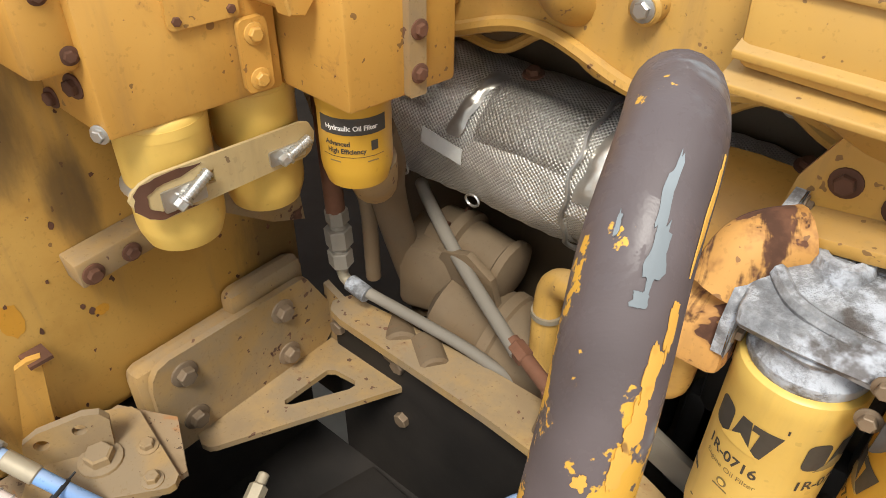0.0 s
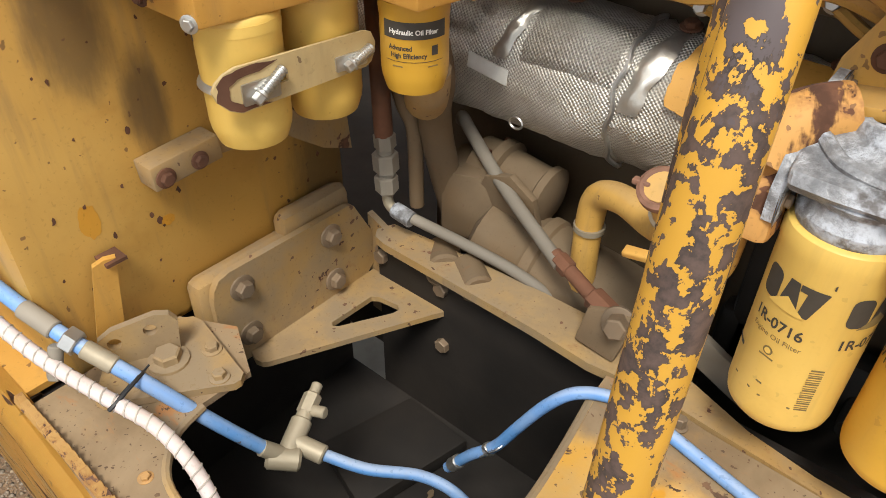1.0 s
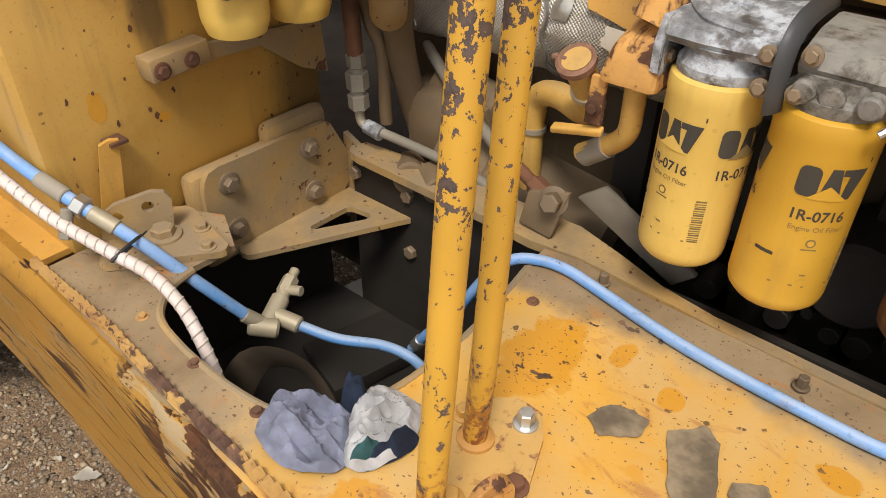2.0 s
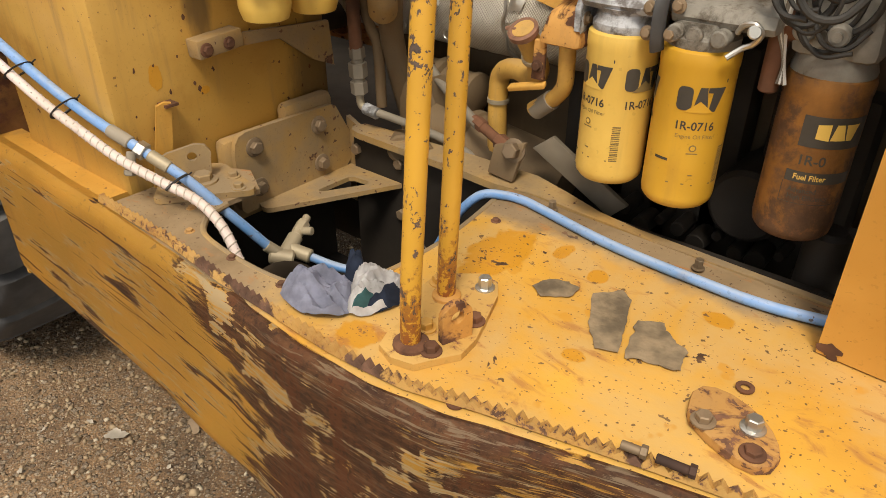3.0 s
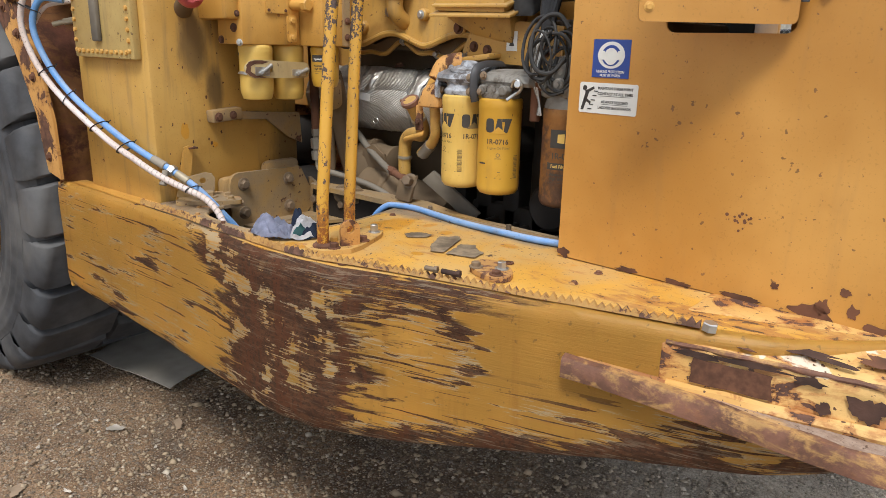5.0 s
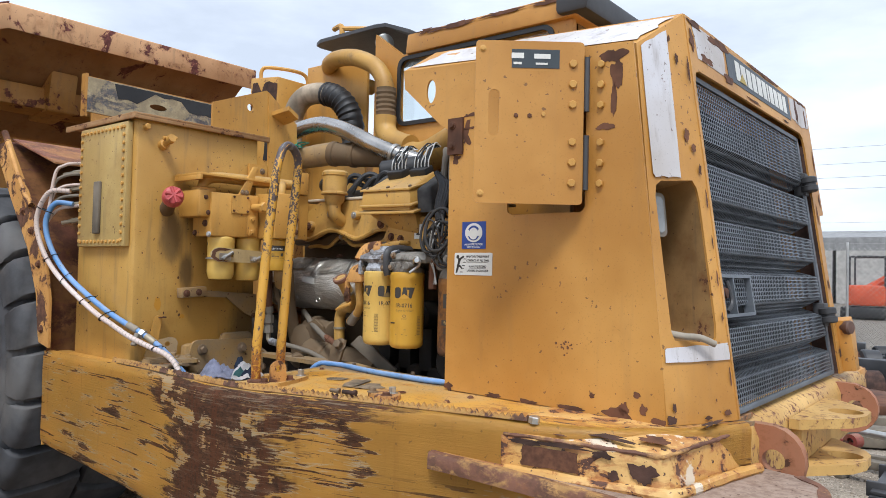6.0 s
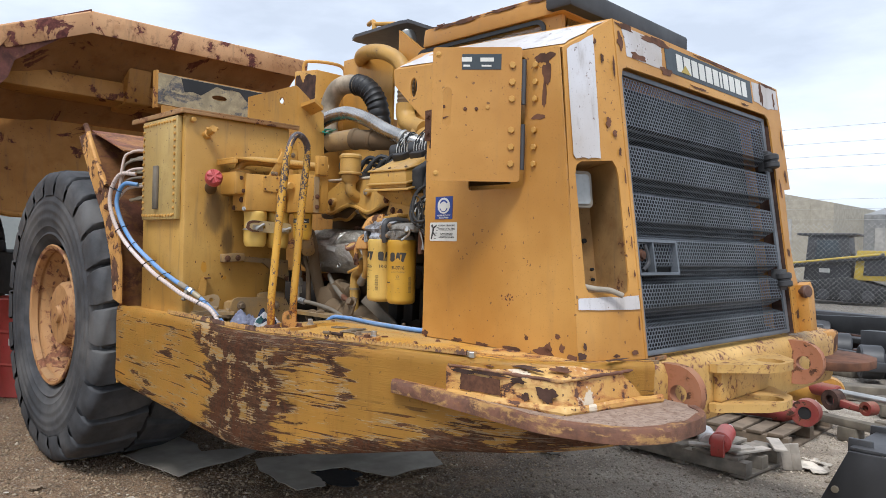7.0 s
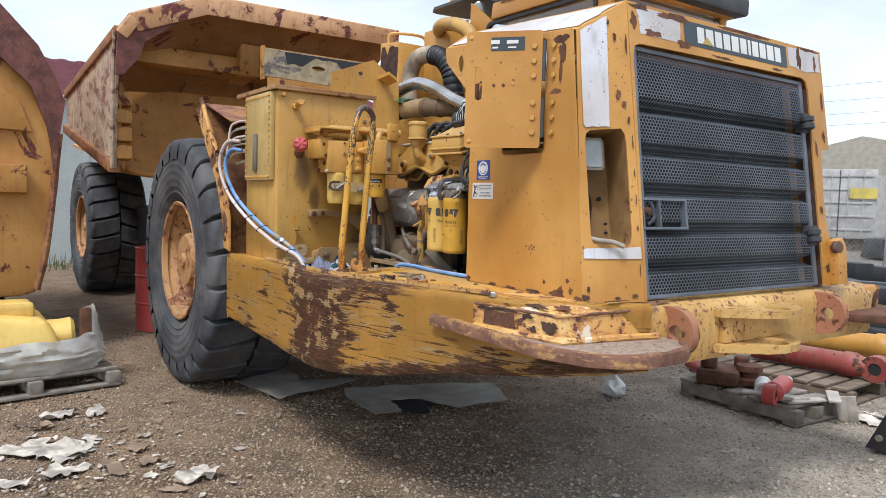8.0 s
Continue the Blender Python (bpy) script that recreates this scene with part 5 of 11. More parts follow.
def quad_panel(name, a, b, c, d, thick, material, label="", holes=(), parent=None):
    """A panel spanned by a-b (below) and d-c (above), with holes in its own 0..1 coordinates."""
    n = ((b - a).cross(d - a)).normalized()
    bm = B()
    plate(bm, [(0, 0), (0.5, 0), (1, 0), (1, 0.5), (1, 1), (0.5, 1), (0, 1), (0, 0.5)], list(holes), lambda u, v, w: a.lerp(b, u).lerp(d.lerp(c, u), v) + n * (w - thick), thick)
    return part(name, bm, material, parent or truck, label)


def cham(u, v, w=0.0):
    n = ((E2B - E1B).cross(E1T - E1B)).normalized()
    return E1B.lerp(E2B, u).lerp(E1T.lerp(E2T, u), v) + n * w


RECESS = [(0.17, 0.228), (0.21, 0.206), (0.78, 0.184), (0.83, 0.195), (0.855, 0.225), (0.845, 0.53), (0.82, 0.560), (0.76, 0.582), (0.22, 0.612), (0.14, 0.606), (0.11, 0.58)]
corner = quad_panel("hood_corner", E1B, E2B, E2T, E1T, 0.008, M["hood"], "chamfered hood corner with a lamp recess", [RECESS])
FAR_B, FAR_T = V(1.08, 2.30, 1.068), V(0.96, 2.29, 2.135)
quad_panel("hood_corner", V(1.35, 2.06, 1.068), FAR_B, FAR_T, V(1.19, 2.165, 2.278), 0.008, M["hood"])
# white bands painted round the corner
WHITE_UP = ragged([(0.085, 0.640), (0.13, 0.627), (0.55, 0.602), (0.57, 0.80), (0.58, 0.985), (0.06, 0.99)], 0.006, 2.0)
WHITE_LOW = ragged([(0.035, 0.155), (0.985, 0.140), (0.985, 0.178), (0.04, 0.191)], 0.003, 5.0)
for outline in (WHITE_UP, WHITE_LOW):
    patch_on("white_band", outline, M["white"], corner, lambda u, v, w: cham(u, v, w), 0.0040, 0.0012, "scuffed white painted band")
# flaked paint between the pocket and the grille, and along the hem
for k, (u, v, ru, rv) in enumerate(((0.74, 0.70, 0.10, 0.030), (0.84, 0.66, 0.08, 0.020), (0.90, 0.60, 0.05, 0.025), (0.96, 0.52, 0.022, 0.05), (0.955, 0.42, 0.018, 0.03), (0.965, 0.33, 0.022, 0.04), (0.95, 0.24, 0.03, 0.02), (0.96, 0.10, 0.02, 0.04), (0.72, 0.90, 0.06, 0.03), (0.93, 0.86, 0.05, 0.06), (0.60, 0.96, 0.05, 0.02), (0.06, 0.016, 0.14, 0.022), (0.10, 0.045, 0.05, 0.022), (0.56, 0.012, 0.10, 0.010), (0.85, 0.02, 0.10, 0.014), (0.70, 0.05, 0.02, 0.008))):
    patch_on("rust_patch", blotch(min(u, 0.95), v, ru * 0.55, rv * 0.55, 70 + k * 3.3, 30, 0.5), M["rust_dark"] if k in (11, 12) else M["rust"], corner, lambda a, b, w: cham(a, b, w), 0.0056, 0.0006)
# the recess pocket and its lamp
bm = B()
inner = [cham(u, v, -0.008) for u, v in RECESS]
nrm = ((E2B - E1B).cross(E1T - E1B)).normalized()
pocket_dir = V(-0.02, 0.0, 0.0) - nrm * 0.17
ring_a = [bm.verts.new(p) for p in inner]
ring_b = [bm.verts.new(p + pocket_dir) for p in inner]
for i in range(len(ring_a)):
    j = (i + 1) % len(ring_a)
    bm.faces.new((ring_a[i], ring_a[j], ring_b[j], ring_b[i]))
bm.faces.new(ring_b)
part("lamp_pocket", bm, M["pocket"], corner, "brown lamp pocket")
# black discs in place of shaded holes
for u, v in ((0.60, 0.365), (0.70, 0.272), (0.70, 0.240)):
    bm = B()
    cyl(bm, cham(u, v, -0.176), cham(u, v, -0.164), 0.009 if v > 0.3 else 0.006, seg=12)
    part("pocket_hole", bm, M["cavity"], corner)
LAMP = V(1.174, 0.534, 1.652)
lamp_at = lambda u, v, w: LAMP + V(0.90, -0.44, 0.0) * (w - 0.085) + V(0.44, 0.90, 0.0) * u + V(-0.10, 0.0, 0.99) * v
bm = B()
plate(bm, rounded2(-0.050, -0.066, 0.046, 0.066, 0.018, 4), [], lamp_at, 0.055)
bevel_edges(bm, [e for e in bm.edges if len(e.link_faces) == 2 and e.calc_face_angle(0) > 1.2], 0.006)
lamp = part("headlight", bm, M["grey_hose"], corner, "square grey headlight in its pocket")
patch_on("lamp_glass", rounded2(-0.038, -0.054, 0.036, 0.054, 0.015, 4), M["lens"], lamp, lamp_at, 0.0555, 0.003)
bm = B()
tube(bm, [lamp_at(-0.03, -0.07, 0.01), lamp_at(-0.02, -0.13, 0.0), lamp_at(0.01, -0.20, -0.02), lamp_at(0.0, -0.30, -0.03)], 0.006, 8)
part("lamp_cable", bm, M["black"], lamp)
bm = B()
tube(bm, [cham(0.16, 0.228, -0.02), cham(0.30, 0.214, 0.010), cham(0.48, 0.204, 0.026), cham(0.64, 0.184, 0.040)], 0.0095, 10)
part("cable_stub", bm, M["grey_hose"], corner)

# top chamfers, roof
SIDE_TOP_R, TOP_R = V(0.215, 0.47, 2.205), V(0.28, 0.545, 2.278)
quad_panel("hood_shoulder", V(0.215, 0.468, 2.205), E1T, E2T, V(0.30, 0.545, 2.278), 0.006, M["hood"], "yellow hood shoulder with a bleached white band")
patch_on("white_band", ragged([(0.02, 0.10), (0.98, 0.10), (0.985, 0.86), (0.50, 0.90), (0.10, 0.86)], 0.02, 6.0), M["white"], truck, lambda u, v, w: V(0.215, 0.468, 2.205).lerp(E1T, u).lerp(V(0.30, 0.545, 2.278).lerp(E2T, u), v) + V(0, -0.66, 0.75) * w, 0.0040, 0.001)
quad_panel("hood_shoulder", FAR_T, mirror(V(0.215, 0.468, 2.205)), mirror(V(0.30, 0.545, 2.278)), V(1.19, 2.165, 2.278), 0.006, M["hood"])
bm = B()
prism(bm, [V(0.30, 0.545, 2.272), V(1.180, 0.670, 2.272), V(1.190, 2.165, 2.272), V(0.30, 2 * HOOD_MID - 0.545, 2.272)], (0, 0, 0.007))
part("hood_roof", bm, M["hood"], truck)
bm = B()
prism(bm, [mirror(V(0.45, 0.455, 1.068)), FAR_B, FAR_T, mirror(V(0.45, 0.455, 2.15))], (0, -0.008, 0))
part("hood_side", bm, M["hood"], truck)


def front_at(u, v, w):
    """The hood's front: u is world y, v world z, w outward."""
    return V(1.368 - 0.153 * (v - 1.068) - 0.008 + 0.014 * (u - 0.65) + w, u, v + w * 0.15)


open_b, open_t = 1.072, 2.108


def open_left(z):
    return 0.652 + 0.034 * (z - 1.068)


def open_right(z):
    return 2.000 + 0.020 * (z - 1.068)


bm = B()
front_outline = [(0.640, 1.069), (open_left(1.069), 1.069), (open_left(1.5), 1.5), (open_left(2.06), 2.06), (open_left(2.1) + 0.012, 2.096), (open_left(2.1) + 0.045, open_t)]
front_outline += [(1.0, open_t + 0.003), (1.97, open_t + 0.008), (2.005, 2.10), (open_right(2.06), 2.06), (open_right(1.5), 1.5), (open_right(1.069), 1.069)]
front_outline += [(2.14, 1.069), (2.125, 1.25), (2.085, 1.36), (2.075, 1.50), (2.095, 1.755), (2.172, 1.765), (2.172, 2.276), (1.4, 2.279), (0.672, 2.276)]
plate(bm, front_outline, [], front_at, 0.008)
front = part("hood_front", bm, M["hood"], truck, "yellow rust-chipped frame round the grille")
# inner faces of the opening: dark rusted return flanges
for edge, sign in ((open_left, 1), (open_right, -1)):
    bm = B()
    prism(bm, [front_at(edge(z), z, -0.001 + d) for z, d in ((1.07, 0.0), (2.07, 0.0), (2.07, -0.085), (1.07, -0.085))], (0, -0.006 * sign, 0))
    part("opening_flange", bm, M["rust_dark"], front)
patch_on("white_band", ragged([(0.72, 2.262), (0.74, 2.150), (1.00, 2.150), (1.005, 2.262)], 0.006, 1.0), M["white"], front, front_at, 0.0085, 0.001, "peeling white band above the grille")
patch_on("white_band", ragged([(1.86, 2.262), (1.86, 2.165), (2.02, 2.150), (2.15, 2.165), (2.15, 2.262)], 0.006, 4.0), M["white"], front, front_at, 0.0085, 0.001)
for k, (y, z, ry, rz) in enumerate(((0.75, 2.262, 0.07, 0.012), (0.95, 2.255, 0.12, 0.020), (0.82, 2.165, 0.06, 0.018), (1.02, 2.148, 0.05, 0.02), (0.70, 2.20, 0.02, 0.03), (1.95, 2.21, 0.025, 0.05), (2.10, 2.20, 0.015, 0.04), (2.05, 1.75, 0.012, 0.05), (2.04, 1.45, 0.015, 0.03), (1.50, 2.268, 0.22, 0.008), (2.05, 2.267, 0.10, 0.009), (2.14, 2.0, 0.012, 0.05), (2.13, 1.83, 0.02, 0.03), (2.06, 1.15, 0.03, 0.03), (2.10, 1.09, 0.02, 0.015), (1.75, 2.128, 0.05, 0.008), (1.3, 2.125, 0.09, 0.006))):
    patch_on("rust_patch", blotch(y, z, ry, rz, k * 3.7, 22, 0.6), M["rust"], front, front_at, 0.0098, 0.0006)
# bracket post with a round knob on the far side
bm = B()
prism(bm, [front_at(2.06, 1.074, 0.004), front_at(2.135, 1.074, 0.004), front_at(2.145, 1.26, 0.010), front_at(2.115, 1.305, 0.010), front_at(2.07, 1.29, 0.006)], (0.055, 0, 0.006), 0.004)
post = part("hood_bracket", bm, M["hood"], front)
bm = B()
lathe(bm, (1.375, 2.088, 1.263), (0.93, -0.36, 0.05), [(-0.01, 0.020), (0.012, 0.022), (0.018, 0.031), (0.036, 0.032), (0.043, 0.026), (0.045, 0.0)], 18, False)
part("bracket_knob", bm, M["foot_rust_knob"], post)
patch_on("logo_panel", rect2(1.03, 2.150, 1.84, 2.256), M["slate"], front, front_at, 0.0085, 0.0012, "dark weathered logo panel above the grille")
letter_x = 1.12
for k, wdt in enumerate((0.05, 0.055, 0.05, 0.05, 0.055, 0.05, 0.02, 0.05, 0.05, 0.055, 0.05)):
    patch_on("logo_bar", rect2(letter_x, 2.168, letter_x + wdt, 2.240), M["paper"], front, front_at, 0.0100, 0.0008)
    letter_x += wdt + 0.013
patch_on("logo_mark", [(1.15, 2.168), (1.23, 2.168), (1.19, 2.203)], M["lime"], front, front_at, 0.0112, 0.0008)


# ---- grille: pleated perforated sheet in a frame ----
STEPS = (1.872, 1.692, 1.530, 1.368, 1.214)


def pleat(z):
    """How far the sheet stands out at a height: flat faces, and at each step a fold in and a slope out again."""
    out = 0.0
    for step in STEPS:
        if step - 0.010 <= z < step + 0.022:
            out = -0.085 * (step + 0.022 - z) / 0.032
        elif step - 0.048 < z < step - 0.010:
            out = -0.085 * (z - step + 0.048) / 0.038
    return out


def sheet_at(u, v, w=0.0):
    """A place on the grille sheet: u across from 0 to 1, v the height."""
    y = open_left(v) + 0.020 + u * (open_right(v) - open_left(v) - 0.055)
    return front_at(y, v, -0.012 + w)


def build_grille():
    z0, z1 = open_b + 0.016, open_t - 0.018
    cols, rows = 66, 74
    du, dv = 1.0 / cols, (z1 - z0) / rows
    verts, faces, index = [], [], {}

    def vert(u, v):
        key = (round(u, 5), round(v, 5))
        if key not in index:
            index[key] = len(verts)
            v = min(max(v, z0), z1)
            verts.append(sheet_at(min(max(u, 0.0), 1.0), v, pleat(v)))
        return index[key]

    for j in range(rows):
        for i in range(cols):
            u, v = (i + (0.5 if j % 2 else 0.0)) * du, z0 + j * dv
            cell = [(u, v + dv * 0.17), (u + du / 2, v - dv * 0.17), (u + du, v + dv * 0.17), (u + du, v + dv * 0.83), (u + du / 2, v + dv * 1.17), (u, v + dv * 0.83)]
            cx, cy = u + du / 2, v + dv / 2
            hole = [(cx + a * du, cy + b * dv) for a, b in ((-0.385, -0.26), (0.0, -0.53), (0.385, -0.26), (0.385, 0.26), (0.0, 0.53), (-0.385, 0.26))]
            if u + du > 1.0001 or (v - dv * 0.17 < z0 and j > 0) or v + dv * 1.17 > z1:
                continue
            a, b = [vert(*p) for p in cell], [vert(*p) for p in hole]
            for k in range(6):
                n = (k + 1) % 6
                faces.append((a[k], a[n], b[n], b[k]))
    me = bpy.data.meshes.new("grille_mesh")
    me.from_pydata(verts, [], faces)
    me.validate()
    bm = B()
    bm.from_mesh(me)
    bmesh.ops.solidify(bm, geom=list(bm.faces), thickness=0.0016)
    bpy.data.meshes.remove(me)
    return bm


# narrow flat border: a strip up each side, stepped in at the folds, and one along top and bottom
def border_strip(u0, u1):
    bm = B()
    rows = []
    levels = [open_b + 0.006] + sorted(z for step in STEPS for z in (step + 0.022, step - 0.010, step - 0.048)) + [open_t - 0.008]
    for z in levels:
        rows.append([bm.verts.new(sheet_at(u, z, d)) for u, d in ((u0, 0.003), (u1, 0.003), (u1, -0.006), (u0, -0.006))])
    for p, q in zip(rows, rows[1:]):
        for k in range(4):
            bm.faces.new((p[k], p[(k + 1) % 4], q[(k + 1) % 4], q[k]))
    bm.faces.new(rows[0][::-1])
    bm.faces.new(rows[-1])
    return bm


bm = B()
prism(bm, [sheet_at(u, z, 0.003) for u, z in ((0.0, open_t - 0.024), (1.0, open_t - 0.024), (1.0, open_t - 0.006), (0.0, open_t - 0.006))], (-0.010, 0, 0), 0.002)
grille = part("grille", bm, M["grille"], truck, "dark grey pleated perforated radiator grille")
bm = B()
prism(bm, [sheet_at(u, z, 0.004) for u, z in ((0.0, open_b + 0.002), (1.0, open_b + 0.002), (1.0, open_b + 0.018), (0.0, open_b + 0.018))], (-0.012, 0, 0), 0.002)
part("grille_sill", bm, M["grille"], grille)
part("grille_border", border_strip(-0.010, 0.012), M["grille"], grille)
part("grille_border", border_strip(0.984, 1.008), M["grille"], grille)
part("grille_mesh", build_grille(), M["grille"], grille)
# latch box with two cells
bm = B()
plate(bm, rect2(0.672, 1.352, 0.955, 1.480), [rect2(0.680, 1.362, 0.775, 1.470), rect2(0.784, 1.362, 0.944, 1.470)], lambda u, v, w: front_at(u, v, w - 0.026), 0.030)
part("latch_box", bm, M["grille"], grille)
# black sheet gives the latch cells their shade
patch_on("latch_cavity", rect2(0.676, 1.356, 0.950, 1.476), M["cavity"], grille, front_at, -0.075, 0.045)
bm = B()
tube(bm, [front_at(0.70, 1.37, 0.0), front_at(0.735, 1.40, 0.005), front_at(0.73, 1.46, 0.0)], 0.007, 8)
part("latch_rod", bm, M["dark_steel"], grille)
bm = B()
lathe(bm, front_at(0.715, 1.425, -0.02), (1, 0, 0.1), [(0, 0.022), (0.012, 0.022), (0.014, 0.016), (0.022, 0.015), (0.024, 0.0)], 14, False)
part("latch_knob", bm, M["rust"], grille)
for x, y, z in ((1.266, 1.980, 1.888), (1.351, 1.947, 1.320)):
    bm = B()
    lathe(bm, (x, y, z - 0.034), (-0.15, 0, 1), [(0, 0.030), (0.006, 0.036), (0.026, 0.036), (0.029, 0.030), (0.038, 0.030), (0.041, 0.036), (0.062, 0.036), (0.068, 0.028)], 18)
    hinge_part = part("grille_hinge", bm, M["dark_steel"], grille)
    bm = B()
    hexa(bm, [V(x - 0.06, y - 0.02, z - 0.05), V(x - 0.01, y - 0.02, z - 0.05), V(x - 0.01, y + 0.085, z - 0.05), V(x - 0.06, y + 0.085, z - 0.05), V(x - 0.06, y - 0.02, z + 0.05), V(x - 0.015, y - 0.02, z + 0.05), V(x - 0.015, y + 0.085, z + 0.05), V(x - 0.06, y + 0.085, z + 0.05)], 0.004)
    part("hinge_leaf", bm, M["dark_steel"], hinge_part)
# core coloured black so the grille holes look shaded
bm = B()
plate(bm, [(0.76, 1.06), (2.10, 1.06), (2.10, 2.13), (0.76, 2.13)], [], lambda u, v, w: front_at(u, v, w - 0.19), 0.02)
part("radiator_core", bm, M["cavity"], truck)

for k, (u, v, ru, rv) in enumerate(((1.10, 1.079, 0.045, 0.020), (1.12, 1.095, 0.015, 0.022), (1.225, 1.076, 0.03, 0.010), (0.95, 1.074, 0.05, 0.008), (0.80, 1.073, 0.04, 0.007), (0.66, 1.074, 0.03, 0.008), (1.02, 1.12, 0.010, 0.010), (1.16, 1.14, 0.012, 0.010), (0.47, 1.08, 0.02, 0.015), (1.18, 1.10, 0.012, 0.018), (1.07, 2.105, 0.045, 0.022), (1.085, 2.05, 0.022, 0.05), (1.075, 1.98, 0.010, 0.06), (1.05, 1.90, 0.030, 0.012))):
    patch_on("rust_patch", blotch(u, v, ru, rv, 90 + k * 4.1, 30, 0.48), M["rust"], hood, side_at, 0.0088, 0.0006)

# ---- hood door, swung open ----
hinge, dvec = V(0.998, 0.406, 0), V(-0.252, -0.206, 0).normalized()
door_n = V(dvec.y, -dvec.x, 0)
if door_n.y > 0:
    door_n = -door_n


def door_at(u, v, w):
    return hinge + dvec * u + V(0, 0, v) + door_n * w


door_w = 0.330
bm = B()
slot2 = [(0.275 + 0.016 * math.cos(a), (1.99 if math.sin(a) >= 0 else 1.885) + 0.016 * math.sin(a)) for a in [2 * math.pi * i / 20 for i in range(20)]]
plate(bm, rounded2(0.012, 1.672, door_w, 2.150, 0.012, 3), [slot2], door_at, 0.006)
door = part("hood_door", bm, M["hood"], truck, "small hood service door standing open")
for z0, z1 in ((1.715, 1.875), (1.945, 2.105)):
    bm = B()
    cyl(bm, (1.000, 0.398, z0), (1.000, 0.398, z1), 0.008, seg=12)
    part("hinge", bm, M["dark_steel"], door)
    for k in range(3):
        z = z0 + 0.02 + k * (z1 - z0 - 0.04) / 2
        bolt(door, door_at(0.045, z, 0.006), door_n, 0.0125, M["bolt_yellow"], False, 0.5)
        bolt(hood, (1.035, 0.419, z), (0, -1, 0), 0.0115, M["bolt_yellow"], False, 0.5)
for u, z in ((0.31, 1.70), (0.31, 2.125), (0.17, 1.93), (0.13, 1.935), (0.21, 1.93)):
    bolt(door, door_at(u, z, 0.006), door_n, 0.007, M["bolt_yellow"] if z != 1.93 else M["rust"], z > 2 or z < 1.8, 0.4)
plate_at = lambda u, v, w: door_at(u, v, w)
patch_on("badge", rect2(0.085, 2.070, 0.225, 2.125), M["slate"], door, plate_at, 0.0065, 0.001, "dark badge with pale bars")
for u0, v0, u1, v1 in ((0.190, 2.098, 0.226, 2.114), (0.196, 2.080, 0.220, 2.087), (0.112, 2.098, 0.160, 2.112), (0.120, 2.080, 0.155, 2.086)):
    patch_on("badge_bar", rect2(u0, v0, u1, v1), M["paper"], door, plate_at, 0.0080, 0.0006)

# ---- warning stickers on the hood side ----
def on_side(u, v, w):
    return side_at(u, v, 0.0) + V(0, -0.0085 - w, 0)


sign = patch_on("hearing_sign", rect2(0.515, 1.547, 0.617, 1.638), M["blue_sign"], hood, on_side, 0.0, 0.0012, "blue hearing protection sticker")
patch_on("sign_disc", circle2(0.566, 1.601, 0.037, 28, 0.032), M["paper"], hood, on_side, 0.0016, 0.0004)
patch_on("sign_shape", circle2(0.566, 1.600, 0.026, 24, 0.025), M["blue_sign"], hood, on_side, 0.0024, 0.0004)
patch_on("sign_shape", circle2(0.566, 1.598, 0.019, 24, 0.020), M["paper"], hood, on_side, 0.0032, 0.0004)
for du in (-0.028, 0.028):
    patch_on("sign_shape", rect2(0.566 + du * 0.85 - 0.006, 1.590, 0.566 + du * 0.85 + 0.006, 1.611), M["paper"], hood, on_side, 0.0032, 0.0004)
lettering("sign_text", "HEARING PROTECTION", 0.0088, M["paper"], hood, lambda u, v, w: on_side(0.566 + u, 1.5615 + v, w), "CENTER", 0.0016, 0.82, 0.0002)
lettering("sign_text", "MUST BE WORN", 0.0088, M["paper"], hood, lambda u, v, w: on_side(0.566 + u, 1.5525 + v, w), "CENTER", 0.0016, 0.86, 0.0002)
patch_on("ladder_sign", rounded2(0.484, 1.459, 0.646, 1.534, 0.005), M["paper"], hood, on_side, 0.0, 0.0012, "white three-point contact warning sticker")
for k, line in enumerate(("MAINTAIN THREE POINT", "CONTACT AT ALL TIMES", "ALWAYS DESCEND", "LADDERS BACKWARDS")):
    lettering("sign_text", line, 0.0094, M["ink"], hood, lambda u, v, w, k=k: on_side(0.585 + u, (1.521, 1.508, 1.488, 1.474)[k] + v, w), "CENTER", 0.0016, 0.92, 0.00035)
patch_on("sign_rule", rect2(0.543, 1.5020, 0.627, 1.5030), M["ink"], hood, on_side, 0.0016, 0.0004)
patch_on("sign_rule", rect2(0.549, 1.4818, 0.621, 1.4828), M["ink"], hood, on_side, 0.0016, 0.0004)
for pts in ([(0.490, 1.466), (0.498, 1.466), (0.512, 1.510), (0.502, 1.512)], [(0.498, 1.490), (0.516, 1.481), (0.519, 1.486), (0.501, 1.498)], [(0.502, 1.505), (0.527, 1.519), (0.525, 1.525), (0.500, 1.513)]):
    patch_on("sign_shape", pts, M["ink"], hood, on_side, 0.0016, 0.0004)
patch_on("sign_shape", circle2(0.499, 1.520, 0.0065, 14), M["ink"], hood, on_side, 0.0016, 0.0004)
for k in range(5):
    patch_on("sign_shape", rect2(0.510 + 0.004 * k, 1.468 + 0.011 * k, 0.522 + 0.004 * k, 1.4705 + 0.011 * k), M["ink"], hood, on_side, 0.0020, 0.0004)
for k in range(16):
    u, v = 0.93 + random.gauss(0, 0.012), 1.255 + random.gauss(0, 0.012)
    patch_on("chip_mark", circle2(u, v, random.uniform(0.002, 0.005), 7), M["rust"], hood, on_side, 0.0, 0.0004)

M["edge_rust"] = weathered("rusted_shelf_edge", (0.50, 0.285, 0.095), (0.145, 0.066, 0.040), 0.535, (0.8, 0.8, 2.2))

# ---- front corner: rusted box, step shelf, bumper ----
bm = B()
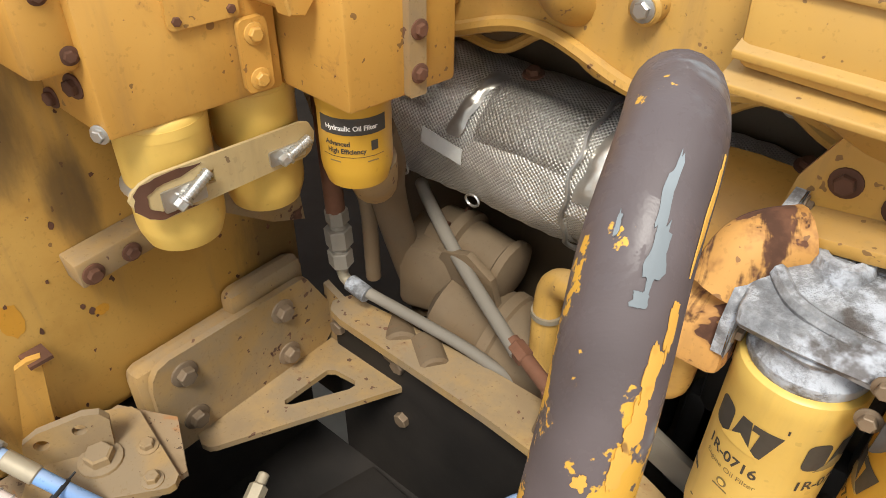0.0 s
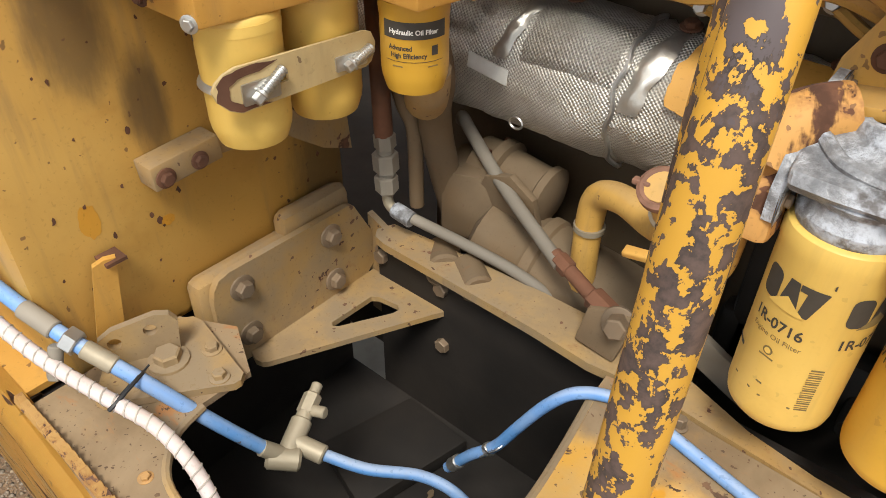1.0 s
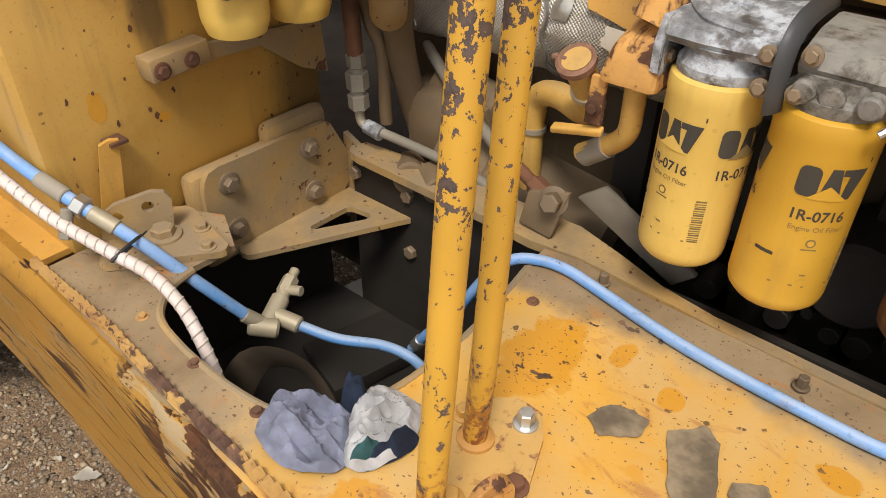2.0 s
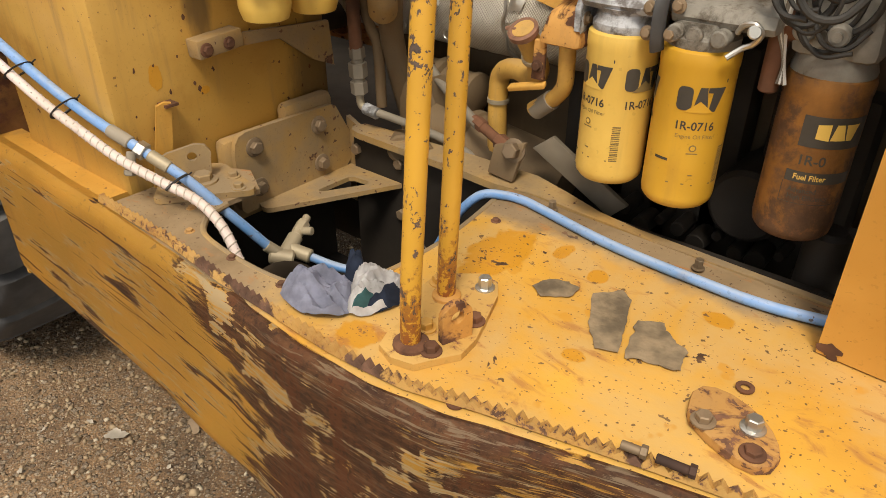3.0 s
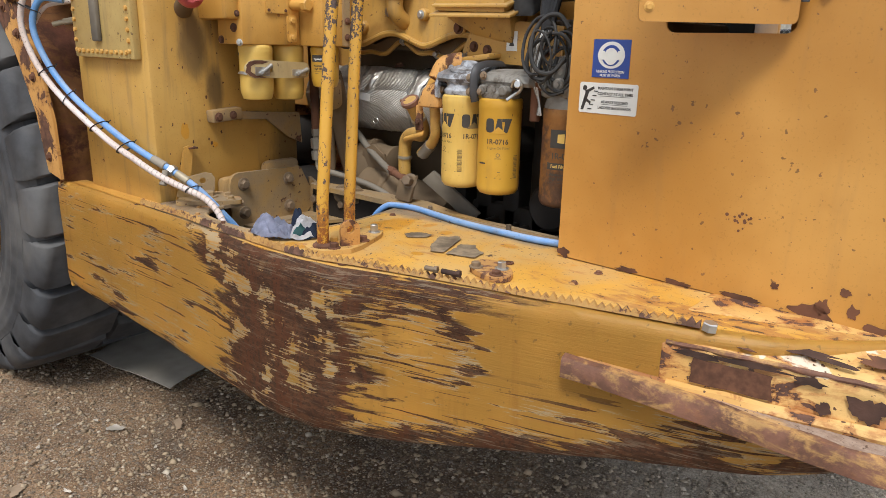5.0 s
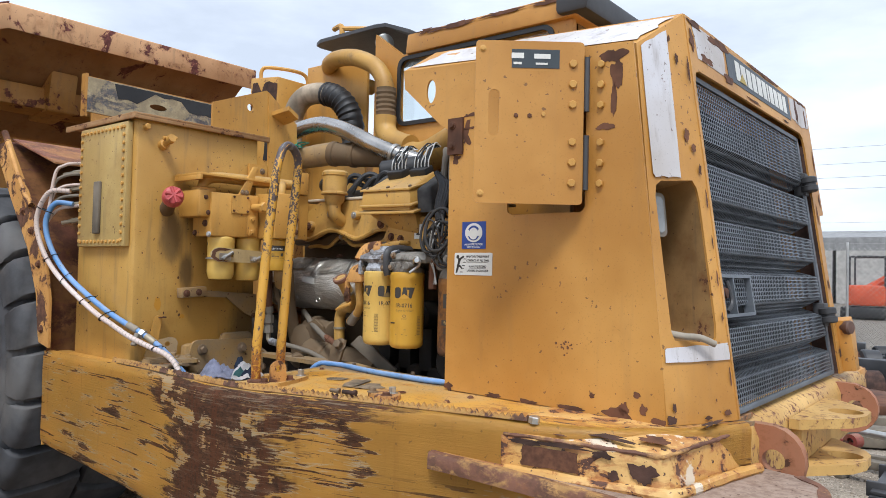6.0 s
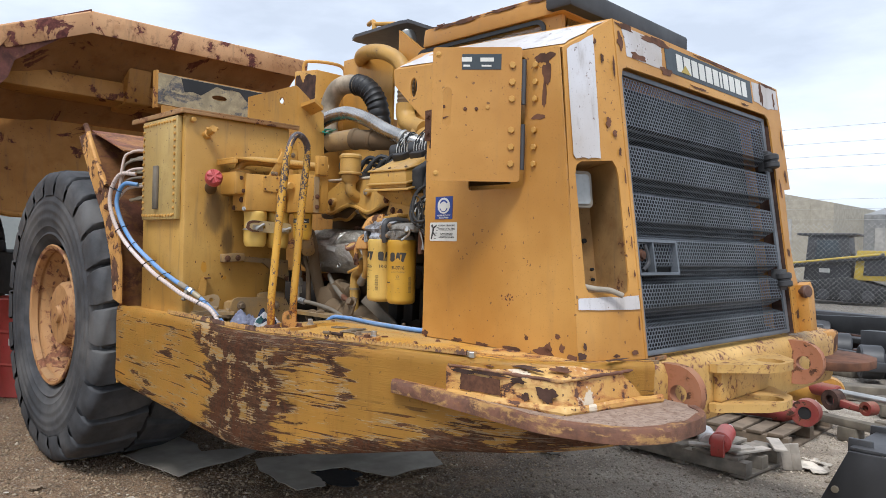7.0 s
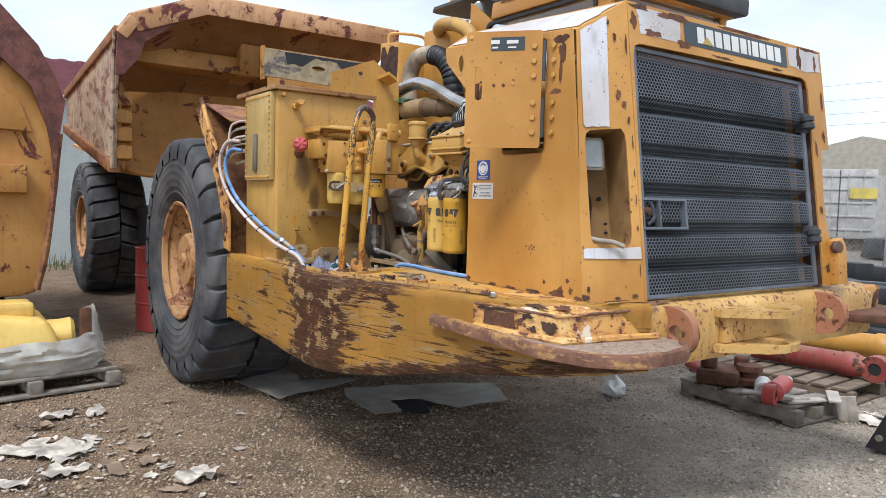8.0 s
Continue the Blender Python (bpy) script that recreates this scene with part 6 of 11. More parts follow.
grid = [[bm.verts.new(p) for p in row] for row in (
    (V(0.88, 0.50, 0.922), V(1.10, 0.55, 0.922), V(1.20, 0.66, 0.922)),
    (V(0.88, 0.155, 0.925), V(1.318, 0.236, 0.925), V(1.400, 0.66, 0.925)),
    (V(0.88, 0.160, 1.034), V(1.302, 0.246, 1.028), V(1.380, 0.66, 1.046)),
    (V(0.88, 0.30, 1.068), V(1.235, 0.400, 1.070), V(1.355, 0.66, 1.071)),
    (V(0.88, 0.50, 1.069), V(1.10, 0.55, 1.071), V(1.20, 0.66, 1.071)))]
for p, q in zip(grid, grid[1:] + grid[:1]):
    for k in range(2):
        bm.faces.new((p[k], p[k + 1], q[k + 1], q[k]))
for k in (0, 2):
    bm.faces.new([row[k] for row in grid])
bmesh.ops.recalc_face_normals(bm, faces=bm.faces)
bevel_edges(bm, list(bm.edges), 0.008)
bmesh.ops.triangulate(bm, faces=[f for f in bm.faces if len(f.verts) > 4])
bmesh.ops.subdivide_edges(bm, edges=bm.edges, cuts=4, use_grid_fill=True)
dent(bm, 0.005, 14.0)
corner_box = part("corner_box", bm, M["flaked"], truck, "corner box with flaking yellow paint over brown rust")
bm = B()
tube(bm, [V(0.90, 0.150, 0.942), V(1.10, 0.188, 0.94), V(1.30, 0.224, 0.94), V(1.338, 0.250, 0.94), V(1.372, 0.45, 0.94), V(1.415, 0.66, 0.94)], 0.015, 8, True, 5)
dent(bm, 0.005, 20.0)
part("weld_bead", bm, M["flaked"], corner_box)
patch_on("reflector", ragged([(0.945, 0.960), (1.10, 0.958), (1.095, 1.008), (0.95, 1.012)], 0.004, 3.0), M["white_worn"], corner_box, lambda u, v, w: V(u, 0.156 + (u - 0.88) * 0.187 + (v - 0.925) * 0.055 - w, v), 0.006, 0.002, "worn white reflector strip")
for k, (u, v, ru, rv) in enumerate(((1.05, 1.022, 0.09, 0.007), (1.262, 0.985, 0.036, 0.030), (0.96, 1.020, 0.05, 0.008), (1.16, 1.012, 0.03, 0.010), (1.19, 0.965, 0.012, 0.018))):
    patch_on("bare_patch", blotch(u, v, ru, rv, 40 + k * 2.9, 26, 0.6), M["rust_dark"], corner_box, lambda a, b, w: V(a, 0.156 + (a - 0.88) * 0.187 + (b - 0.925) * 0.055 - w, b), 0.007, 0.001)
bm = B()
shelf_line = [(0.692, 0.082, 0.962), (0.80, 0.104, 0.953), (1.0, 0.122, 0.943), (1.15, 0.132, 0.934), (1.30, 0.140, 0.930), (1.43, 0.165, 0.930), (1.53, 0.215, 0.930), (1.595, 0.30, 0.930), (1.620, 0.41, 0.930), (1.618, 0.53, 0.930), (1.585, 0.62, 0.930), (1.52, 0.69, 0.930), (1.40, 0.715, 0.930), (1.33, 0.62, 0.930), (1.20, 0.45, 0.932), (0.95, 0.30, 0.943), (0.75, 0.21, 0.957)]
prism(bm, [V(*p) - V(0, 0, 0.042) for p in shelf_line], (0, 0, 0.042), 0.008, 2)
bmesh.ops.triangulate(bm, faces=[f for f in bm.faces if len(f.verts) > 4])
part("step_shelf", bm, M["shelf"], truck, "rounded dusty steel step plate with rusty worn edge")
bm = B()
sh = glide([V(*p) for p in shelf_line[:12]], 6)
rows = []
for k, p in enumerate(sh):
    t = (sh[min(k + 1, len(sh) - 1)] - sh[max(k - 1, 0)]).normalized()
    n = V(t.y, -t.x, 0).normalized()
    wob = [0.004 * noise.noise(p * 14 + V(0, 0, q * 3.1)) for q in range(4)]
    rows.append([bm.verts.new(v) for v in (p - n * (0.022 + wob[0] * 3) + V(0, 0, 0.0022), p + n * (0.002 + wob[1]) + V(0, 0, 0.002), p + n * (0.007 + wob[2]) + V(0, 0, -0.010), p + n * (0.006 + wob[3]) + V(0, 0, -0.044), p - n * 0.010 + V(0, 0, -0.046))])
for p, q in zip(rows, rows[1:]):
    for k in range(5):
        bm.faces.new((p[k], q[k], q[(k + 1) % 5], p[(k + 1) % 5]))
bm.faces.new(rows[0][::-1])
bm.faces.new(rows[-1])
part("shelf_edge", bm, M["edge_rust"], truck)
bm = B()
tube(bm, [V(0.89, 0.163, 1.033), V(1.10, 0.205, 1.030), V(1.285, 0.243, 1.027), V(1.308, 0.258, 1.028), V(1.345, 0.45, 1.036), V(1.378, 0.65, 1.045)], 0.0065, 8, True, 12, lambda t: 0.75 + 0.7 * abs(noise.noise(V(t * 14, 3, 0))))
dent(bm, 0.004, 34.0)
part("box_rim", bm, M["edge_rust"], corner_box, "rusted upper rim")
for k, (u, v, ru, rv) in enumerate(((1.00, 0.215, 0.07, 0.020), (1.14, 0.255, 0.08, 0.018), (1.255, 0.29, 0.04, 0.020), (1.338, 0.50, 0.012, 0.07), (0.97, 0.27, 0.05, 0.012))):
    patch_on("bare_patch", blotch(u, v, ru, rv, 60 + k * 3.1, 26, 0.8), M["rust_dark"] if k % 2 else M["rust"], corner_box, lambda a, b, w: V(a, b, min(1.070, 1.035 + (b - 0.160 - (a - 0.88) * 0.2) * 0.24) + 0.004 + w), 0.002, 0.001)
# far shelf on the other corner
bm = B()
prism(bm, [mirror(V(*p)) - V(0, 0, 0.042) for p in shelf_line], (0, 0, 0.042), 0.006, 2)
bmesh.ops.triangulate(bm, faces=[f for f in bm.faces if len(f.verts) > 4])
part("step_shelf", bm, M["rust"], truck)
# bumper beam
bm = B()
prof = [V(1.30, 0.62, 0.80), V(1.40, 0.62, 0.80), V(1.412, 0.62, 0.83), V(1.412, 0.62, 1.00), V(1.395, 0.62, 1.04), V(1.35, 0.62, 1.062), V(1.30, 0.62, 1.064)]
prism(bm, prof, (0, 1.86, 0), 0.008)
for v in bm.verts:
    if v.co.y < 1.0:
        v.co.x -= 0.022
part("bumper_beam", bm, M["bumper"], truck, "chipped yellow front bumper beam")
bm = B()
box(bm, (1.20, 2.40, 0.93), (1.40, 2.60, 1.05), 0.02)
part("corner_box", bm, M["rusty"], truck)


def lug(y, shift, material, label):
    bm = B()
    out = [(1.40, 0.845), (1.40, 1.045), (1.44, 1.045)] + [(1.455 + 0.10 * math.cos(radians(a)), 0.945 + 0.10 * math.sin(radians(a))) for a in range(80, -91, -17)] + [(1.44, 0.845)]
    plate(bm, out, [circle2(1.470, 0.945, 0.032, 20)], lambda u, v, w: V(u + shift, y + w, v), 0.042)
    bevel_edges(bm, [e for e in bm.edges if len(e.link_faces) == 2 and e.calc_face_angle(0) > 1.2], 0.004)
    return part("hinge_lug", bm, material, truck, label)


lug(0.752, -0.040, M["red_primer"], "red-primed steel lug with a round eye")
lug(1.905, -0.016, M["red_primer"], "red-primed steel lug with a round eye")
for z in (0.985, 0.835):
    bm = B()
    out = [(1.40, 1.06), (1.40, 1.62), (1.43, 1.62), (1.56, 1.47), (1.585, 1.40), (1.585, 1.30), (1.56, 1.22), (1.43, 1.06)]
    plate(bm, out, [circle2(1.515, 1.345, 0.055, 20)], lambda u, v, w: V(u, v, z + w), 0.032)
    bevel_edges(bm, [e for e in bm.edges if len(e.link_faces) == 2 and e.calc_face_angle(0) > 1.2], 0.006)
    part("tow_bracket", bm, M["bumper"], truck, "chipped yellow tow bracket plate")
bm = B()
box(bm, (1.395, 1.10, 0.868), (1.432, 1.56, 0.984), 0.008)
part("tow_web", bm, M["bumper"], truck)
# under-frame, in the near-black that carries the shade below
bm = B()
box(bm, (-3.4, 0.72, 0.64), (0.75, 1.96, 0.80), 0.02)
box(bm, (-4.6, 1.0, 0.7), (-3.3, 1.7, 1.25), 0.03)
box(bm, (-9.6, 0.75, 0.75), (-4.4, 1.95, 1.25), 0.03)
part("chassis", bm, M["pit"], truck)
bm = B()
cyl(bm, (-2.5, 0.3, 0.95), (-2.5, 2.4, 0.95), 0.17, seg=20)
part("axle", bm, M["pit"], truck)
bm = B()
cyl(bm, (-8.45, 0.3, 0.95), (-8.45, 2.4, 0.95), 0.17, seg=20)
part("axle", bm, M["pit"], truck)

# ---- mudguard ----
bm = B()
guard = [(-2.19, 2.071), (-1.97, 1.80), (-1.737, 1.537), (-1.62, 1.32), (-1.579, 1.10), (-1.47, 1.08), (-1.475, 1.30), (-1.545, 1.535), (-1.76, 1.80), (-2.02, 2.085)]
plate(bm, guard, [], lambda u, v, w: V(u, -0.03 - w, v), 0.012)
mud = part("mudguard", bm, M["rusty"], truck, "rusted yellow mudguard in front of the tyre")
curve = [(-2.05, 2.085), (-1.80, 1.83), (-1.59, 1.56), (-1.52, 1.30), (-1.51, 1.02)]
bm = B()
rings = []
for x, z in [(p.x, p.z) for p in glide([V(x, 0, z) for x, z in curve], 5)]:
    rings.append([bm.verts.new(V(x, y, z)) for y in (-0.03, 0.15, 0.35, 0.62)])
for a, b in zip(rings, rings[1:]):
    for k in range(3):
        bm.faces.new((a[k], a[k + 1], b[k + 1], b[k]))
bmesh.ops.solidify(bm, geom=list(bm.faces), thickness=0.008)
part("guard_sheet", bm, M["bed_rust"], mud)
bm = B()
tube(bm, [V(-2.06, -0.045, 2.13), V(-2.0, -0.045, 2.06), V(-1.80, -0.045, 1.82), V(-1.70, -0.045, 1.74)], 0.016, 8)
part("guard_rib", bm, M["rusty"], mud)
bm = B()
prism(bm, [V(-2.03, -0.02, 2.09), V(-1.52, -0.02, 1.93), V(-1.50, 0.60, 1.93), V(-2.03, 0.60, 2.09)], (0, 0, 0.008))
part("guard_top", bm, M["bed_rust"], mud)
for x, z in ((-1.80, 1.72), (-1.60, 1.46), (-1.545, 1.16), (-1.70, 1.62)):
    bolt(mud, (x, -0.042, z), (0, -1, 0), 0.013, M["rust"])
# inner wall behind the tyre
bm = B()
box(bm, (-3.2, 0.66, 0.8), (-1.44, 0.70, 2.0), 0.01)
part("wheel_arch_wall", bm, M["bed"], truck)


# ---- wheels ----
def build_wheel(cx, cy, cz, steer=0.0):
    R, half = 0.945, 0.365
    hub = B()
    axis = V(0, -1, 0)
    o = V(cx, cy, cz)
    face = half - 0.06
    lathe(hub, o + axis * (face - 0.14), axis, [(0, 0.30), (0.02, 0.30), (0.03, 0.22), (0.10, 0.21), (0.125, 0.19), (0.13, 0.06), (0.15, 0.05), (0.152, 0.0)], 32, False)
    wheel = part("wheel", hub, M["rim"], truck, "dusty yellow wheel with a large bolted rim and worn black tyre")
    rim = B()
    lathe(rim, o + axis * (face - 0.19), axis, [(0, 0.40), (0.03, 0.37), (0.05, 0.29), (0.055, 0.33), (0.10, 0.385), (0.15, 0.40), (0.17, 0.425), (0.20, 0.43), (0.215, 0.455), (0.225, 0.458), (0.232, 0.45), (0.225, 0.43), (0.19, 0.415)], 48, False)
    part("rim", rim, M["rim"], wheel)
    for k in range(20):
        a = 2 * math.pi * k / 20
        bolt(wheel, o + axis * (face - 0.125) + V(math.cos(a) * 0.268, 0, math.sin(a) * 0.268), axis, 0.016, M["rust"] if k % 3 else M["bolt"], False, 0.9)
        bolt(wheel, o + axis * (face - 0.075) + V(math.cos(a + 0.1) * 0.365, 0, math.sin(a + 0.1) * 0.365), V(math.cos(a), -1.6, math.sin(a)), 0.012, M["rust"], False, 0.7)
    tyre = B()
    prof = []
    for d, r in ((-0.30, 0.45), (-0.345, 0.50), (-0.372, 0.60), (-0.378, 0.70), (-0.365, 0.79), (-0.345, 0.845), (-0.325, 0.875), (-0.20, 0.89), (0.0, 0.893)):
        prof.append((d, r))
    prof = prof + [(-d, r) for d, r in reversed(prof[:-1])]
    # raised rings on the sidewall
    fine = []
    for (a, b), (c, d) in zip(prof, prof[1:]):
        fine += [(a + (c - a) * t, b + (d - b) * t) for t in (0, 0.12, 0.25, 0.37, 0.5, 0.62, 0.75, 0.87)]
    fine.append(prof[-1])
    def ring(r):
        """Raised bead, flex and shoulder rings."""
        return 0.010 * max(0.0, 1 - abs(r - 0.525) / 0.012) + 0.006 * max(0.0, math.sin((r - 0.56) * 2 * math.pi / 0.055)) * (0.56 < r < 0.79)

    fine = [(d + ring(r) * (1 if d > 0 else -1), r) for d, r in fine]
    lathe(tyre, o, axis, fine, 72, False)
    part("tyre", tyre, M["rubber"], wheel, "worn dusty off-road tyre with deep lugs")
    n = 24
    span = 2 * math.pi / n
    for side in (-1, 1):
        for k in range(n):
            turn = 2 * math.pi * (k + (0.5 if side > 0 else 0.0)) / n
            piece("tread_lug", LUG[side], Matrix.Translation(o) @ Matrix.Rotation(-turn, 4, "Y"), wheel)
    return wheel


def lug_mesh(side):
    """One tread lug: a broad shoulder block that sweeps to the middle."""
    span = 2 * math.pi / 24
    bm = B()
    rows = []
    for y, off, wid, r in ((0.372, -0.02, 0.80, 0.79), (0.374, -0.015, 0.83, 0.84), (0.366, -0.01, 0.86, 0.895), (0.345, 0.0, 0.87, 0.930), (0.30, 0.03, 0.88, 0.942), (0.20, 0.10, 0.88, 0.946), (0.10, 0.20, 0.87, 0.948), (0.012, 0.32, 0.80, 0.948)):
        row = []
        for s, deep in ((-0.5, 1), (-0.5, 0), (-0.45, -1), (0.45, -1), (0.5, 0), (0.5, 1)):
            ang = span * (off + s * wid)
            rr = min(r, 0.87) - 0.012 if deep == 1 else r - 0.014 if deep == 0 else r
            row.append(bm.verts.new(V(math.cos(ang) * rr, side * y, math.sin(ang) * rr)))
        rows.append(row)
    for p, q in zip(rows, rows[1:]):
        for i in range(5):
            bm.faces.new((p[i], p[i + 1], q[i + 1], q[i]))
    bm.faces.new(rows[0])
    bm.faces.new(rows[-1][::-1])
    return mesh_of(bm, "tread_lug", M["rubber"], 50)


LUG = {-1: lug_mesh(-1), 1: lug_mesh(1)}
build_wheel(-2.50, 0.255, 0.935)
build_wheel(-8.45, 0.53, 0.935)
build_wheel(-2.50, 2 * MID - 0.255, 0.935)
build_wheel(-8.45, 2.45, 0.935)

# ---- dump body ----
BA, BB, BC, BD = V(-3.27, 0.37, 3.175), V(-3.22, 2.30, 3.165), V(-3.30, -0.25, 2.925), V(-3.33, -0.35, 2.78)


def sheet(name, pts, thick, material, parent, label="", bev=0.0):
    n = (Vector(pts[1]) - Vector(pts[0])).cross(Vector(pts[2]) - Vector(pts[0])).normalized()
    return part(name, prism(B(), [Vector(p) for p in pts], n * thick, bev), material, parent, label)


WT_L, WT_R = V(-4.25, 0.1, 2.42), V(-4.25, 2.6, 2.42)
# canopy and upper wing wear the browner paint that includes their shade
body = sheet("canopy", [BA, BB, V(-4.25, 2.32, 2.45), V(-4.25, 0.484, 2.45)], 0.02, M["bed_under"], truck, "rust-brown underside of the dump body canopy, darkened for shade")
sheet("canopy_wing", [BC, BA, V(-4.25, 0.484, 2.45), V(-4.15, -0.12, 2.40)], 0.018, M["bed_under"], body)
sheet("canopy_wing", [BD, BC, V(-4.15, -0.12, 2.40), V(-4.0, -0.30, 2.2)], 0.016, M["bed_rust"], body)
bm = B()
for a, b in ((BA, BB), (BC, BA), (BD, BC)):
    d = (b - a).normalized()
    up = V(0, 0, 1) - d * d.z
    fwd = V(0.10, 0, -0.03)
    hexa(bm, [a - up * 0.15, a - up * 0.15 + fwd * 0.4, b - up * 0.15 + fwd * 0.4, b - up * 0.15, a + up * 0.02, a + up * 0.02 + fwd * 0.5, b + up * 0.02 + fwd * 0.5, b + up * 0.02], 0.008)
part("canopy_lip", bm, M["lip"], body, "rusted chipped lip of the dump body")
bm = B()
plate(bm, [(0.37, 3.20), (-0.25, 2.925), (-0.35, 2.78), (-0.365, 2.42), (-0.30, 2.43), (-0.172, 2.59), (-0.135, 2.715), (0.366, 3.085)], [], lambda u, v, w: V(-3.27 + w - (3.2 - v) * 0.10, u, v), 0.03)
part("wing_flange", bm, M["bed_dark"], body, "rust-brown folded corner of the dump body")
bm = B()
tube(bm, [V(-3.35, -0.362, 2.78), V(-3.42, -0.362, 2.42), V(-3.62, -0.335, 1.66)], 0.018, 8, False)
part("edge_bead", bm, M["body_side"], body)
# rear rim of the bed, rising over the lip
bm = B()
hexa(bm, [V(-3.34, -0.37, 2.74), V(-6.30, -0.33, 2.53), V(-6.30, -0.26, 2.53), V(-3.34, -0.29, 2.74), V(-3.34, -0.37, 2.83), V(-6.30, -0.33, 2.62), V(-6.30, -0.26, 2.62), V(-3.34, -0.29, 2.83)], 0.01)
part("side_rim", bm, M["bed_rust"], body)
side_wall = sheet("side_wall", [V(-3.64, -0.315, 1.66), V(-6.30, -0.30, 2.19), V(-6.27, -0.30, 2.57), V(-3.34, -0.345, 2.78)], 0.02, M["body_side"], body, "scraped rust and yellow dump body side")
bm = B()
hexa(bm, [V(-3.66, -0.355, 1.62), V(-6.32, -0.34, 2.13), V(-6.32, -0.26, 2.13), V(-3.66, -0.26, 1.62), V(-3.66, -0.355, 1.73), V(-6.32, -0.34, 2.23), V(-6.32, -0.26, 2.23), V(-3.66, -0.26, 1.73)], 0.01)
part("side_rail", bm, M["bed_rust"], body)
for k in range(4):
    z = 1.735 + k * 0.155
    bm = B()
    box(bm, (-3.72, -0.30, z), (-3.60, -0.17, z + 0.12), 0.012, tilt=(0, -8, 0))
    part("corner_tooth", bm, M["bed"], body)
front_wall = part("front_wall", prism(B(), [V(-4.2, -0.29, 1.66), V(-4.2, 0.1, 1.60), V(-4.2, 2.6, 1.60), V(-4.2, 2.95, 1.7), V(-4.2, 2.95, 2.45), V(-4.2, -0.29, 2.45)], (-0.03, 0, 0)), M["bed"], body)
sheet("wall_cheek", [V(-3.66, -0.26, 1.70), V(-3.58, -0.26, 2.40), V(-4.2, -0.10, 2.42), V(-4.2, -0.10, 1.64)], 0.02, M["bed"], body)
bm = B()
hexa(bm, [V(-3.95, -0.15, 2.60), V(-3.70, -0.15, 2.62), V(-3.70, 2.7, 2.60), V(-3.95, 2.7, 2.58), V(-3.95, -0.15, 2.76), V(-3.72, -0.15, 2.78), V(-3.72, 2.7, 2.78), V(-3.95, 2.7, 2.76)], 0.012)
part("stiffener", bm, M["bed"], body)
bm = B()
hexa(bm, [V(-4.02, 0.80, 2.56), V(-3.66, 0.80, 2.60), V(-3.66, 1.00, 2.60), V(-4.02, 1.00, 2.56), V(-3.95, 0.80, 2.70), V(-3.60, 0.80, 2.90), V(-3.60, 1.00, 2.90), V(-3.95, 1.00, 2.70)], 0.02)
part("rib_box", bm, M["bed"], body)
bm = B()
tube(bm, [V(-4.17, -0.1, 1.68), V(-4.17, 0.2, 1.62), V(-4.17, 1.4, 1.60)], 0.025, 8)
part("seam", bm, M["bed"], body)
bm = B()
prism(bm, [V(-4.2, 0.0, 1.62), V(-9.3, 0.2, 2.15), V(-9.3, 2.5, 2.15), V(-4.2, 2.7, 1.62)], (0, 0, 0.03))
part("bed_floor", bm, M["bed"], body)
bm = B()
hexa(bm, [V(-4.6, 0.30, 0.9), V(-4.35, 0.30, 0.9), V(-4.35, 0.45, 0.9), V(-4.6, 0.45, 0.9), V(-4.6, 0.30, 1.65), V(-4.30, 0.30, 1.65), V(-4.30, 0.45, 1.65), V(-4.6, 0.45, 1.65)], 0.02)
part("hoist_arm", bm, M["bed"], body)
# grey-stained panel over the pivot
bm = B()
plate(bm, [(0.836, 2.53), (1.95, 2.50), (1.95, 2.77), (0.836, 2.775)], [[(1.36 + 0.07 * math.cos(a), 2.655 + 0.022 * math.sin(a)) for a in [2 * math.pi * i / 16 for i in range(16)]]], lambda u, v, w: V(-3.10 + w, u, v), 0.014)
gp = part("pivot_panel", bm, M["pivot"], truck, "pale panel smeared with black grease")
bm = B()
prism(bm, [V(-3.1, 0.82, 2.50), V(-3.1, 0.84, 2.50), V(-3.1, 0.84, 2.80), V(-3.1, 0.82, 2.80)], (-0.06, 0, 0))
prism(bm, [V(-3.1, 0.84, 2.772), V(-3.1, 1.95, 2.772), V(-3.2, 1.95, 2.78), V(-3.2, 0.84, 2.78)], (0, 0, 0.01))
prism(bm, [V(-3.07, 0.86, 2.44), V(-3.07, 1.95, 2.42), V(-3.07, 1.95, 2.495), V(-3.07, 0.86, 2.520)], (-0.02, 0, 0))
part("panel_flange", bm, M["bed"], gp)
smear = [(1.02 + 0.88 * i / 12, 2.765) for i in range(13)] + [(1.90 - 0.85 * i / 12, 2.70 - 0.05 * math.sin(i * 0.7) - 0.02 * math.sin(i * 2.1)) for i in range(13)]
patch_on("grease_smear", smear, M["black"], gp, lambda u, v, w: V(-3.086 + w, u, v), 0.0006, 0.001)
# upright plate with a round hole, on the tank's inner top edge
bm = B()
plate(bm, [(0.395, 2.105), (0.72, 2.105), (0.72, 2.20), (0.705, 2.33), (0.69, 2.335), (0.395, 2.222)], [circle2(0.60, 2.235, 0.018, 14)], lambda u, v, w: V(-0.905 + w, u, v), 0.012)
upright = part("upright_plate", bm, M["yellow"], truck, "yellow bracket plate with a round hole")
bm = B()
prism(bm, [V(-0.90, 0.70, 2.33), V(-0.90, 0.72, 1.75), V(-0.90, 0.90, 1.75), V(-0.90, 0.88, 2.20)], (0.012, 0, 0))
prism(bm, [V(-0.90, 0.72, 2.215), V(-0.78, 0.74, 2.235), V(-0.78, 0.80, 2.20), V(-0.90, 0.80, 2.18)], (0, 0, 0.02))
part("pipe_fork", bm, M["yellow"], upright)

# ---- cab, roof beam and snorkel behind the engine ----
bm = B()
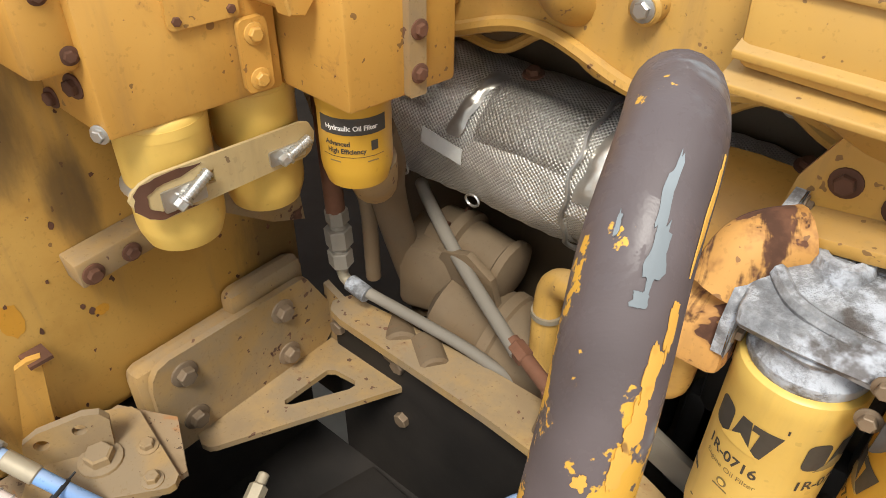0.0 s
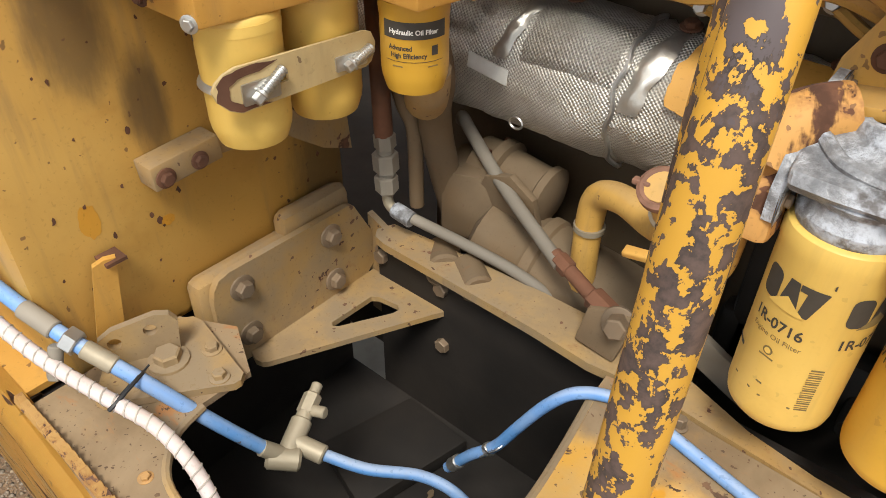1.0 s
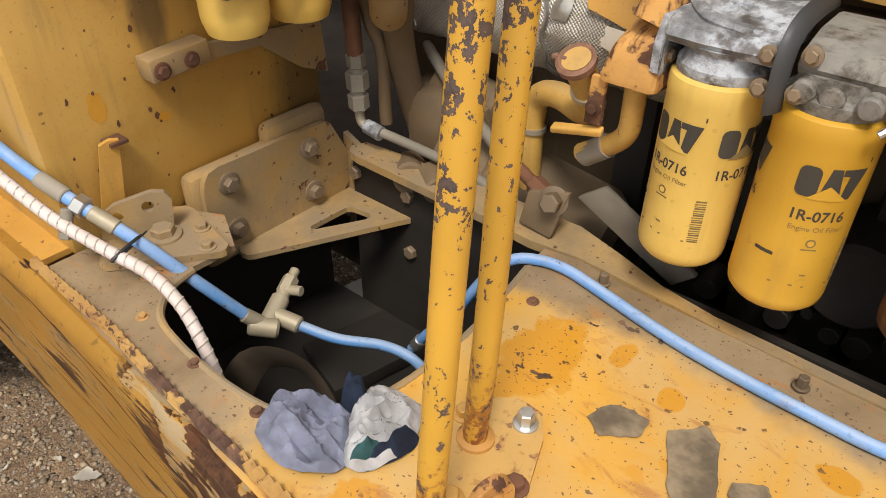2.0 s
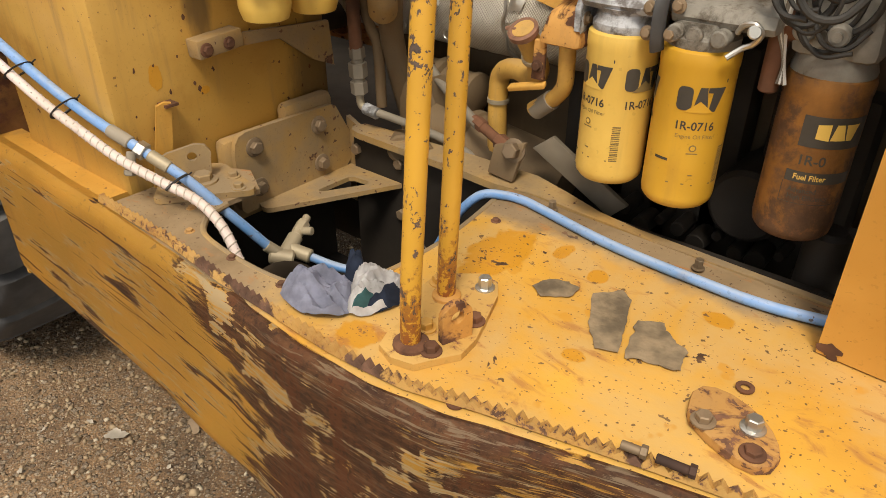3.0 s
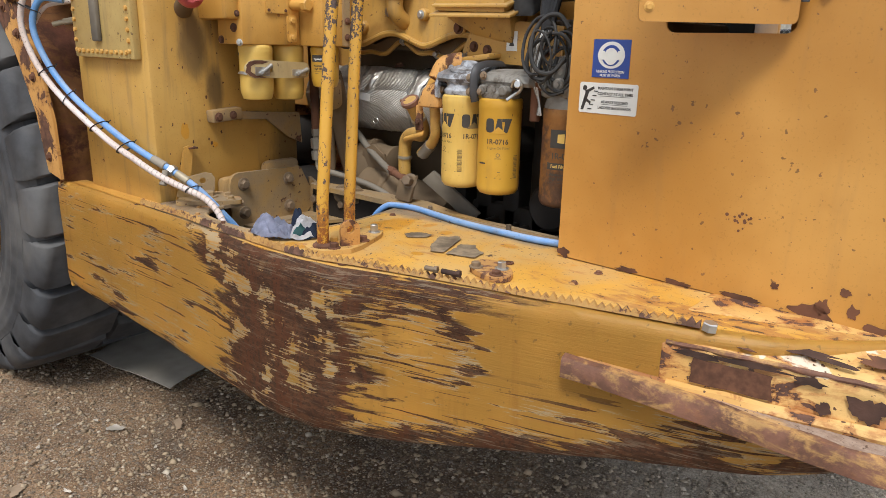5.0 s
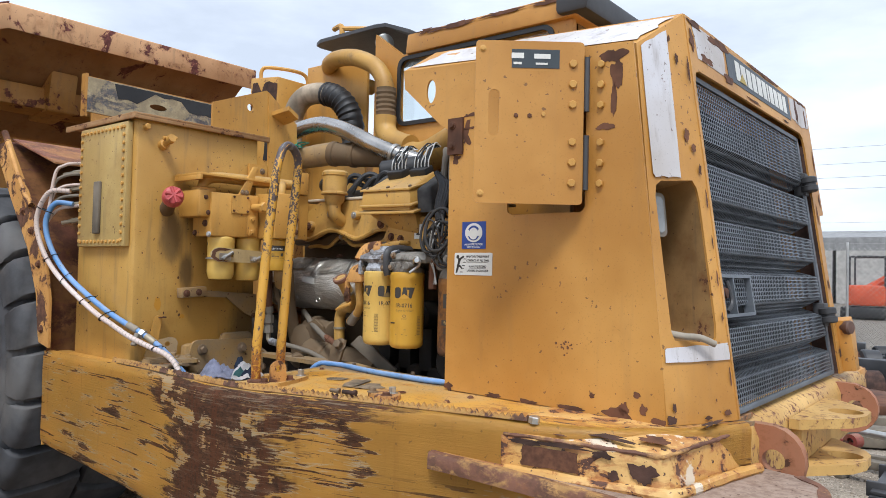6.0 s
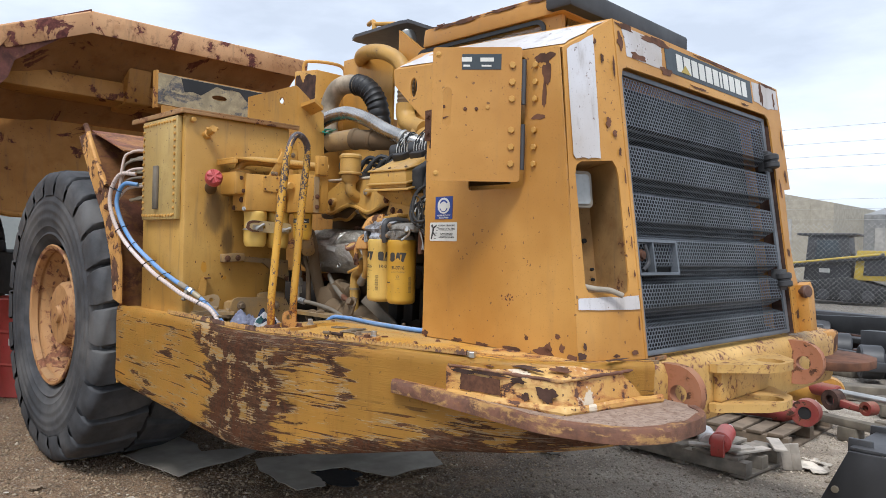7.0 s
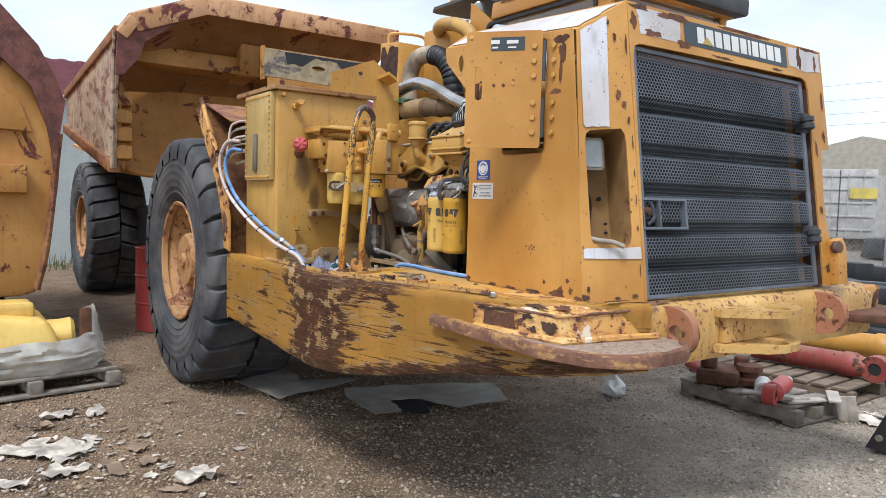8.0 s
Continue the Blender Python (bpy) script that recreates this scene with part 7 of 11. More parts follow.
hexa(bm, [V(-1.94, 1.355, 1.8), V(-1.66, 1.355, 1.8), V(-1.66, 1.75, 1.8), V(-1.94, 1.75, 1.8), V(-1.94, 1.355, 2.705), V(-1.66, 1.355, 2.675), V(-1.66, 1.75, 2.675), V(-1.94, 1.75, 2.705)], 0.008)
air = part("air_box", bm, M["yellow"], truck, "yellow air cleaner box with black and rust streaks")
patch_on("rust_streak", ragged([(0.01, 0.64), (0.27, 0.62), (0.27, 0.83), (0.16, 0.86), (0.12, 0.80), (0.07, 0.87), (0.02, 0.86)], 0.012, 2.0), M["rust_dark"], air, lambda u, v, w: V(-1.94 + u, 1.354 - w, 1.8 + v), 0.001, 0.001)
patch_on("rust_streak", ragged([(0.15, 0.36), (0.22, 0.34), (0.26, 0.50), (0.26, 0.62), (0.19, 0.62)], 0.012, 7.0), M["black"], air, lambda u, v, w: V(-1.94 + u, 1.354 - w, 1.8 + v), 0.0012, 0.001)
bm = B()
hexa(bm, [V(-3.0, 1.9, 1.2), V(-1.75, 1.9, 1.2), V(-1.75, 2.55, 1.2), V(-3.0, 2.55, 1.2), V(-3.0, 1.9, 2.45), V(-1.75, 1.9, 2.45), V(-1.75, 2.55, 2.45), V(-3.0, 2.55, 2.45)], 0.01)
part("rear_housing", bm, M["bed"], truck)
cab_bm = B()
win_at = lambda u, v, w: V(u, 1.56 - w, v)
plate(cab_bm, [(-0.98, 1.2), (0.33, 1.2), (0.33, 2.70), (-0.76, 2.70), (-0.98, 2.86)], [rounded2(-0.775, 2.30, 0.22, 2.672, 0.05, 4)], win_at, 0.03)
cab = part("cab_wall", cab_bm, M["hood"], truck, "yellow cab wall with a rounded window")
bm = B()
plate(bm, rounded2(-0.788, 2.287, 0.233, 2.684, 0.06, 4), [rounded2(-0.765, 2.310, 0.210, 2.662, 0.045, 4)], lambda u, v, w: V(u, 1.526 - w, v), 0.012)
part("window_seal", bm, M["black"], cab)
bm = B()
plate(bm, rounded2(-0.775, 2.30, 0.22, 2.672, 0.05, 4), [], lambda u, v, w: V(u, 1.545 - w, v), 0.006)
pane = part("window_pane", bm, M["glass"], cab)
pane.visible_shadow = False
bm = B()
box(bm, (-0.98, 2.62, 1.2), (0.33, 2.66, 2.30), 0.01)
box(bm, (-0.98, 2.60, 2.30), (-0.90, 2.66, 2.70), 0.01)
box(bm, (0.26, 2.60, 2.30), (0.33, 2.66, 2.70), 0.01)
part("cab_wall", bm, M["hood"], truck)
bm = B()
box(bm, (0.29, 1.59, 1.2), (0.33, 2.62, 2.30), 0.01)
box(bm, (-0.98, 1.59, 1.2), (-0.94, 2.62, 2.30), 0.01)
part("cab_end", bm, M["hood"], cab)
# added dark block behind the pane; its slope leaves a wedge of sky
bm = B()
hexa(bm, [V(-0.90, 2.30, 2.15), V(0.15, 2.05, 2.15), V(0.15, 2.58, 2.15), V(-0.90, 2.58, 2.15), V(-0.90, 2.30, 2.66), V(-0.35, 2.15, 2.62), V(-0.35, 2.58, 2.62), V(-0.90, 2.58, 2.66)], 0.03)
part("cab_interior", bm, M["dark_steel"], cab, "dark block added inside the cab to darken the window")
bm = B()
plate(bm, rect2(1.60, 2.30, 2.60, 2.685), [], lambda u, v, w: V(0.31 + w, u, v), 0.006)
pane = part("windscreen", bm, M["glass"], cab)
pane.visible_shadow = False
bm = B()
hexa(bm, [V(-0.72, 1.50, 2.688), V(0.36, 1.50, 2.690), V(0.36, 2.70, 2.690), V(-0.72, 2.70, 2.688), V(-0.72, 1.515, 2.808), V(0.36, 1.515, 2.812), V(0.36, 2.70, 2.812), V(-0.72, 2.70, 2.808)], 0.014)
roof = part("cab_roof", bm, M["hood"], truck, "yellow cab roof beam")
bm = B()
plate(bm, [(-1.70, 1.74), (-1.685, 1.685), (-1.60, 1.64), (-1.05, 1.588), (-0.967, 1.60), (-0.967, 2.3), (-1.60, 2.4)], [], lambda u, v, w: V(u, v, 2.925 + w - (u + 0.967) * 0.044), 0.022)
prism(bm, [V(-0.975, 1.595, 2.928), V(-0.70, 1.512, 2.813), V(-0.70, 2.3, 2.813), V(-0.975, 2.3, 2.928)], (0, 0, 0.020))
part("canopy_plate", bm, M["dark_steel"], roof, "dark overhanging roof plate")
for k, (u, v, ru, rv) in enumerate(((-0.42, 2.792, 0.20, 0.020), (-0.10, 2.796, 0.12, 0.012), (-0.58, 2.80, 0.06, 0.012), (0.20, 2.79, 0.10, 0.016))):
    patch_on("rust_patch", blotch(u, v, ru, rv, 30 + k * 2.7, 28, 0.9), M["rust"], roof, lambda a, b, w: V(a, 1.512 - w - (2.81 - b) * 0.125, b), 0.003, 0.0006)
bm = B()
prism(bm, [V(0.27, 1.47, 2.70), V(0.43, 1.47, 2.70), V(0.43, 2.74, 2.70), V(0.27, 2.74, 2.70)], (0.0, 0, 0.120), 0.02)
part("roof_visor", bm, M["dark_steel"], roof, "dark visor over the windscreen")
bm = B()
lathe(bm, (-1.01, 1.635, 2.838), (0.75, -0.66, -0.1), [(-0.09, 0.03), (-0.02, 0.05), (0.02, 0.058), (0.03, 0.055)], 20)
lathe(bm, (-1.01, 1.635, 2.838), (0.75, -0.66, -0.1), [(0.0305, 0.054), (0.036, 0.045), (0.038, 0.01)], 20)
part("work_lamp", bm, M["lens"], roof, "round work lamp under the roof plate")
bm = B()
tube(bm, [V(-1.50, 1.74, 2.95), V(-1.50, 1.74, 3.05), V(-1.54, 1.76, 3.085), V(-1.64, 1.80, 3.095)], 0.018, 8)
tube(bm, [V(-1.50, 1.74, 3.055), V(-1.30, 1.80, 3.03), V(-1.1, 1.85, 2.98), V(-1.02, 1.88, 2.945)], 0.016, 8)
part("roof_grab_rail", bm, M["yellow"], roof)
bm = B()
tube(bm, [V(-1.92, 1.42, 2.70), V(-1.915, 1.42, 2.765), V(-1.89, 1.45, 2.79), V(-1.80, 1.58, 2.785), V(-1.76, 1.66, 2.76), V(-1.75, 1.68, 2.68)], 0.0125, 8)
part("grab_rail", bm, M["yellow"], truck)
bm = B()
tube(bm, [V(-1.46, 2.00, 2.71), V(-1.50, 1.80, 2.735), V(-1.49, 1.66, 2.748), V(-1.40, 1.55, 2.752), V(-1.24, 1.48, 2.748), V(-1.06, 1.46, 2.715), V(-0.91, 1.46, 2.640), V(-0.838, 1.46, 2.55), V(-0.820, 1.46, 2.46)], 0.050, 18)
sn = part("snorkel_pipe", bm, M["engine"], truck, "yellow intake pipe bending down behind the engine")
bm = B()
prof = [(0.0, 0.07)] + [(0.02 + 0.02 * k, 0.066 + 0.006 * (k % 2)) for k in range(11)] + [(0.25, 0.07)]
lathe(bm, (-0.818, 1.46, 2.50), (0, 0, -1), [(d * 0.68, r * 0.80) for d, r in prof], 20)
part("bellows", bm, M["grimy"], sn)
bm = B()
tube(bm, [V(-0.818, 1.46, 2.34), V(-0.815, 1.458, 2.27), V(-0.77, 1.45, 2.21), V(-0.68, 1.43, 2.17), V(-0.58, 1.41, 2.14)], 0.062, 16)
part("intake_elbow", bm, M["engine"], sn)
bm = B()
box(bm, (-1.65, 1.585, 1.3), (-1.10, 1.61, 2.78), 0.006)
part("fire_wall", bm, M["yellow"], truck)

M["cap_rust"] = plain("rust_pink_cap", (0.27, 0.135, 0.085), 0.75, 0.0, 50.0, 0.4, 0.3, 20.0)

# ---- hydraulic filter manifold ----
manifold = thing("hydraulic_manifold", "yellow hydraulic filter manifold bolted to the tank side", "manifold", (-0.78, 0.45, 1.60))
bm = B()
hexa(bm, [V(-0.87, 0.297, 1.600), V(-0.722, 0.293, 1.600), V(-0.690, 0.515, 1.600), V(-0.87, 0.515, 1.600), V(-0.87, 0.297, 1.79), V(-0.722, 0.293, 1.79), V(-0.690, 0.515, 1.79), V(-0.87, 0.515, 1.79)], 0.006)
part("block", bm, M["yellow"], manifold)
bm = B()
hexa(bm, [V(-0.80, 0.525, 1.598), V(-0.572, 0.515, 1.598), V(-0.545, 0.680, 1.598), V(-0.80, 0.680, 1.598), V(-0.80, 0.525, 1.80), V(-0.572, 0.515, 1.80), V(-0.545, 0.680, 1.80), V(-0.80, 0.680, 1.80)], 0.006)
part("block", bm, M["yellow"], manifold)
fl = flat_on((-0.721, 0.293, 1.6), V(0.032, 0.222, 0), (0, 0, 1))
bm = B()
plate(bm, rounded2(0.09, 0.105, 0.175, 0.185, 0.006), [], lambda u, v, w: fl(u, v, w), 0.006)
cover = part("cover_plate", bm, M["yellow"], manifold)
for u, v in ((0.10, 0.115), (0.165, 0.115), (0.10, 0.176), (0.165, 0.176)):
    bolt(manifold, fl(u, v, 0.006), (1, -0.14, 0), 0.0055, M["rust"], False)
bm = B()
plate(bm, rounded2(0.168, 0.01, 0.205, 0.10, 0.008), [], lambda u, v, w: fl(u, v, w), 0.010)
part("ear_plate", bm, M["yellow"], manifold)
for v in (0.026, 0.082):
    bolt(manifold, fl(0.187, v, 0.010), (1, -0.14, 0), 0.009, M["bolt_yellow"])
bm = B()
box(bm, (-0.90, 0.24, 1.68), (-0.735, 0.300, 1.80), 0.012)
part("pump_cover", bm, M["yellow"], manifold)
for at in ((-0.735, 0.272, 1.765), (-0.735, 0.285, 1.70)):
    bolt(manifold, at, (1, -0.2, 0), 0.007, M["rust"])
bolt(manifold, (-0.765, 0.292, 1.655), (0.2, -1, 0), 0.010, M["rust"])
bolt(manifold, (-0.845, 0.295, 1.615), (0.2, -1, 0), 0.009, M["rust"])
bolt(manifold, (-0.735, 0.291, 1.607), (0.5, -1, 0), 0.008, M["zinc"])
fr = flat_on((-0.572, 0.515, 1.6), V(0.027, 0.165, 0), (0, 0, 1))
bm = B()
plate(bm, rounded2(0.082, 0.0, 0.108, 0.19, 0.003), [], lambda u, v, w: fr(u, v, w), 0.012)
part("strap", bm, M["dusty"], manifold)
for v in (0.03, 0.085):
    bolt(manifold, fr(0.097, v, 0.012), (1, -0.16, 0), 0.0085, M["rust"])
bm = B()
cyl(bm, (-0.70, 0.49, 1.735), (-0.62, 0.49, 1.735), 0.017, seg=16, bev=0.003)
cyl(bm, (-0.635, 0.49, 1.735), (-0.61, 0.49, 1.735), 0.022, seg=6, bev=0.003)
part("fitting", bm, M["yellow"], manifold)
# pipes over the block
bm = B()
tube(bm, [V(-0.80, 0.30, 1.76), V(-0.80, 0.30, 1.83), V(-0.79, 0.34, 1.86), V(-0.77, 0.45, 1.865), V(-0.74, 0.62, 1.865), V(-0.70, 0.78, 1.86)], 0.024, 12)
part("cross_pipe", bm, M["engine"], manifold)
bm = B()
box(bm, (-0.84, 0.262, 1.745), (-0.765, 0.345, 1.815), 0.010)
part("pipe_flange", bm, M["yellow"], manifold)
for y in (0.285, 0.325):
    bolt(manifold, (-0.765, y, 1.775), (1, 0, 0), 0.008, M["bolt"])
bm = B()
box(bm, (-0.90, 0.22, 1.855), (-0.70, 0.70, 1.866), 0.002)
box(bm, (-0.90, 0.22, 1.835), (-0.70, 0.232, 1.856), 0.002)
part("shelf_plate", bm, M["yellow"], manifold)
bm = B()
hexa(bm, [V(-0.715, 0.415, 1.785), V(-0.703, 0.415, 1.785), V(-0.703, 0.47, 1.785), V(-0.715, 0.47, 1.785), V(-0.715, 0.49, 1.92), V(-0.703, 0.49, 1.92), V(-0.703, 0.515, 1.92), V(-0.715, 0.515, 1.92)], 0.003)
part("slant_bracket", bm, M["yellow"], manifold)
for y, z in ((0.435, 1.80), (0.455, 1.80)):
    bolt(manifold, (-0.703, y, z), (1, 0, 0), 0.008, M["bolt"])
bm = B()
plate(bm, rect2(0.60, 1.88, 0.70, 1.965), [], lambda u, v, w: V(-0.90 + w, u, v), 0.014)
part("tank_lug", bm, M["yellow"], manifold)
for y in (0.63, 0.675):
    bolt(manifold, (-0.886, y, 1.935), (1, 0, 0), 0.010, M["bolt"])
bm = B()
tube(bm, [V(-0.68, 0.565, 1.73), V(-0.62, 0.56, 1.74), V(-0.59, 0.56, 1.78), V(-0.60, 0.57, 1.83), V(-0.66, 0.62, 1.85)], 0.018, 12)
part("small_elbow", bm, M["engine"], manifold)
bm = B()
box(bm, (-0.56, 0.60, 1.80), (-0.53, 0.665, 1.90), 0.004)
part("post_plate", bm, M["yellow"], manifold)


# ---- filters ----
def canister(name, label, cx, cy, z0, z1, r, material, group="", dome=0.012):
    ob = thing(name, label, "oil filter" if "oil" in name else "fuel filter", (cx, cy, z0), group)
    bm = B()
    prof = [(0.0, r * 0.72), (0.003, r * 0.86), (dome, r * 0.97), (dome + 0.012, r), (z1 - z0 - 0.034, r), (z1 - z0 - 0.030, r * 1.015), (z1 - z0 - 0.012, r * 1.02), (z1 - z0 - 0.004, r * 0.995), (z1 - z0, r * 0.92), (z1 - z0 + 0.001, r * 0.5)]
    lathe(bm, (cx, cy, z0), (0, 0, 1), prof, 48)
    part("can", bm, material, ob)
    return ob


def filter_print(ob, cx, cy, r, facing, z0, part_no, size=1.0, small=None):
    on = round_on((cx, cy), r, facing, z0)
    # the maker's mark as plain blocks and a pale wedge
    for outline in (rounded2(-0.041, -0.020, -0.015, 0.022, 0.009, 3), [(-0.013, -0.020), (0.013, -0.020), (0.007, 0.022), (-0.005, 0.022)], [(0.014, -0.020), (0.026, -0.020), (0.040, 0.022), (0.009, 0.022), (0.009, 0.013), (0.018, 0.013)]):
        patch_on("maker_mark", [(u * size, v * size) for u, v in outline], M["ink"], ob, on, 0.0006, 0.0003, cuts=4)
    patch_on("maker_wedge", [(-0.026 * size, -0.0225 * size), (0.024 * size, -0.0225 * size), (-0.001 * size, -0.002 * size)], ob_mat(ob), ob, on, 0.0011, 0.0003, cuts=4)
    lettering("part_number", part_no, 0.0215 * size, M["ink"], ob, lambda u, v, w: on(u - 0.004, v - 0.048 * size, w), "CENTER", 0.0006, 0.95, 0.0004)
    return on


def ob_mat(ob):
    return ob.children[0].data.materials[0]


F1, F2, F3, FR = (-0.034, 0.631), (0.115, 0.627), (0.316, 0.680), 0.0665
f1 = canister("oil_filter", "pale yellow oil filter can printed in black", *F1, 1.170, 1.464, FR, M["filter"], "engine oil filters")
f2 = canister("oil_filter", "deep yellow oil filter can printed in black", *F2, 1.168, 1.463, FR, M["filter_b"], "engine oil filters")
f3 = canister("fuel_filter", "fuel filter can stained brown with oil and dust", *F3, 1.150, 1.445, FR * 1.02, M["filter_dirty"])


def dress(ob, c, facing, z):
    on = filter_print(ob, *c, FR, facing, z, "1R-0716")
    lettering("small_print", "Engine Oil Filter", 0.0105, M["ink_faint"], ob, lambda u, v, w: on(u, v - 0.067, w), "CENTER", 0.0006)
    patch_on("symbol", circle2(0.0, -0.088, 0.0065, 14), M["ink_faint"], ob, on, 0.0006, 0.0003)
    patch_on("symbol", circle2(0.0, -0.088, 0.0042, 14), ob_mat(ob), ob, on, 0.0010, 0.0003)
    patch_on("symbol", rect2(-0.010, -0.0995, 0.010, -0.0975), M["ink_faint"], ob, on, 0.0006, 0.0003)
    for k in range(19):
        v = -0.160 + k * 0.0038
        patch_on("barcode_bar", rect2(0.060 - 0.0075 - (k % 3) * 0.0006, v, 0.060 + 0.0075, v + (0.0014 if k % 3 else 0.0024)), M["ink_faint"], ob, on, 0.0006, 0.0003)
    for u, v, w in ((-0.02, -0.158, 0.016), (0.028, -0.160, 0.02), (0.004, -0.140, 0.004)):
        patch_on("print_bar", rect2(u - w, v - 0.0012, u + w, v + 0.0012), M["ink_faint"], ob, on, 0.0006, 0.0003)
    patch_on("print_bar", rect2(0.040, 0.030, 0.042, 0.036), M["ink"], ob, on, 0.0006, 0.0003)
    patch_on("print_bar", rect2(-0.066, -0.118, -0.040, -0.113), M["ink"], ob, on, 0.0006, 0.0003, cuts=3)
    # the same mark again round the side
    return on


FACE1, FACE2 = -110.0, -57.0
dress(f1, F1, FACE1, 1.385)
filter_print(f1, *F1, FR, -19.0, 1.385, "1R-0716")
dress(f2, F2, FACE2, 1.383)
filter_print(f2, *F2, FR, -168.0, 1.383, "1R-0716")
R3 = FR * 1.02
on3 = round_on(F3, R3, -50.0, 1.36)
patch_on("label_band", rect2(-0.055, -0.028, 0.055, 0.025), M["ink"], f3, on3, 0.0006, 0.0003, "black label band", 10)
for outline in ([(-0.032, -0.012), (-0.012, -0.014), (-0.012, 0.014), (-0.032, 0.012)], [(-0.010, -0.013), (0.014, -0.013), (0.008, 0.014), (-0.004, 0.014)], [(0.016, -0.013), (0.026, -0.013), (0.036, 0.014), (0.012, 0.014)]):
    patch_on("maker_mark", outline, M["filter"], f3, on3, 0.0011, 0.0003, cuts=3)
lettering("part_number", "1R-0", 0.0245, M["ink"], f3, lambda u, v, w: on3(u - 0.028, v - 0.052, w), "CENTER", 0.0006, 0.95, 0.0004)
patch_on("label_band", rect2(-0.062, -0.092, 0.05, -0.072), M["ink"], f3, on3, 0.0006, 0.0003, "", 10)
lettering("small_print", "Fuel Filter", 0.0140, M["filter"], f3, lambda u, v, w: on3(u - 0.024, v - 0.082, w), "CENTER", 0.0011, 0.9, 0.0002)
lettering("small_print", "Advanced", 0.0125, M["ink"], f3, lambda u, v, w: on3(u - 0.030, v - 0.106, w), "CENTER", 0.0006, 0.9, 0.0002)
lettering("small_print", "High Efficiency", 0.0125, M["ink"], f3, lambda u, v, w: on3(u - 0.018, v - 0.119, w), "CENTER", 0.0006, 0.9, 0.0002)
for rc in (rect2(-0.064, -0.131, 0.05, -0.1302), rect2(-0.064, -0.131, -0.0632, -0.094)):
    patch_on("label_rule", rc, M["ink"], f3, on3, 0.0006, 0.0003, cuts=6)

# hydraulic filters hanging from the manifold
H = ((-0.768, 0.377), (-0.762, 0.511), (-0.643, 0.587))
hyd = []
for k, ((x, y), r, top) in enumerate(zip(H, (0.058, 0.058, 0.050), (1.602, 1.602, 1.600))):
    hyd.append(canister("hydraulic_oil_filter", "yellow hydraulic oil filter can hanging under the manifold", x, y, (1.412, 1.408, 1.455)[k], top, r, M["filter" if k < 2 else "filter_b"], "hydraulic oil filters", 0.022))
for k, (x, y) in enumerate(H):
    bm = B()
    lathe(bm, (x, y, 1.575), (0, 0, 1), [(0, 0.045), (0.002, (0.0595, 0.0595, 0.0515)[k]), (0.016, (0.0595, 0.0595, 0.0515)[k]), (0.018, 0.045)], 40)
    part("rolled_seam", bm, M["filter" if k < 2 else "filter_b"], hyd[k])
onh = round_on(H[2], 0.050, -52.0, 1.580)
patch_on("label_band", rect2(-0.045, -0.036, 0.052, -0.012), M["ink"], hyd[2], onh, 0.0006, 0.0003, "black label band", 8)
lettering("small_print", "Hydraulic Oil Filter", 0.0097, M["paper"], hyd[2], lambda u, v, w: onh(u + 0.002, v - 0.026, w), "CENTER", 0.0011, 0.95, 0.0003)
lettering("small_print", "Advanced", 0.0101, M["ink"], hyd[2], lambda u, v, w: onh(u - 0.018, v - 0.049, w), "CENTER", 0.0006, 0.9, 0.0003)
lettering("small_print", "High Efficiency", 0.0101, M["ink"], hyd[2], lambda u, v, w: onh(u - 0.006, v - 0.060, w), "CENTER", 0.0006, 0.9, 0.0003)
for rc in (rect2(-0.042, -0.069, 0.048, -0.0684), rect2(0.028, -0.060, 0.038, -0.046)):
    patch_on("label_rule", rc, M["ink"], hyd[2], onh, 0.0006, 0.0003, cuts=6)
for u in (-0.03, 0.022):
    patch_on("print_bar", rect2(u, -0.077, u + 0.016, -0.0752), M["ink_faint"], hyd[2], onh, 0.0006, 0.0003)
oni = round_on(H[0], 0.058, -120.0, 1.575)
patch_on("label_band", rect2(-0.05, -0.012, 0.012, 0.012), M["ink"], hyd[0], oni, 0.0006, 0.0003, "", 8)
# strap plate across two of them, with worm clamps
strap = thing("filter_strap", "pale strap plate with a rusty end holding two filters", "strap", (-0.70, 0.42, 1.505))
sf = flat_on((-0.709, 0.292, 1.522), V(0.012, 0.26, -0.012), (0, 0, 1))
bm = B()
ol = [(0.030, -0.031), (0.244, -0.024), (0.255, -0.018), (0.262, -0.004), (0.264, 0.010), (0.256, 0.026), (0.244, 0.030), (0.030, 0.031), (0.014, 0.024), (0.004, 0.012), (0.0, 0.0), (0.004, -0.014), (0.014, -0.025)]
plate(bm, ol, [rect2(0.094, -0.007, 0.106, 0.011)], lambda u, v, w: sf(u, v, w - 0.014 * ((u - 0.03) / 0.03) ** 2 if u < 0.03 else w), 0.005)
part("plate", bm, M["strap"], strap)
patch_on("rust_edge", ragged([(0.003, -0.012), (0.014, -0.0235), (0.030, -0.029), (0.075, -0.028), (0.055, -0.022), (0.030, -0.019), (0.018, -0.010), (0.016, 0.008), (0.030, 0.016), (0.062, 0.019), (0.092, 0.026), (0.060, 0.0295), (0.030, 0.029), (0.014, 0.0225), (0.004, 0.010)], 0.002, 5.0, 3), M["rust"], strap, lambda u, v, w: sf(u, v, w + 0.005 - (0.014 * ((u - 0.03) / 0.03) ** 2 if u < 0.03 else 0)), 0.0006, 0.0006)
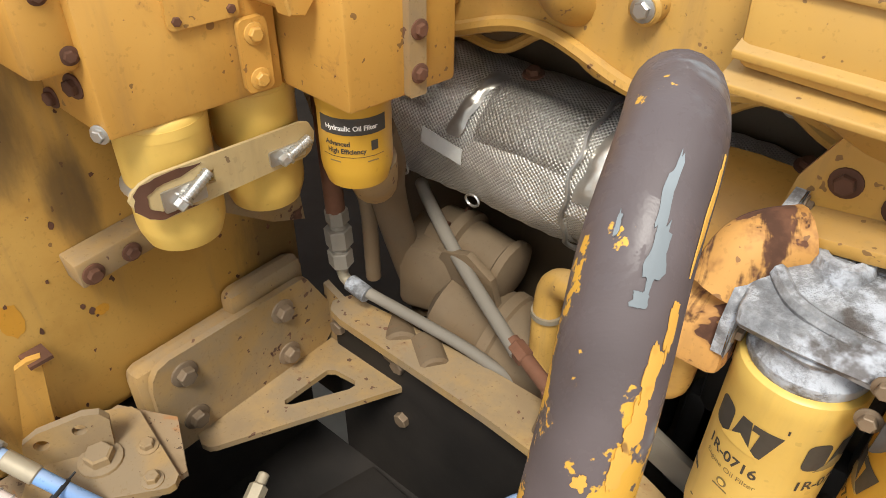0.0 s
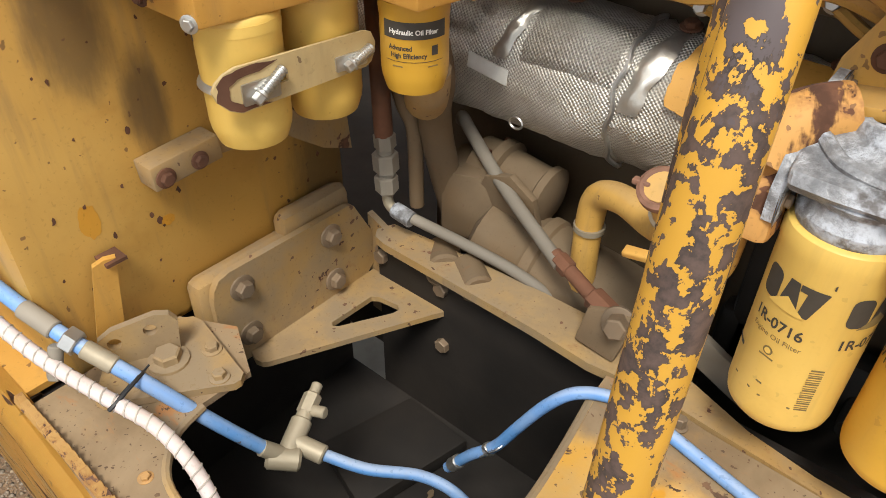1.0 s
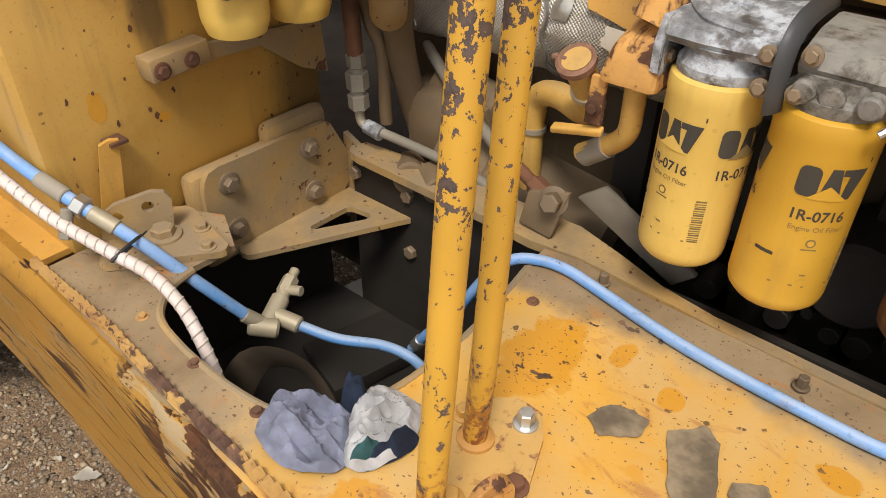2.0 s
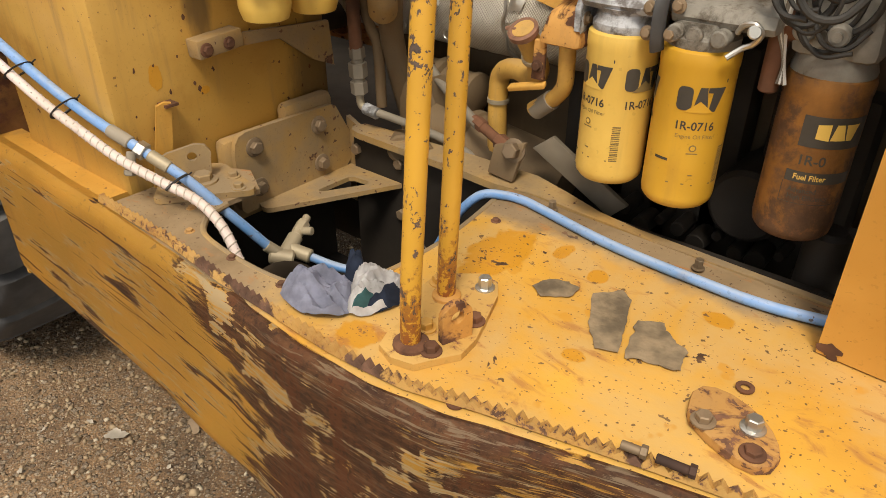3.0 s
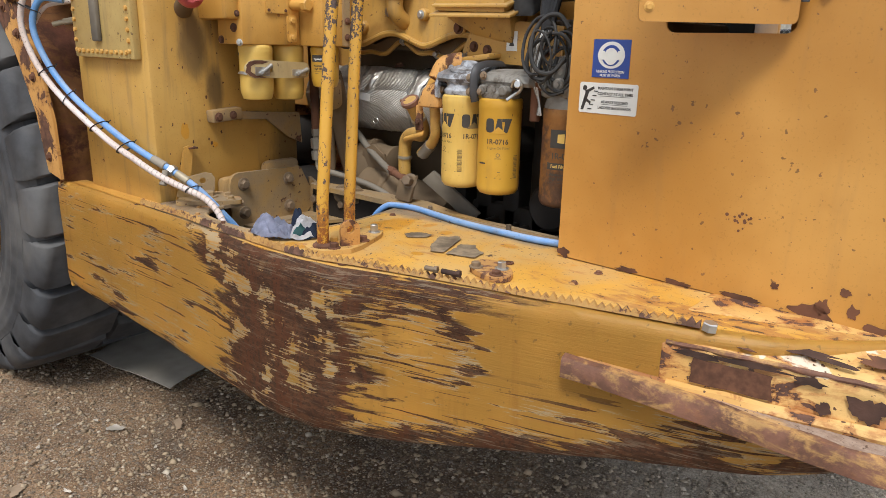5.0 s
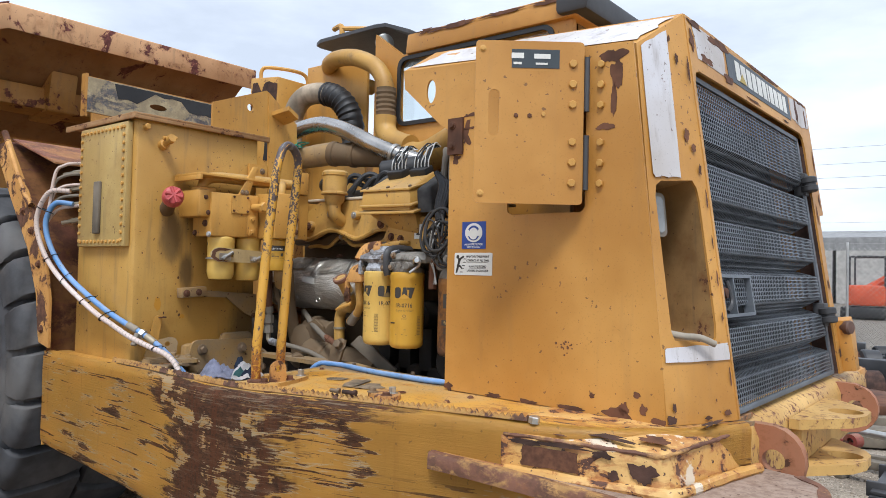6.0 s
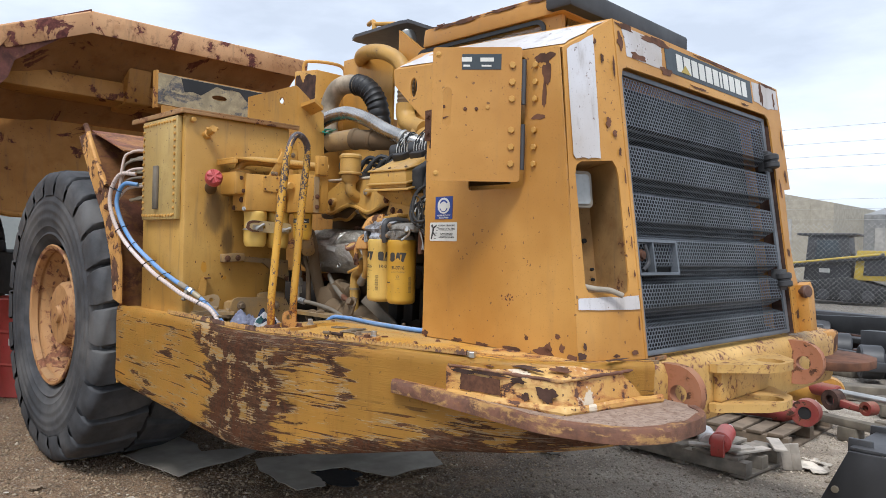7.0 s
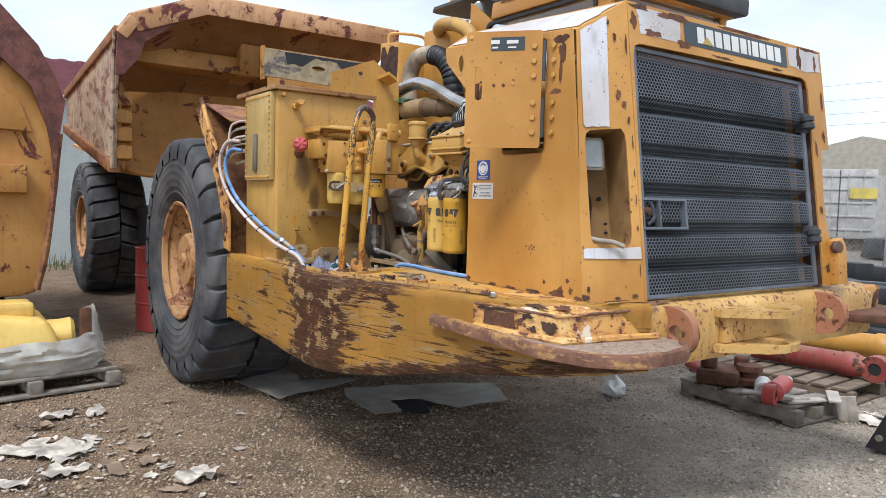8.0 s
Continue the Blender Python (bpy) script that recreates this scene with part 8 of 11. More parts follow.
for (x, y), s in ((H[0], 1), (H[1], 1)):
    bm = B()
    pts = [V(x + 0.0595 * math.cos(a), y + 0.0595 * math.sin(a), 1.506) for a in [radians(-190 + 12 * i) for i in range(16)]]
    tube(bm, pts, 0.0075, 8, False, flat=0.22)
    part("clamp_band", bm, M["zinc"], strap)
for u0, lean in ((0.072, 0.016), (0.226, 0.007)):
    bm = B()
    a, b = sf(u0 - 0.026, -0.010 - lean / 2, 0.013), sf(u0 + 0.024, lean, 0.013)
    ax = (b - a).normalized()
    for n in range(9):
        cyl(bm, a + (b - a) * (0.30 + n * 0.078), a + (b - a) * (0.345 + n * 0.078), 0.0082, seg=12, bev=0.001)
    cyl(bm, a + (b - a) * 0.25, b, 0.0070, seg=12, bev=0.001)
    cyl(bm, a, a + (b - a) * 0.22, 0.0085, seg=6, bev=0.0015)
    cyl(bm, a + (b - a) * 0.20, a + (b - a) * 0.27, 0.0105, seg=14, bev=0.001)
    part("clamp_screw", bm, M["zinc"], strap)
    bm = B()
    plate(bm, rounded2(u0 - 0.040, -0.014 - lean / 2, u0 + 0.018, 0.002 + lean / 3, 0.003, 2), [], lambda u, v, w: sf(u, v, w + 0.0055), 0.003)
    part("clamp_tail", bm, M["zinc"], strap)

# ---- engine ----
engine = thing("engine", "dusty yellow diesel engine with silver heat shield", "engine", (-0.2, 1.2, 0.8))
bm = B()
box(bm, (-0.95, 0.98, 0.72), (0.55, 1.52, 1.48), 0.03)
part("engine_block", bm, M["block"], engine, "grimy engine block darkened for shade in the bay")
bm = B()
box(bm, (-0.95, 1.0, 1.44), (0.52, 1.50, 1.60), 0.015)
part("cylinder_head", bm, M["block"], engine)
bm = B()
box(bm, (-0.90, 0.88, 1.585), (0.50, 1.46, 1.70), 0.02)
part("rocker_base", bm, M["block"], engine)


def scallop(x):
    return 1.607 + 0.042 * (0.5 + 0.5 * math.cos(2 * math.pi * (x + 0.174) / 0.327)) ** 0.8


# scalloped cover face, its raised rim and the lower flange behind it
edge = [(-0.73 + 0.85 * i / 68, scallop(-0.73 + 0.85 * i / 68)) for i in range(69)]
bm = B()
plate(bm, edge + [(0.12, 1.775), (-0.60, 1.79), (-0.73, 1.72)], [], lambda u, v, w: V(u, 0.835 - w - (1.775 - v) * 0.10, v), 0.03)
part("rocker_cover", bm, M["engine"], engine, "oily yellow rocker cover with a scalloped edge")
bm = B()
tube(bm, [V(u, 0.787, v) for u, v in edge], 0.0115, 8, False)
part("cover_flange", bm, M["engine"], engine)
low = [(u, v - 0.040 - 0.012 * math.sin(u * 40)) for u, v in edge]
bm = B()
plate(bm, low + [(u, v) for u, v in reversed(edge)], [], lambda u, v, w: V(u, 0.875 - w, v), 0.02)
part("lower_flange", bm, M["grimy"], engine)
bm = B()
tube(bm, [V(u, 0.853, v) for u, v in low], 0.009, 8, False)
part("lower_rim", bm, M["engine"], engine)
bm = B()
box(bm, (-0.73, 0.80, 1.786), (0.10, 1.42, 1.80), 0.006)
part("cover_top", bm, M["dust_white"], engine, "cover top white with dust")
for x, dz, r, m in ((-0.174, 0.020, 0.022, "rust"), (-0.345, 0.105, 0.017, "zinc"), (-0.50, 0.075, 0.020, "zinc"), (-0.65, 0.06, 0.020, "rust"), (0.0, 0.075, 0.022, "rust")):
    bm = B()
    cyl(bm, (x, 0.772, scallop(x) + dz), (x, 0.83, scallop(x) + dz), r * 1.25, seg=20, bev=0.004)
    part("bolt_boss", bm, M["engine"], engine)
    bolt(engine, (x, 0.772, scallop(x) + dz), (0, -1, 0), r * 0.62, M[m], True, 0.5)
for x in (-0.50, -0.335, -0.17, -0.02):
    bolt(engine, (x, 0.852, scallop(x) - 0.030), (0, -1, 0.15), 0.010, M["zinc"], True, 1.3)

# heat shield round the exhaust
SY, SZ = 0.912, 1.396


def shield_piece(x0, x1, r, rough, seed):
    bm = B()
    n = max(4, int((x1 - x0) / 0.012))
    prof = [(0.0, r - 0.012)] + [(0.004 + (x1 - x0 - 0.008) * i / n, r) for i in range(n + 1)] + [(x1 - x0, r - 0.012)]
    lathe(bm, (x0, SY, SZ), (1, 0, 0), prof, 72)
    for v in bm.verts:
        d = V(0, v.co.y - SY, v.co.z - SZ).normalized()
        ang = math.atan2(d.z, d.y)
        p = V(v.co.x * 7, ang * 1.1, seed)
        k = noise.noise(p) * 0.010 + abs(noise.noise(p * 2.3)) * -0.008 + noise.noise(p * 6) * 0.0025
        v.co += d * k * rough
    return bm


part("heat_shield", shield_piece(-1.0, -0.415, 0.124, 1.0, 0.0), M["foil"], engine, "crumpled embossed silver heat-shield wrap")
part("heat_shield", shield_piece(-0.425, -0.10, 0.120, 1.1, 3.0), M["foil"], engine)
# raised quilt panels and shiny creases
def on_shield(u, ang, w, r=0.126):
    a = radians(ang)
    return V(u, SY - (r + w) * math.cos(a), SZ + (r + w) * math.sin(a))


for u0, u1, a0, a1 in ((-0.60, -0.43, 22, 72), (-0.86, -0.70, 30, 78)):
    bm = B()
    rows = []
    for j in range(11):
        row = []
        for i in range(11):
            u, a = u0 + (u1 - u0) * i / 10, a0 + (a1 - a0) * j / 10
            edge = min(i, 10 - i, j, 10 - j)
            row.append(bm.verts.new(on_shield(u, a, (0.007 if edge > 0 else 0.0) + 0.003 * noise.noise(V(u * 30, a * 0.1, 2)))))
        rows.append(row)
    for p, q in zip(rows, rows[1:]):
        for i in range(10):
            bm.faces.new((p[i], p[i + 1], q[i + 1], q[i]))
    bmesh.ops.solidify(bm, geom=list(bm.faces), thickness=0.002)
    part("quilt_panel", bm, M["foil"], engine)
patch_on("shield_patch", ragged([(-0.335, 22), (-0.345, 45), (-0.325, 74), (-0.20, 80), (-0.11, 78), (-0.11, 10), (-0.18, 4), (-0.25, 14)], 0.006, 3.0), M["yellow"], engine, lambda u, v, w: on_shield(u, v, w), 0.0045, 0.002, "flaking yellow paint on the exhaust wrap", 3)
patch_on("shield_patch", ragged([(-0.30, -2), (-0.29, 13), (-0.24, 12), (-0.17, 2), (-0.16, -14), (-0.22, -12)], 0.006, 8.0), M["white_worn"], engine, lambda u, v, w: on_shield(u, v, w), 0.0040, 0.002, "whitish flaked edge", 3)
for u0, a0, u1, a1, r in ((-0.640, 18, -0.610, 78, 0.022), (-0.392, 8, -0.365, 80, 0.026)):
    rows, bm = [], B()
    for j in range(25):
        t, row = j / 24, []
        for i in range(9):
            q = i / 4 - 1
            u = u0 + (u1 - u0) * t + q * r * (0.75 + 0.4 * noise.noise(V(t * 4, u0 * 9, 1)))
            swell = 0.010 * (1 - q * q) * (0.6 + 0.8 * abs(noise.noise(V(t * 5, q * 1.5, u0)))) * math.sin(math.pi * min(1.0, 0.08 + t * 0.92))
            row.append(bm.verts.new(on_shield(u, a0 + (a1 - a0) * t, swell - 0.001)))
        rows.append(row)
    for p, q in zip(rows, rows[1:]):
        for i in range(8):
            bm.faces.new((p[i], p[i + 1], q[i + 1], q[i]))
    part("foil_crease", bm, M["foil_bright"], engine, "smooth bright crease in the foil")
bm = B()
tube(bm, [on_shield(-0.418 + 0.004 * math.sin(a * 0.2), a, 0.002) for a in range(-70, 100, 6)], 0.0045, 6, False)
part("shield_seam", bm, M["zinc"], engine)
patch_on("shield_tag", rect2(-0.043, -6.0, 0.043, 6.0), M["paper"], engine, lambda u, v, w: on_shield(-0.655 + u, 8.0 + v - u * 60, w + 0.004), 0.0, 0.001, "small white paper tag")
for u, a in ((-0.76, -35), (-0.60, -35)):
    bm = B()
    c = on_shield(u, a, 0.004)
    tube(bm, [c + V(0.014 * math.cos(t), -0.004, 0.011 * math.sin(t)) for t in [2 * math.pi * i / 12 for i in range(13)]], 0.0024, 6, False)
    part("shield_ring", bm, M["zinc"], engine)
for u in (-0.56, -0.36, -0.14):
    bolt(engine, on_shield(u, 82, 0.008), (0, -0.2, 1), 0.012, M["rust"], True, 0.6)

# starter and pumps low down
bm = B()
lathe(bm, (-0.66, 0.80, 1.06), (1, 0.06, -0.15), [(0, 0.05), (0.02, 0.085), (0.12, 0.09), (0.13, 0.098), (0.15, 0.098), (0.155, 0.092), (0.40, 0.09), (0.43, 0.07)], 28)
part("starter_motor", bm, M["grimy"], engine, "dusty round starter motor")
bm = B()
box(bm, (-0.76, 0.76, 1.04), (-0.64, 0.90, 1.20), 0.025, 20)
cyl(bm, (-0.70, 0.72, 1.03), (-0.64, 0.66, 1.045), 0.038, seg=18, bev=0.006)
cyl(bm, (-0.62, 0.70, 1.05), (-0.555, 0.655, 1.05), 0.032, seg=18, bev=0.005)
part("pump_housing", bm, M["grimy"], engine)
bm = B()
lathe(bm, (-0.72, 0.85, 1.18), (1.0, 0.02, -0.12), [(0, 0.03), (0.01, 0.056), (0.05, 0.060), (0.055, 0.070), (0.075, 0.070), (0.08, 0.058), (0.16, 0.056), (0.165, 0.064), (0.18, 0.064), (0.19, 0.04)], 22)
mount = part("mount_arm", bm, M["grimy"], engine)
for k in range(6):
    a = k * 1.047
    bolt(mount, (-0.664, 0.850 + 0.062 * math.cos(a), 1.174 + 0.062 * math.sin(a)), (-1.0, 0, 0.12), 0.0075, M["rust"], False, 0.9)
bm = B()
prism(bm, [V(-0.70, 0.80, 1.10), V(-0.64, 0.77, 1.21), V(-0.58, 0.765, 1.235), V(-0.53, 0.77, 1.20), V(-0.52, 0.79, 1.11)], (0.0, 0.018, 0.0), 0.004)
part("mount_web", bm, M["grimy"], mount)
# ribs and sump share the pit's near-black, shade included
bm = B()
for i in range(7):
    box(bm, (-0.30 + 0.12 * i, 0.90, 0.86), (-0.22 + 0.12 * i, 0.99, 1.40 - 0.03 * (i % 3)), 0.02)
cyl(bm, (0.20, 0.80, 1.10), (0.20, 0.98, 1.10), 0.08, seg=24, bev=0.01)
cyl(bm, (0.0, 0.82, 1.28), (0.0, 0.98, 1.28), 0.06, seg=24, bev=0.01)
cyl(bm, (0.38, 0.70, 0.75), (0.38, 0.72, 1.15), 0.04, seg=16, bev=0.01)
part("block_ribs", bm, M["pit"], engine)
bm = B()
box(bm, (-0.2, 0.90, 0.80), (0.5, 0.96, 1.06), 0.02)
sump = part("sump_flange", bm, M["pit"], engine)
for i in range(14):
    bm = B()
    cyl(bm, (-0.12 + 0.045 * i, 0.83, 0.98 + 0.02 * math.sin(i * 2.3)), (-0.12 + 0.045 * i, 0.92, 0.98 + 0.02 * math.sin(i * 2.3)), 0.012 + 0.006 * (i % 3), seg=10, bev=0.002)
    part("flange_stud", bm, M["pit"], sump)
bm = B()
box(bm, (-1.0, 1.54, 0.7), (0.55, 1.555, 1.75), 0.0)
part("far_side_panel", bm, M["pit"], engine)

# filter head castings: a corroded alloy one and a dark one, joined by a clamp
bm = B()
prism(bm, [V(-0.104, 0.580, 1.502), V(-0.104, 0.572, 1.514), V(-0.104, 0.580, 1.528), V(-0.104, 0.625, 1.540), V(-0.104, 0.660, 1.556), V(-0.104, 0.715, 1.556), V(-0.104, 0.715, 1.502)], (0.150, 0, 0), 0.006, 2)
bmesh.ops.subdivide_edges(bm, edges=bm.edges, cuts=2, use_grid_fill=True)
dent(bm, 0.004, 22)
head = part("filter_head", bm, M["alu"], engine, "white-corroded aluminium filter head")
bm = B()
lathe(bm, (*F1, 1.462), (0, 0, 1), [(0, 0.059), (0.006, 0.0615), (0.016, 0.0615), (0.022, 0.056), (0.034, 0.053), (0.044, 0.060)], 36)
part("head_ring", bm, M["alu"], head)
bm = B()
lathe(bm, (-0.044, 0.676, 1.550), (0, 0, 1), [(0, 0.034), (0.010, 0.030), (0.016, 0.027), (0.018, 0.017), (0.010, 0.014)], 24)
lathe(bm, (-0.044, 0.676, 1.558), (0, 0, 1), [(0, 0.012), (0.005, 0.011)], 6)
tube(bm, [V(-0.095, 0.640, 1.545), V(-0.060, 0.610, 1.535), V(0.0, 0.600, 1.530), V(0.045, 0.605, 1.530)], 0.010, 8)
part("head_boss", bm, M["alu"], head)
bm = B()
plate(bm, [(0.588, 1.452), (0.720, 1.458), (0.745, 1.480), (0.748, 1.578), (0.735, 1.588), (0.690, 1.584), (0.640, 1.556), (0.604, 1.528), (0.586, 1.494)], [], lambda u, v, w: V(-0.118 + w, u, v), 0.015)
bevel_edges(bm, [e for e in bm.edges if len(e.link_faces) == 2 and e.calc_face_angle(0) > 1.0], 0.003)
part("head_flange", bm, M["alu"], head)
for y, z in ((0.606, 1.475), (0.625, 1.525), (0.725, 1.572)):
    bolt(head, (-0.103, y, z), (1, 0, 0), 0.0085, M["bolt"])
bm = B()
prism(bm, [V(0.066, 0.590, 1.500), V(0.066, 0.582, 1.512), V(0.066, 0.590, 1.530), V(0.066, 0.640, 1.544), V(0.066, 0.712, 1.546), V(0.066, 0.712, 1.500)], (0.175, 0, 0), 0.006, 2)
head2 = part("filter_head", bm, M["cast_oily"], engine, "dark filter head with flaked yellow paint")
bm = B()
lathe(bm, (*F2, 1.461), (0, 0, 1), [(0, 0.059), (0.006, 0.0615), (0.018, 0.0615), (0.024, 0.054), (0.044, 0.052)], 36)
part("head_ring", bm, M["cast_oily"], head2)
bm = B()
for px in (0.085, 0.118, 0.160):
    cyl(bm, (px, 0.600, 1.488), (px, 0.566, 1.487), 0.015, seg=16, bev=0.003)
part("head_port", bm, M["cast_oily"], head2)
bm = B()
tube(bm, [V(0.056, 0.575, 1.450), V(0.056, 0.567, 1.475), V(0.056, 0.566, 1.525), V(0.056, 0.585, 1.552), V(0.056, 0.640, 1.562), V(0.056, 0.715, 1.560)], 0.013, 10, True, 5, None, 0.35)
part("head_strap", bm, M["dark_steel"], head2, "dark clamp strap across the filter heads")
for x, y, z in ((0.036, 0.570, 1.520), (0.036, 0.570, 1.478), (0.078, 0.570, 1.482), (0.082, 0.578, 1.528)):
    bolt(head2, (x, y, z), (0, -1, 0.1), 0.0085, M["bolt"], True, 0.8)
bm = B()
tube(bm, [V(0.183, 0.584, 1.50), V(0.194, 0.574, 1.515), V(0.213, 0.569, 1.520), V(0.223, 0.574, 1.505), V(0.213, 0.579, 1.488), V(0.196, 0.579, 1.478), V(0.178, 0.566, 1.462)], 0.005, 8)
cyl(bm, (0.212, 0.572, 1.508), (0.216, 0.562, 1.510), 0.011, seg=18, bev=0.002)
part("pull_ring", bm, M["zinc"], head2)
bm = B()
cyl(bm, (0.235, 0.640, 1.515), (0.308, 0.659, 1.51), 0.028, seg=18, bev=0.004)
cyl(bm, (0.233, 0.639, 1.40), (0.233, 0.639, 1.54), 0.016, seg=12, bev=0.003)
part("head_pipe", bm, M["rust"], head2)
# fuel filter head with harness
bm = B()
lathe(bm, (*F3, 1.437), (0, 0, 1), [(0, 0.064), (0.012, 0.066), (0.03, 0.060), (0.05, 0.055)], 32)
hexa(bm, [V(0.249, 0.619, 1.470), V(0.389, 0.619, 1.470), V(0.389, 0.759, 1.470), V(0.249, 0.759, 1.470), V(0.259, 0.634, 1.580), V(0.379, 0.634, 1.580), V(0.379, 0.759, 1.600), V(0.259, 0.759, 1.600)], 0.02)
fh = part("fuel_filter_head", bm, M["cast_oily"], engine)
for x in (0.275, 0.325):
    bm = B()
    cyl(bm, (x, 0.622, 1.515), (x, 0.602, 1.513), 0.017, seg=18, bev=0.003)
    cyl(bm, (x, 0.602, 1.513), (x, 0.597, 1.513), 0.008, seg=12)
    part("head_port", bm, M["cast_oily"], fh)

random.seed(11)
for k in range(11):
    bm = B()
    a, b = random.uniform(0, 6.3), random.uniform(0.035, 0.068)
    c = V(0.30 + random.uniform(-0.03, 0.03), 0.61 + random.uniform(-0.03, 0.03), 1.575 + random.uniform(-0.03, 0.05))
    pts = [c + V(math.cos(a + t) * b * 0.9, math.sin(a * 2 + t) * 0.02 - 0.01, math.sin(a + t) * b * 1.3) for t in [0.75 * i for i in range(8)]]
    tube(bm, pts, random.uniform(0.003, 0.0065), 8, True, 4)
    single("harness_cable", bm, M["loom"], "tangled black engine wiring loop beside the fuel filter", "cable", tuple(c), "engine wiring")
for k in range(4):
    bm = B()
    pts = [V(0.245 + 0.01 * k, 0.625, 1.66), V(0.235 + 0.008 * k, 0.61, 1.60), V(0.228 + 0.006 * k, 0.615, 1.53), V(0.250, 0.629, 1.460), V(0.25 + 0.004 * k, 0.625, 1.42)]
    tube(bm, pts, 0.0035, 6, True, 4)
    single("harness_wire", bm, M["wire"] if k % 2 else M["cast_oily"], "thin loose sensor wire hanging by the fuel filter", "wire", (0.254, 0.629, 1.500), "engine wiring")

# yellow bracket plate above the heads
bm = B()
plate(bm, [(-0.13, 1.53), (-0.07, 1.565), (0.26, 1.55), (0.26, 1.675), (0.10, 1.69), (0.02, 1.66), (-0.09, 1.66), (-0.12, 1.60)], [], lambda u, v, w: V(u, 0.745 - w, v), 0.014)
bp = part("bracket_plate", bm, M["engine"], engine, "yellow bracket plate above the filters")
bm = B()
hexa(bm, [V(-0.111, 0.669, 1.555), V(0.034, 0.669, 1.575), V(0.034, 0.744, 1.575), V(-0.111, 0.744, 1.555), V(-0.111, 0.669, 1.572), V(0.034, 0.669, 1.592), V(0.034, 0.744, 1.592), V(-0.111, 0.744, 1.572)], 0.004)
part("bracket_arm", bm, M["engine"], bp)
for x, z in ((-0.075, 1.61), (-0.02, 1.60), (0.20, 1.60)):
    bolt(bp, (x, 0.731, z), (0, -1, 0), 0.0115, M["rust"])
patch_on("small_sticker", rect2(0.055, 1.60, 0.095, 1.66), M["paper"], bp, lambda u, v, w: V(u, 0.731 - w, v), 0.0006, 0.0006, "small white warning sticker")
patch_on("sticker_mark", [(0.065, 1.615), (0.085, 1.615), (0.075, 1.64)], M["ink"], bp, lambda u, v, w: V(u, 0.731 - w, v), 0.0014, 0.0004)

# oil filler tube, return pipe
bm = B()
tube(bm, [V(-0.244, 0.606, 1.435), V(-0.241, 0.644, 1.380), V(-0.244, 0.674, 1.335), V(-0.276, 0.704, 1.305), V(-0.346, 0.739, 1.300), V(-0.398, 0.761, 1.275), V(-0.411, 0.765, 1.220), V(-0.408, 0.765, 1.060)], 0.024, 14)
ft = part("filler_tube", bm, M["engine"], engine, "yellow oil filler tube")
bm = B()
u, v, w = frame_of(V(-0.02, -0.55, 0.83))
lathe(bm, (-0.243, 0.614, 1.418), (-0.02, -0.55, 0.83), [(0, 0.025), (0.006, 0.031), (0.018, 0.032), (0.022, 0.027), (0.016, 0.020), (0.010, 0.008)], 24)
box(bm, (-0.283, 0.599, 1.425), (-0.258, 0.611, 1.433), 0.002)
part("tube_cap", bm, M["cap_rust"], ft, "dusty rust-pink filler cap")
for z, p in ((1.36, V(-0.242, 0.654, 1.365)), (1.2, V(-0.410, 0.765, 1.200))):
    bm = B()
    d = V(0, -0.6, 0.8) if z > 1.3 else V(0, 0, 1)
    lathe(bm, p, d, [(0, 0.0275), (0.010, 0.0275)], 20)
    part("hose_clamp", bm, M["brass"], ft)
bm = B()
hexa(bm, [V(-0.201, 0.584, 1.415), V(-0.101, 0.584, 1.415), V(-0.101, 0.679, 1.415), V(-0.201, 0.679, 1.415), V(-0.186, 0.599, 1.475), V(-0.106, 0.599, 1.500), V(-0.106, 0.679, 1.530), V(-0.186, 0.679, 1.500)], 0.014)
el = part("outlet_elbow", bm, M["rusty"], engine, "yellow cast elbow with rust patches")
bm = B()
tube(bm, [V(-0.136, 0.629, 1.500), V(-0.126, 0.649, 1.540), V(-0.111, 0.669, 1.550), V(-0.086, 0.689, 1.555)], 0.038, 14)
part("elbow_body", bm, M["rusty"], el)
bm = B()
tube(bm, [V(-0.149, 0.624, 1.420), V(-0.151, 0.631, 1.370), V(-0.158, 0.641, 1.325), V(-0.186, 0.657, 1.290), V(-0.221, 0.665, 1.265), V(-0.248, 0.671, 1.245)], 0.0175, 12)
part("return_pipe", bm, M["engine"], el)
bm = B()
lathe(bm, (-0.196, 0.661, 1.282), (-0.6, 0.15, -0.5), [(0, 0.021), (0.06, 0.021)], 16)
part("rubber_sleeve", bm, M["grey_hose"], el)
bm = B()
hexa(bm, [V(-0.221, 0.609, 1.335), V(-0.191, 0.609, 1.335), V(-0.191, 0.621, 1.335), V(-0.221, 0.621, 1.335), V(-0.211, 0.599, 1.420), V(-0.186, 0.599, 1.420), V(-0.186, 0.609, 1.420), V(-0.211, 0.609, 1.420)], 0.003)
part("clip", bm, M["rusty"], el)
bolt(el, (-0.204, 0.606, 1.365), (0, -1, 0), 0.009, M["rust"])
bm = B()
hexa(bm, [V(-0.286, 0.624, 1.288), V(-0.186, 0.609, 1.318), V(-0.186, 0.619, 1.325), V(-0.286, 0.639, 1.295), V(-0.286, 0.619, 1.300), V(-0.186, 0.607, 1.330), V(-0.186, 0.617, 1.337), V(-0.286, 0.634, 1.307)], 0.003)
part("dipstick_tab", bm, M["yellow"], el)

# strut hose and lower bracket
bm = B()
tube(bm, [V(-0.80, 0.90, 1.22), V(-0.765, 0.86, 1.255), V(-0.72, 0.83, 1.25), V(-0.60, 0.775, 1.205), V(-0.42, 0.70, 1.155)], 0.0125, 14)
rod = part("stiff_hose", bm, M["grey_hose"], engine, "dusty grey stiff hose slanting to the frame")
bm = B()
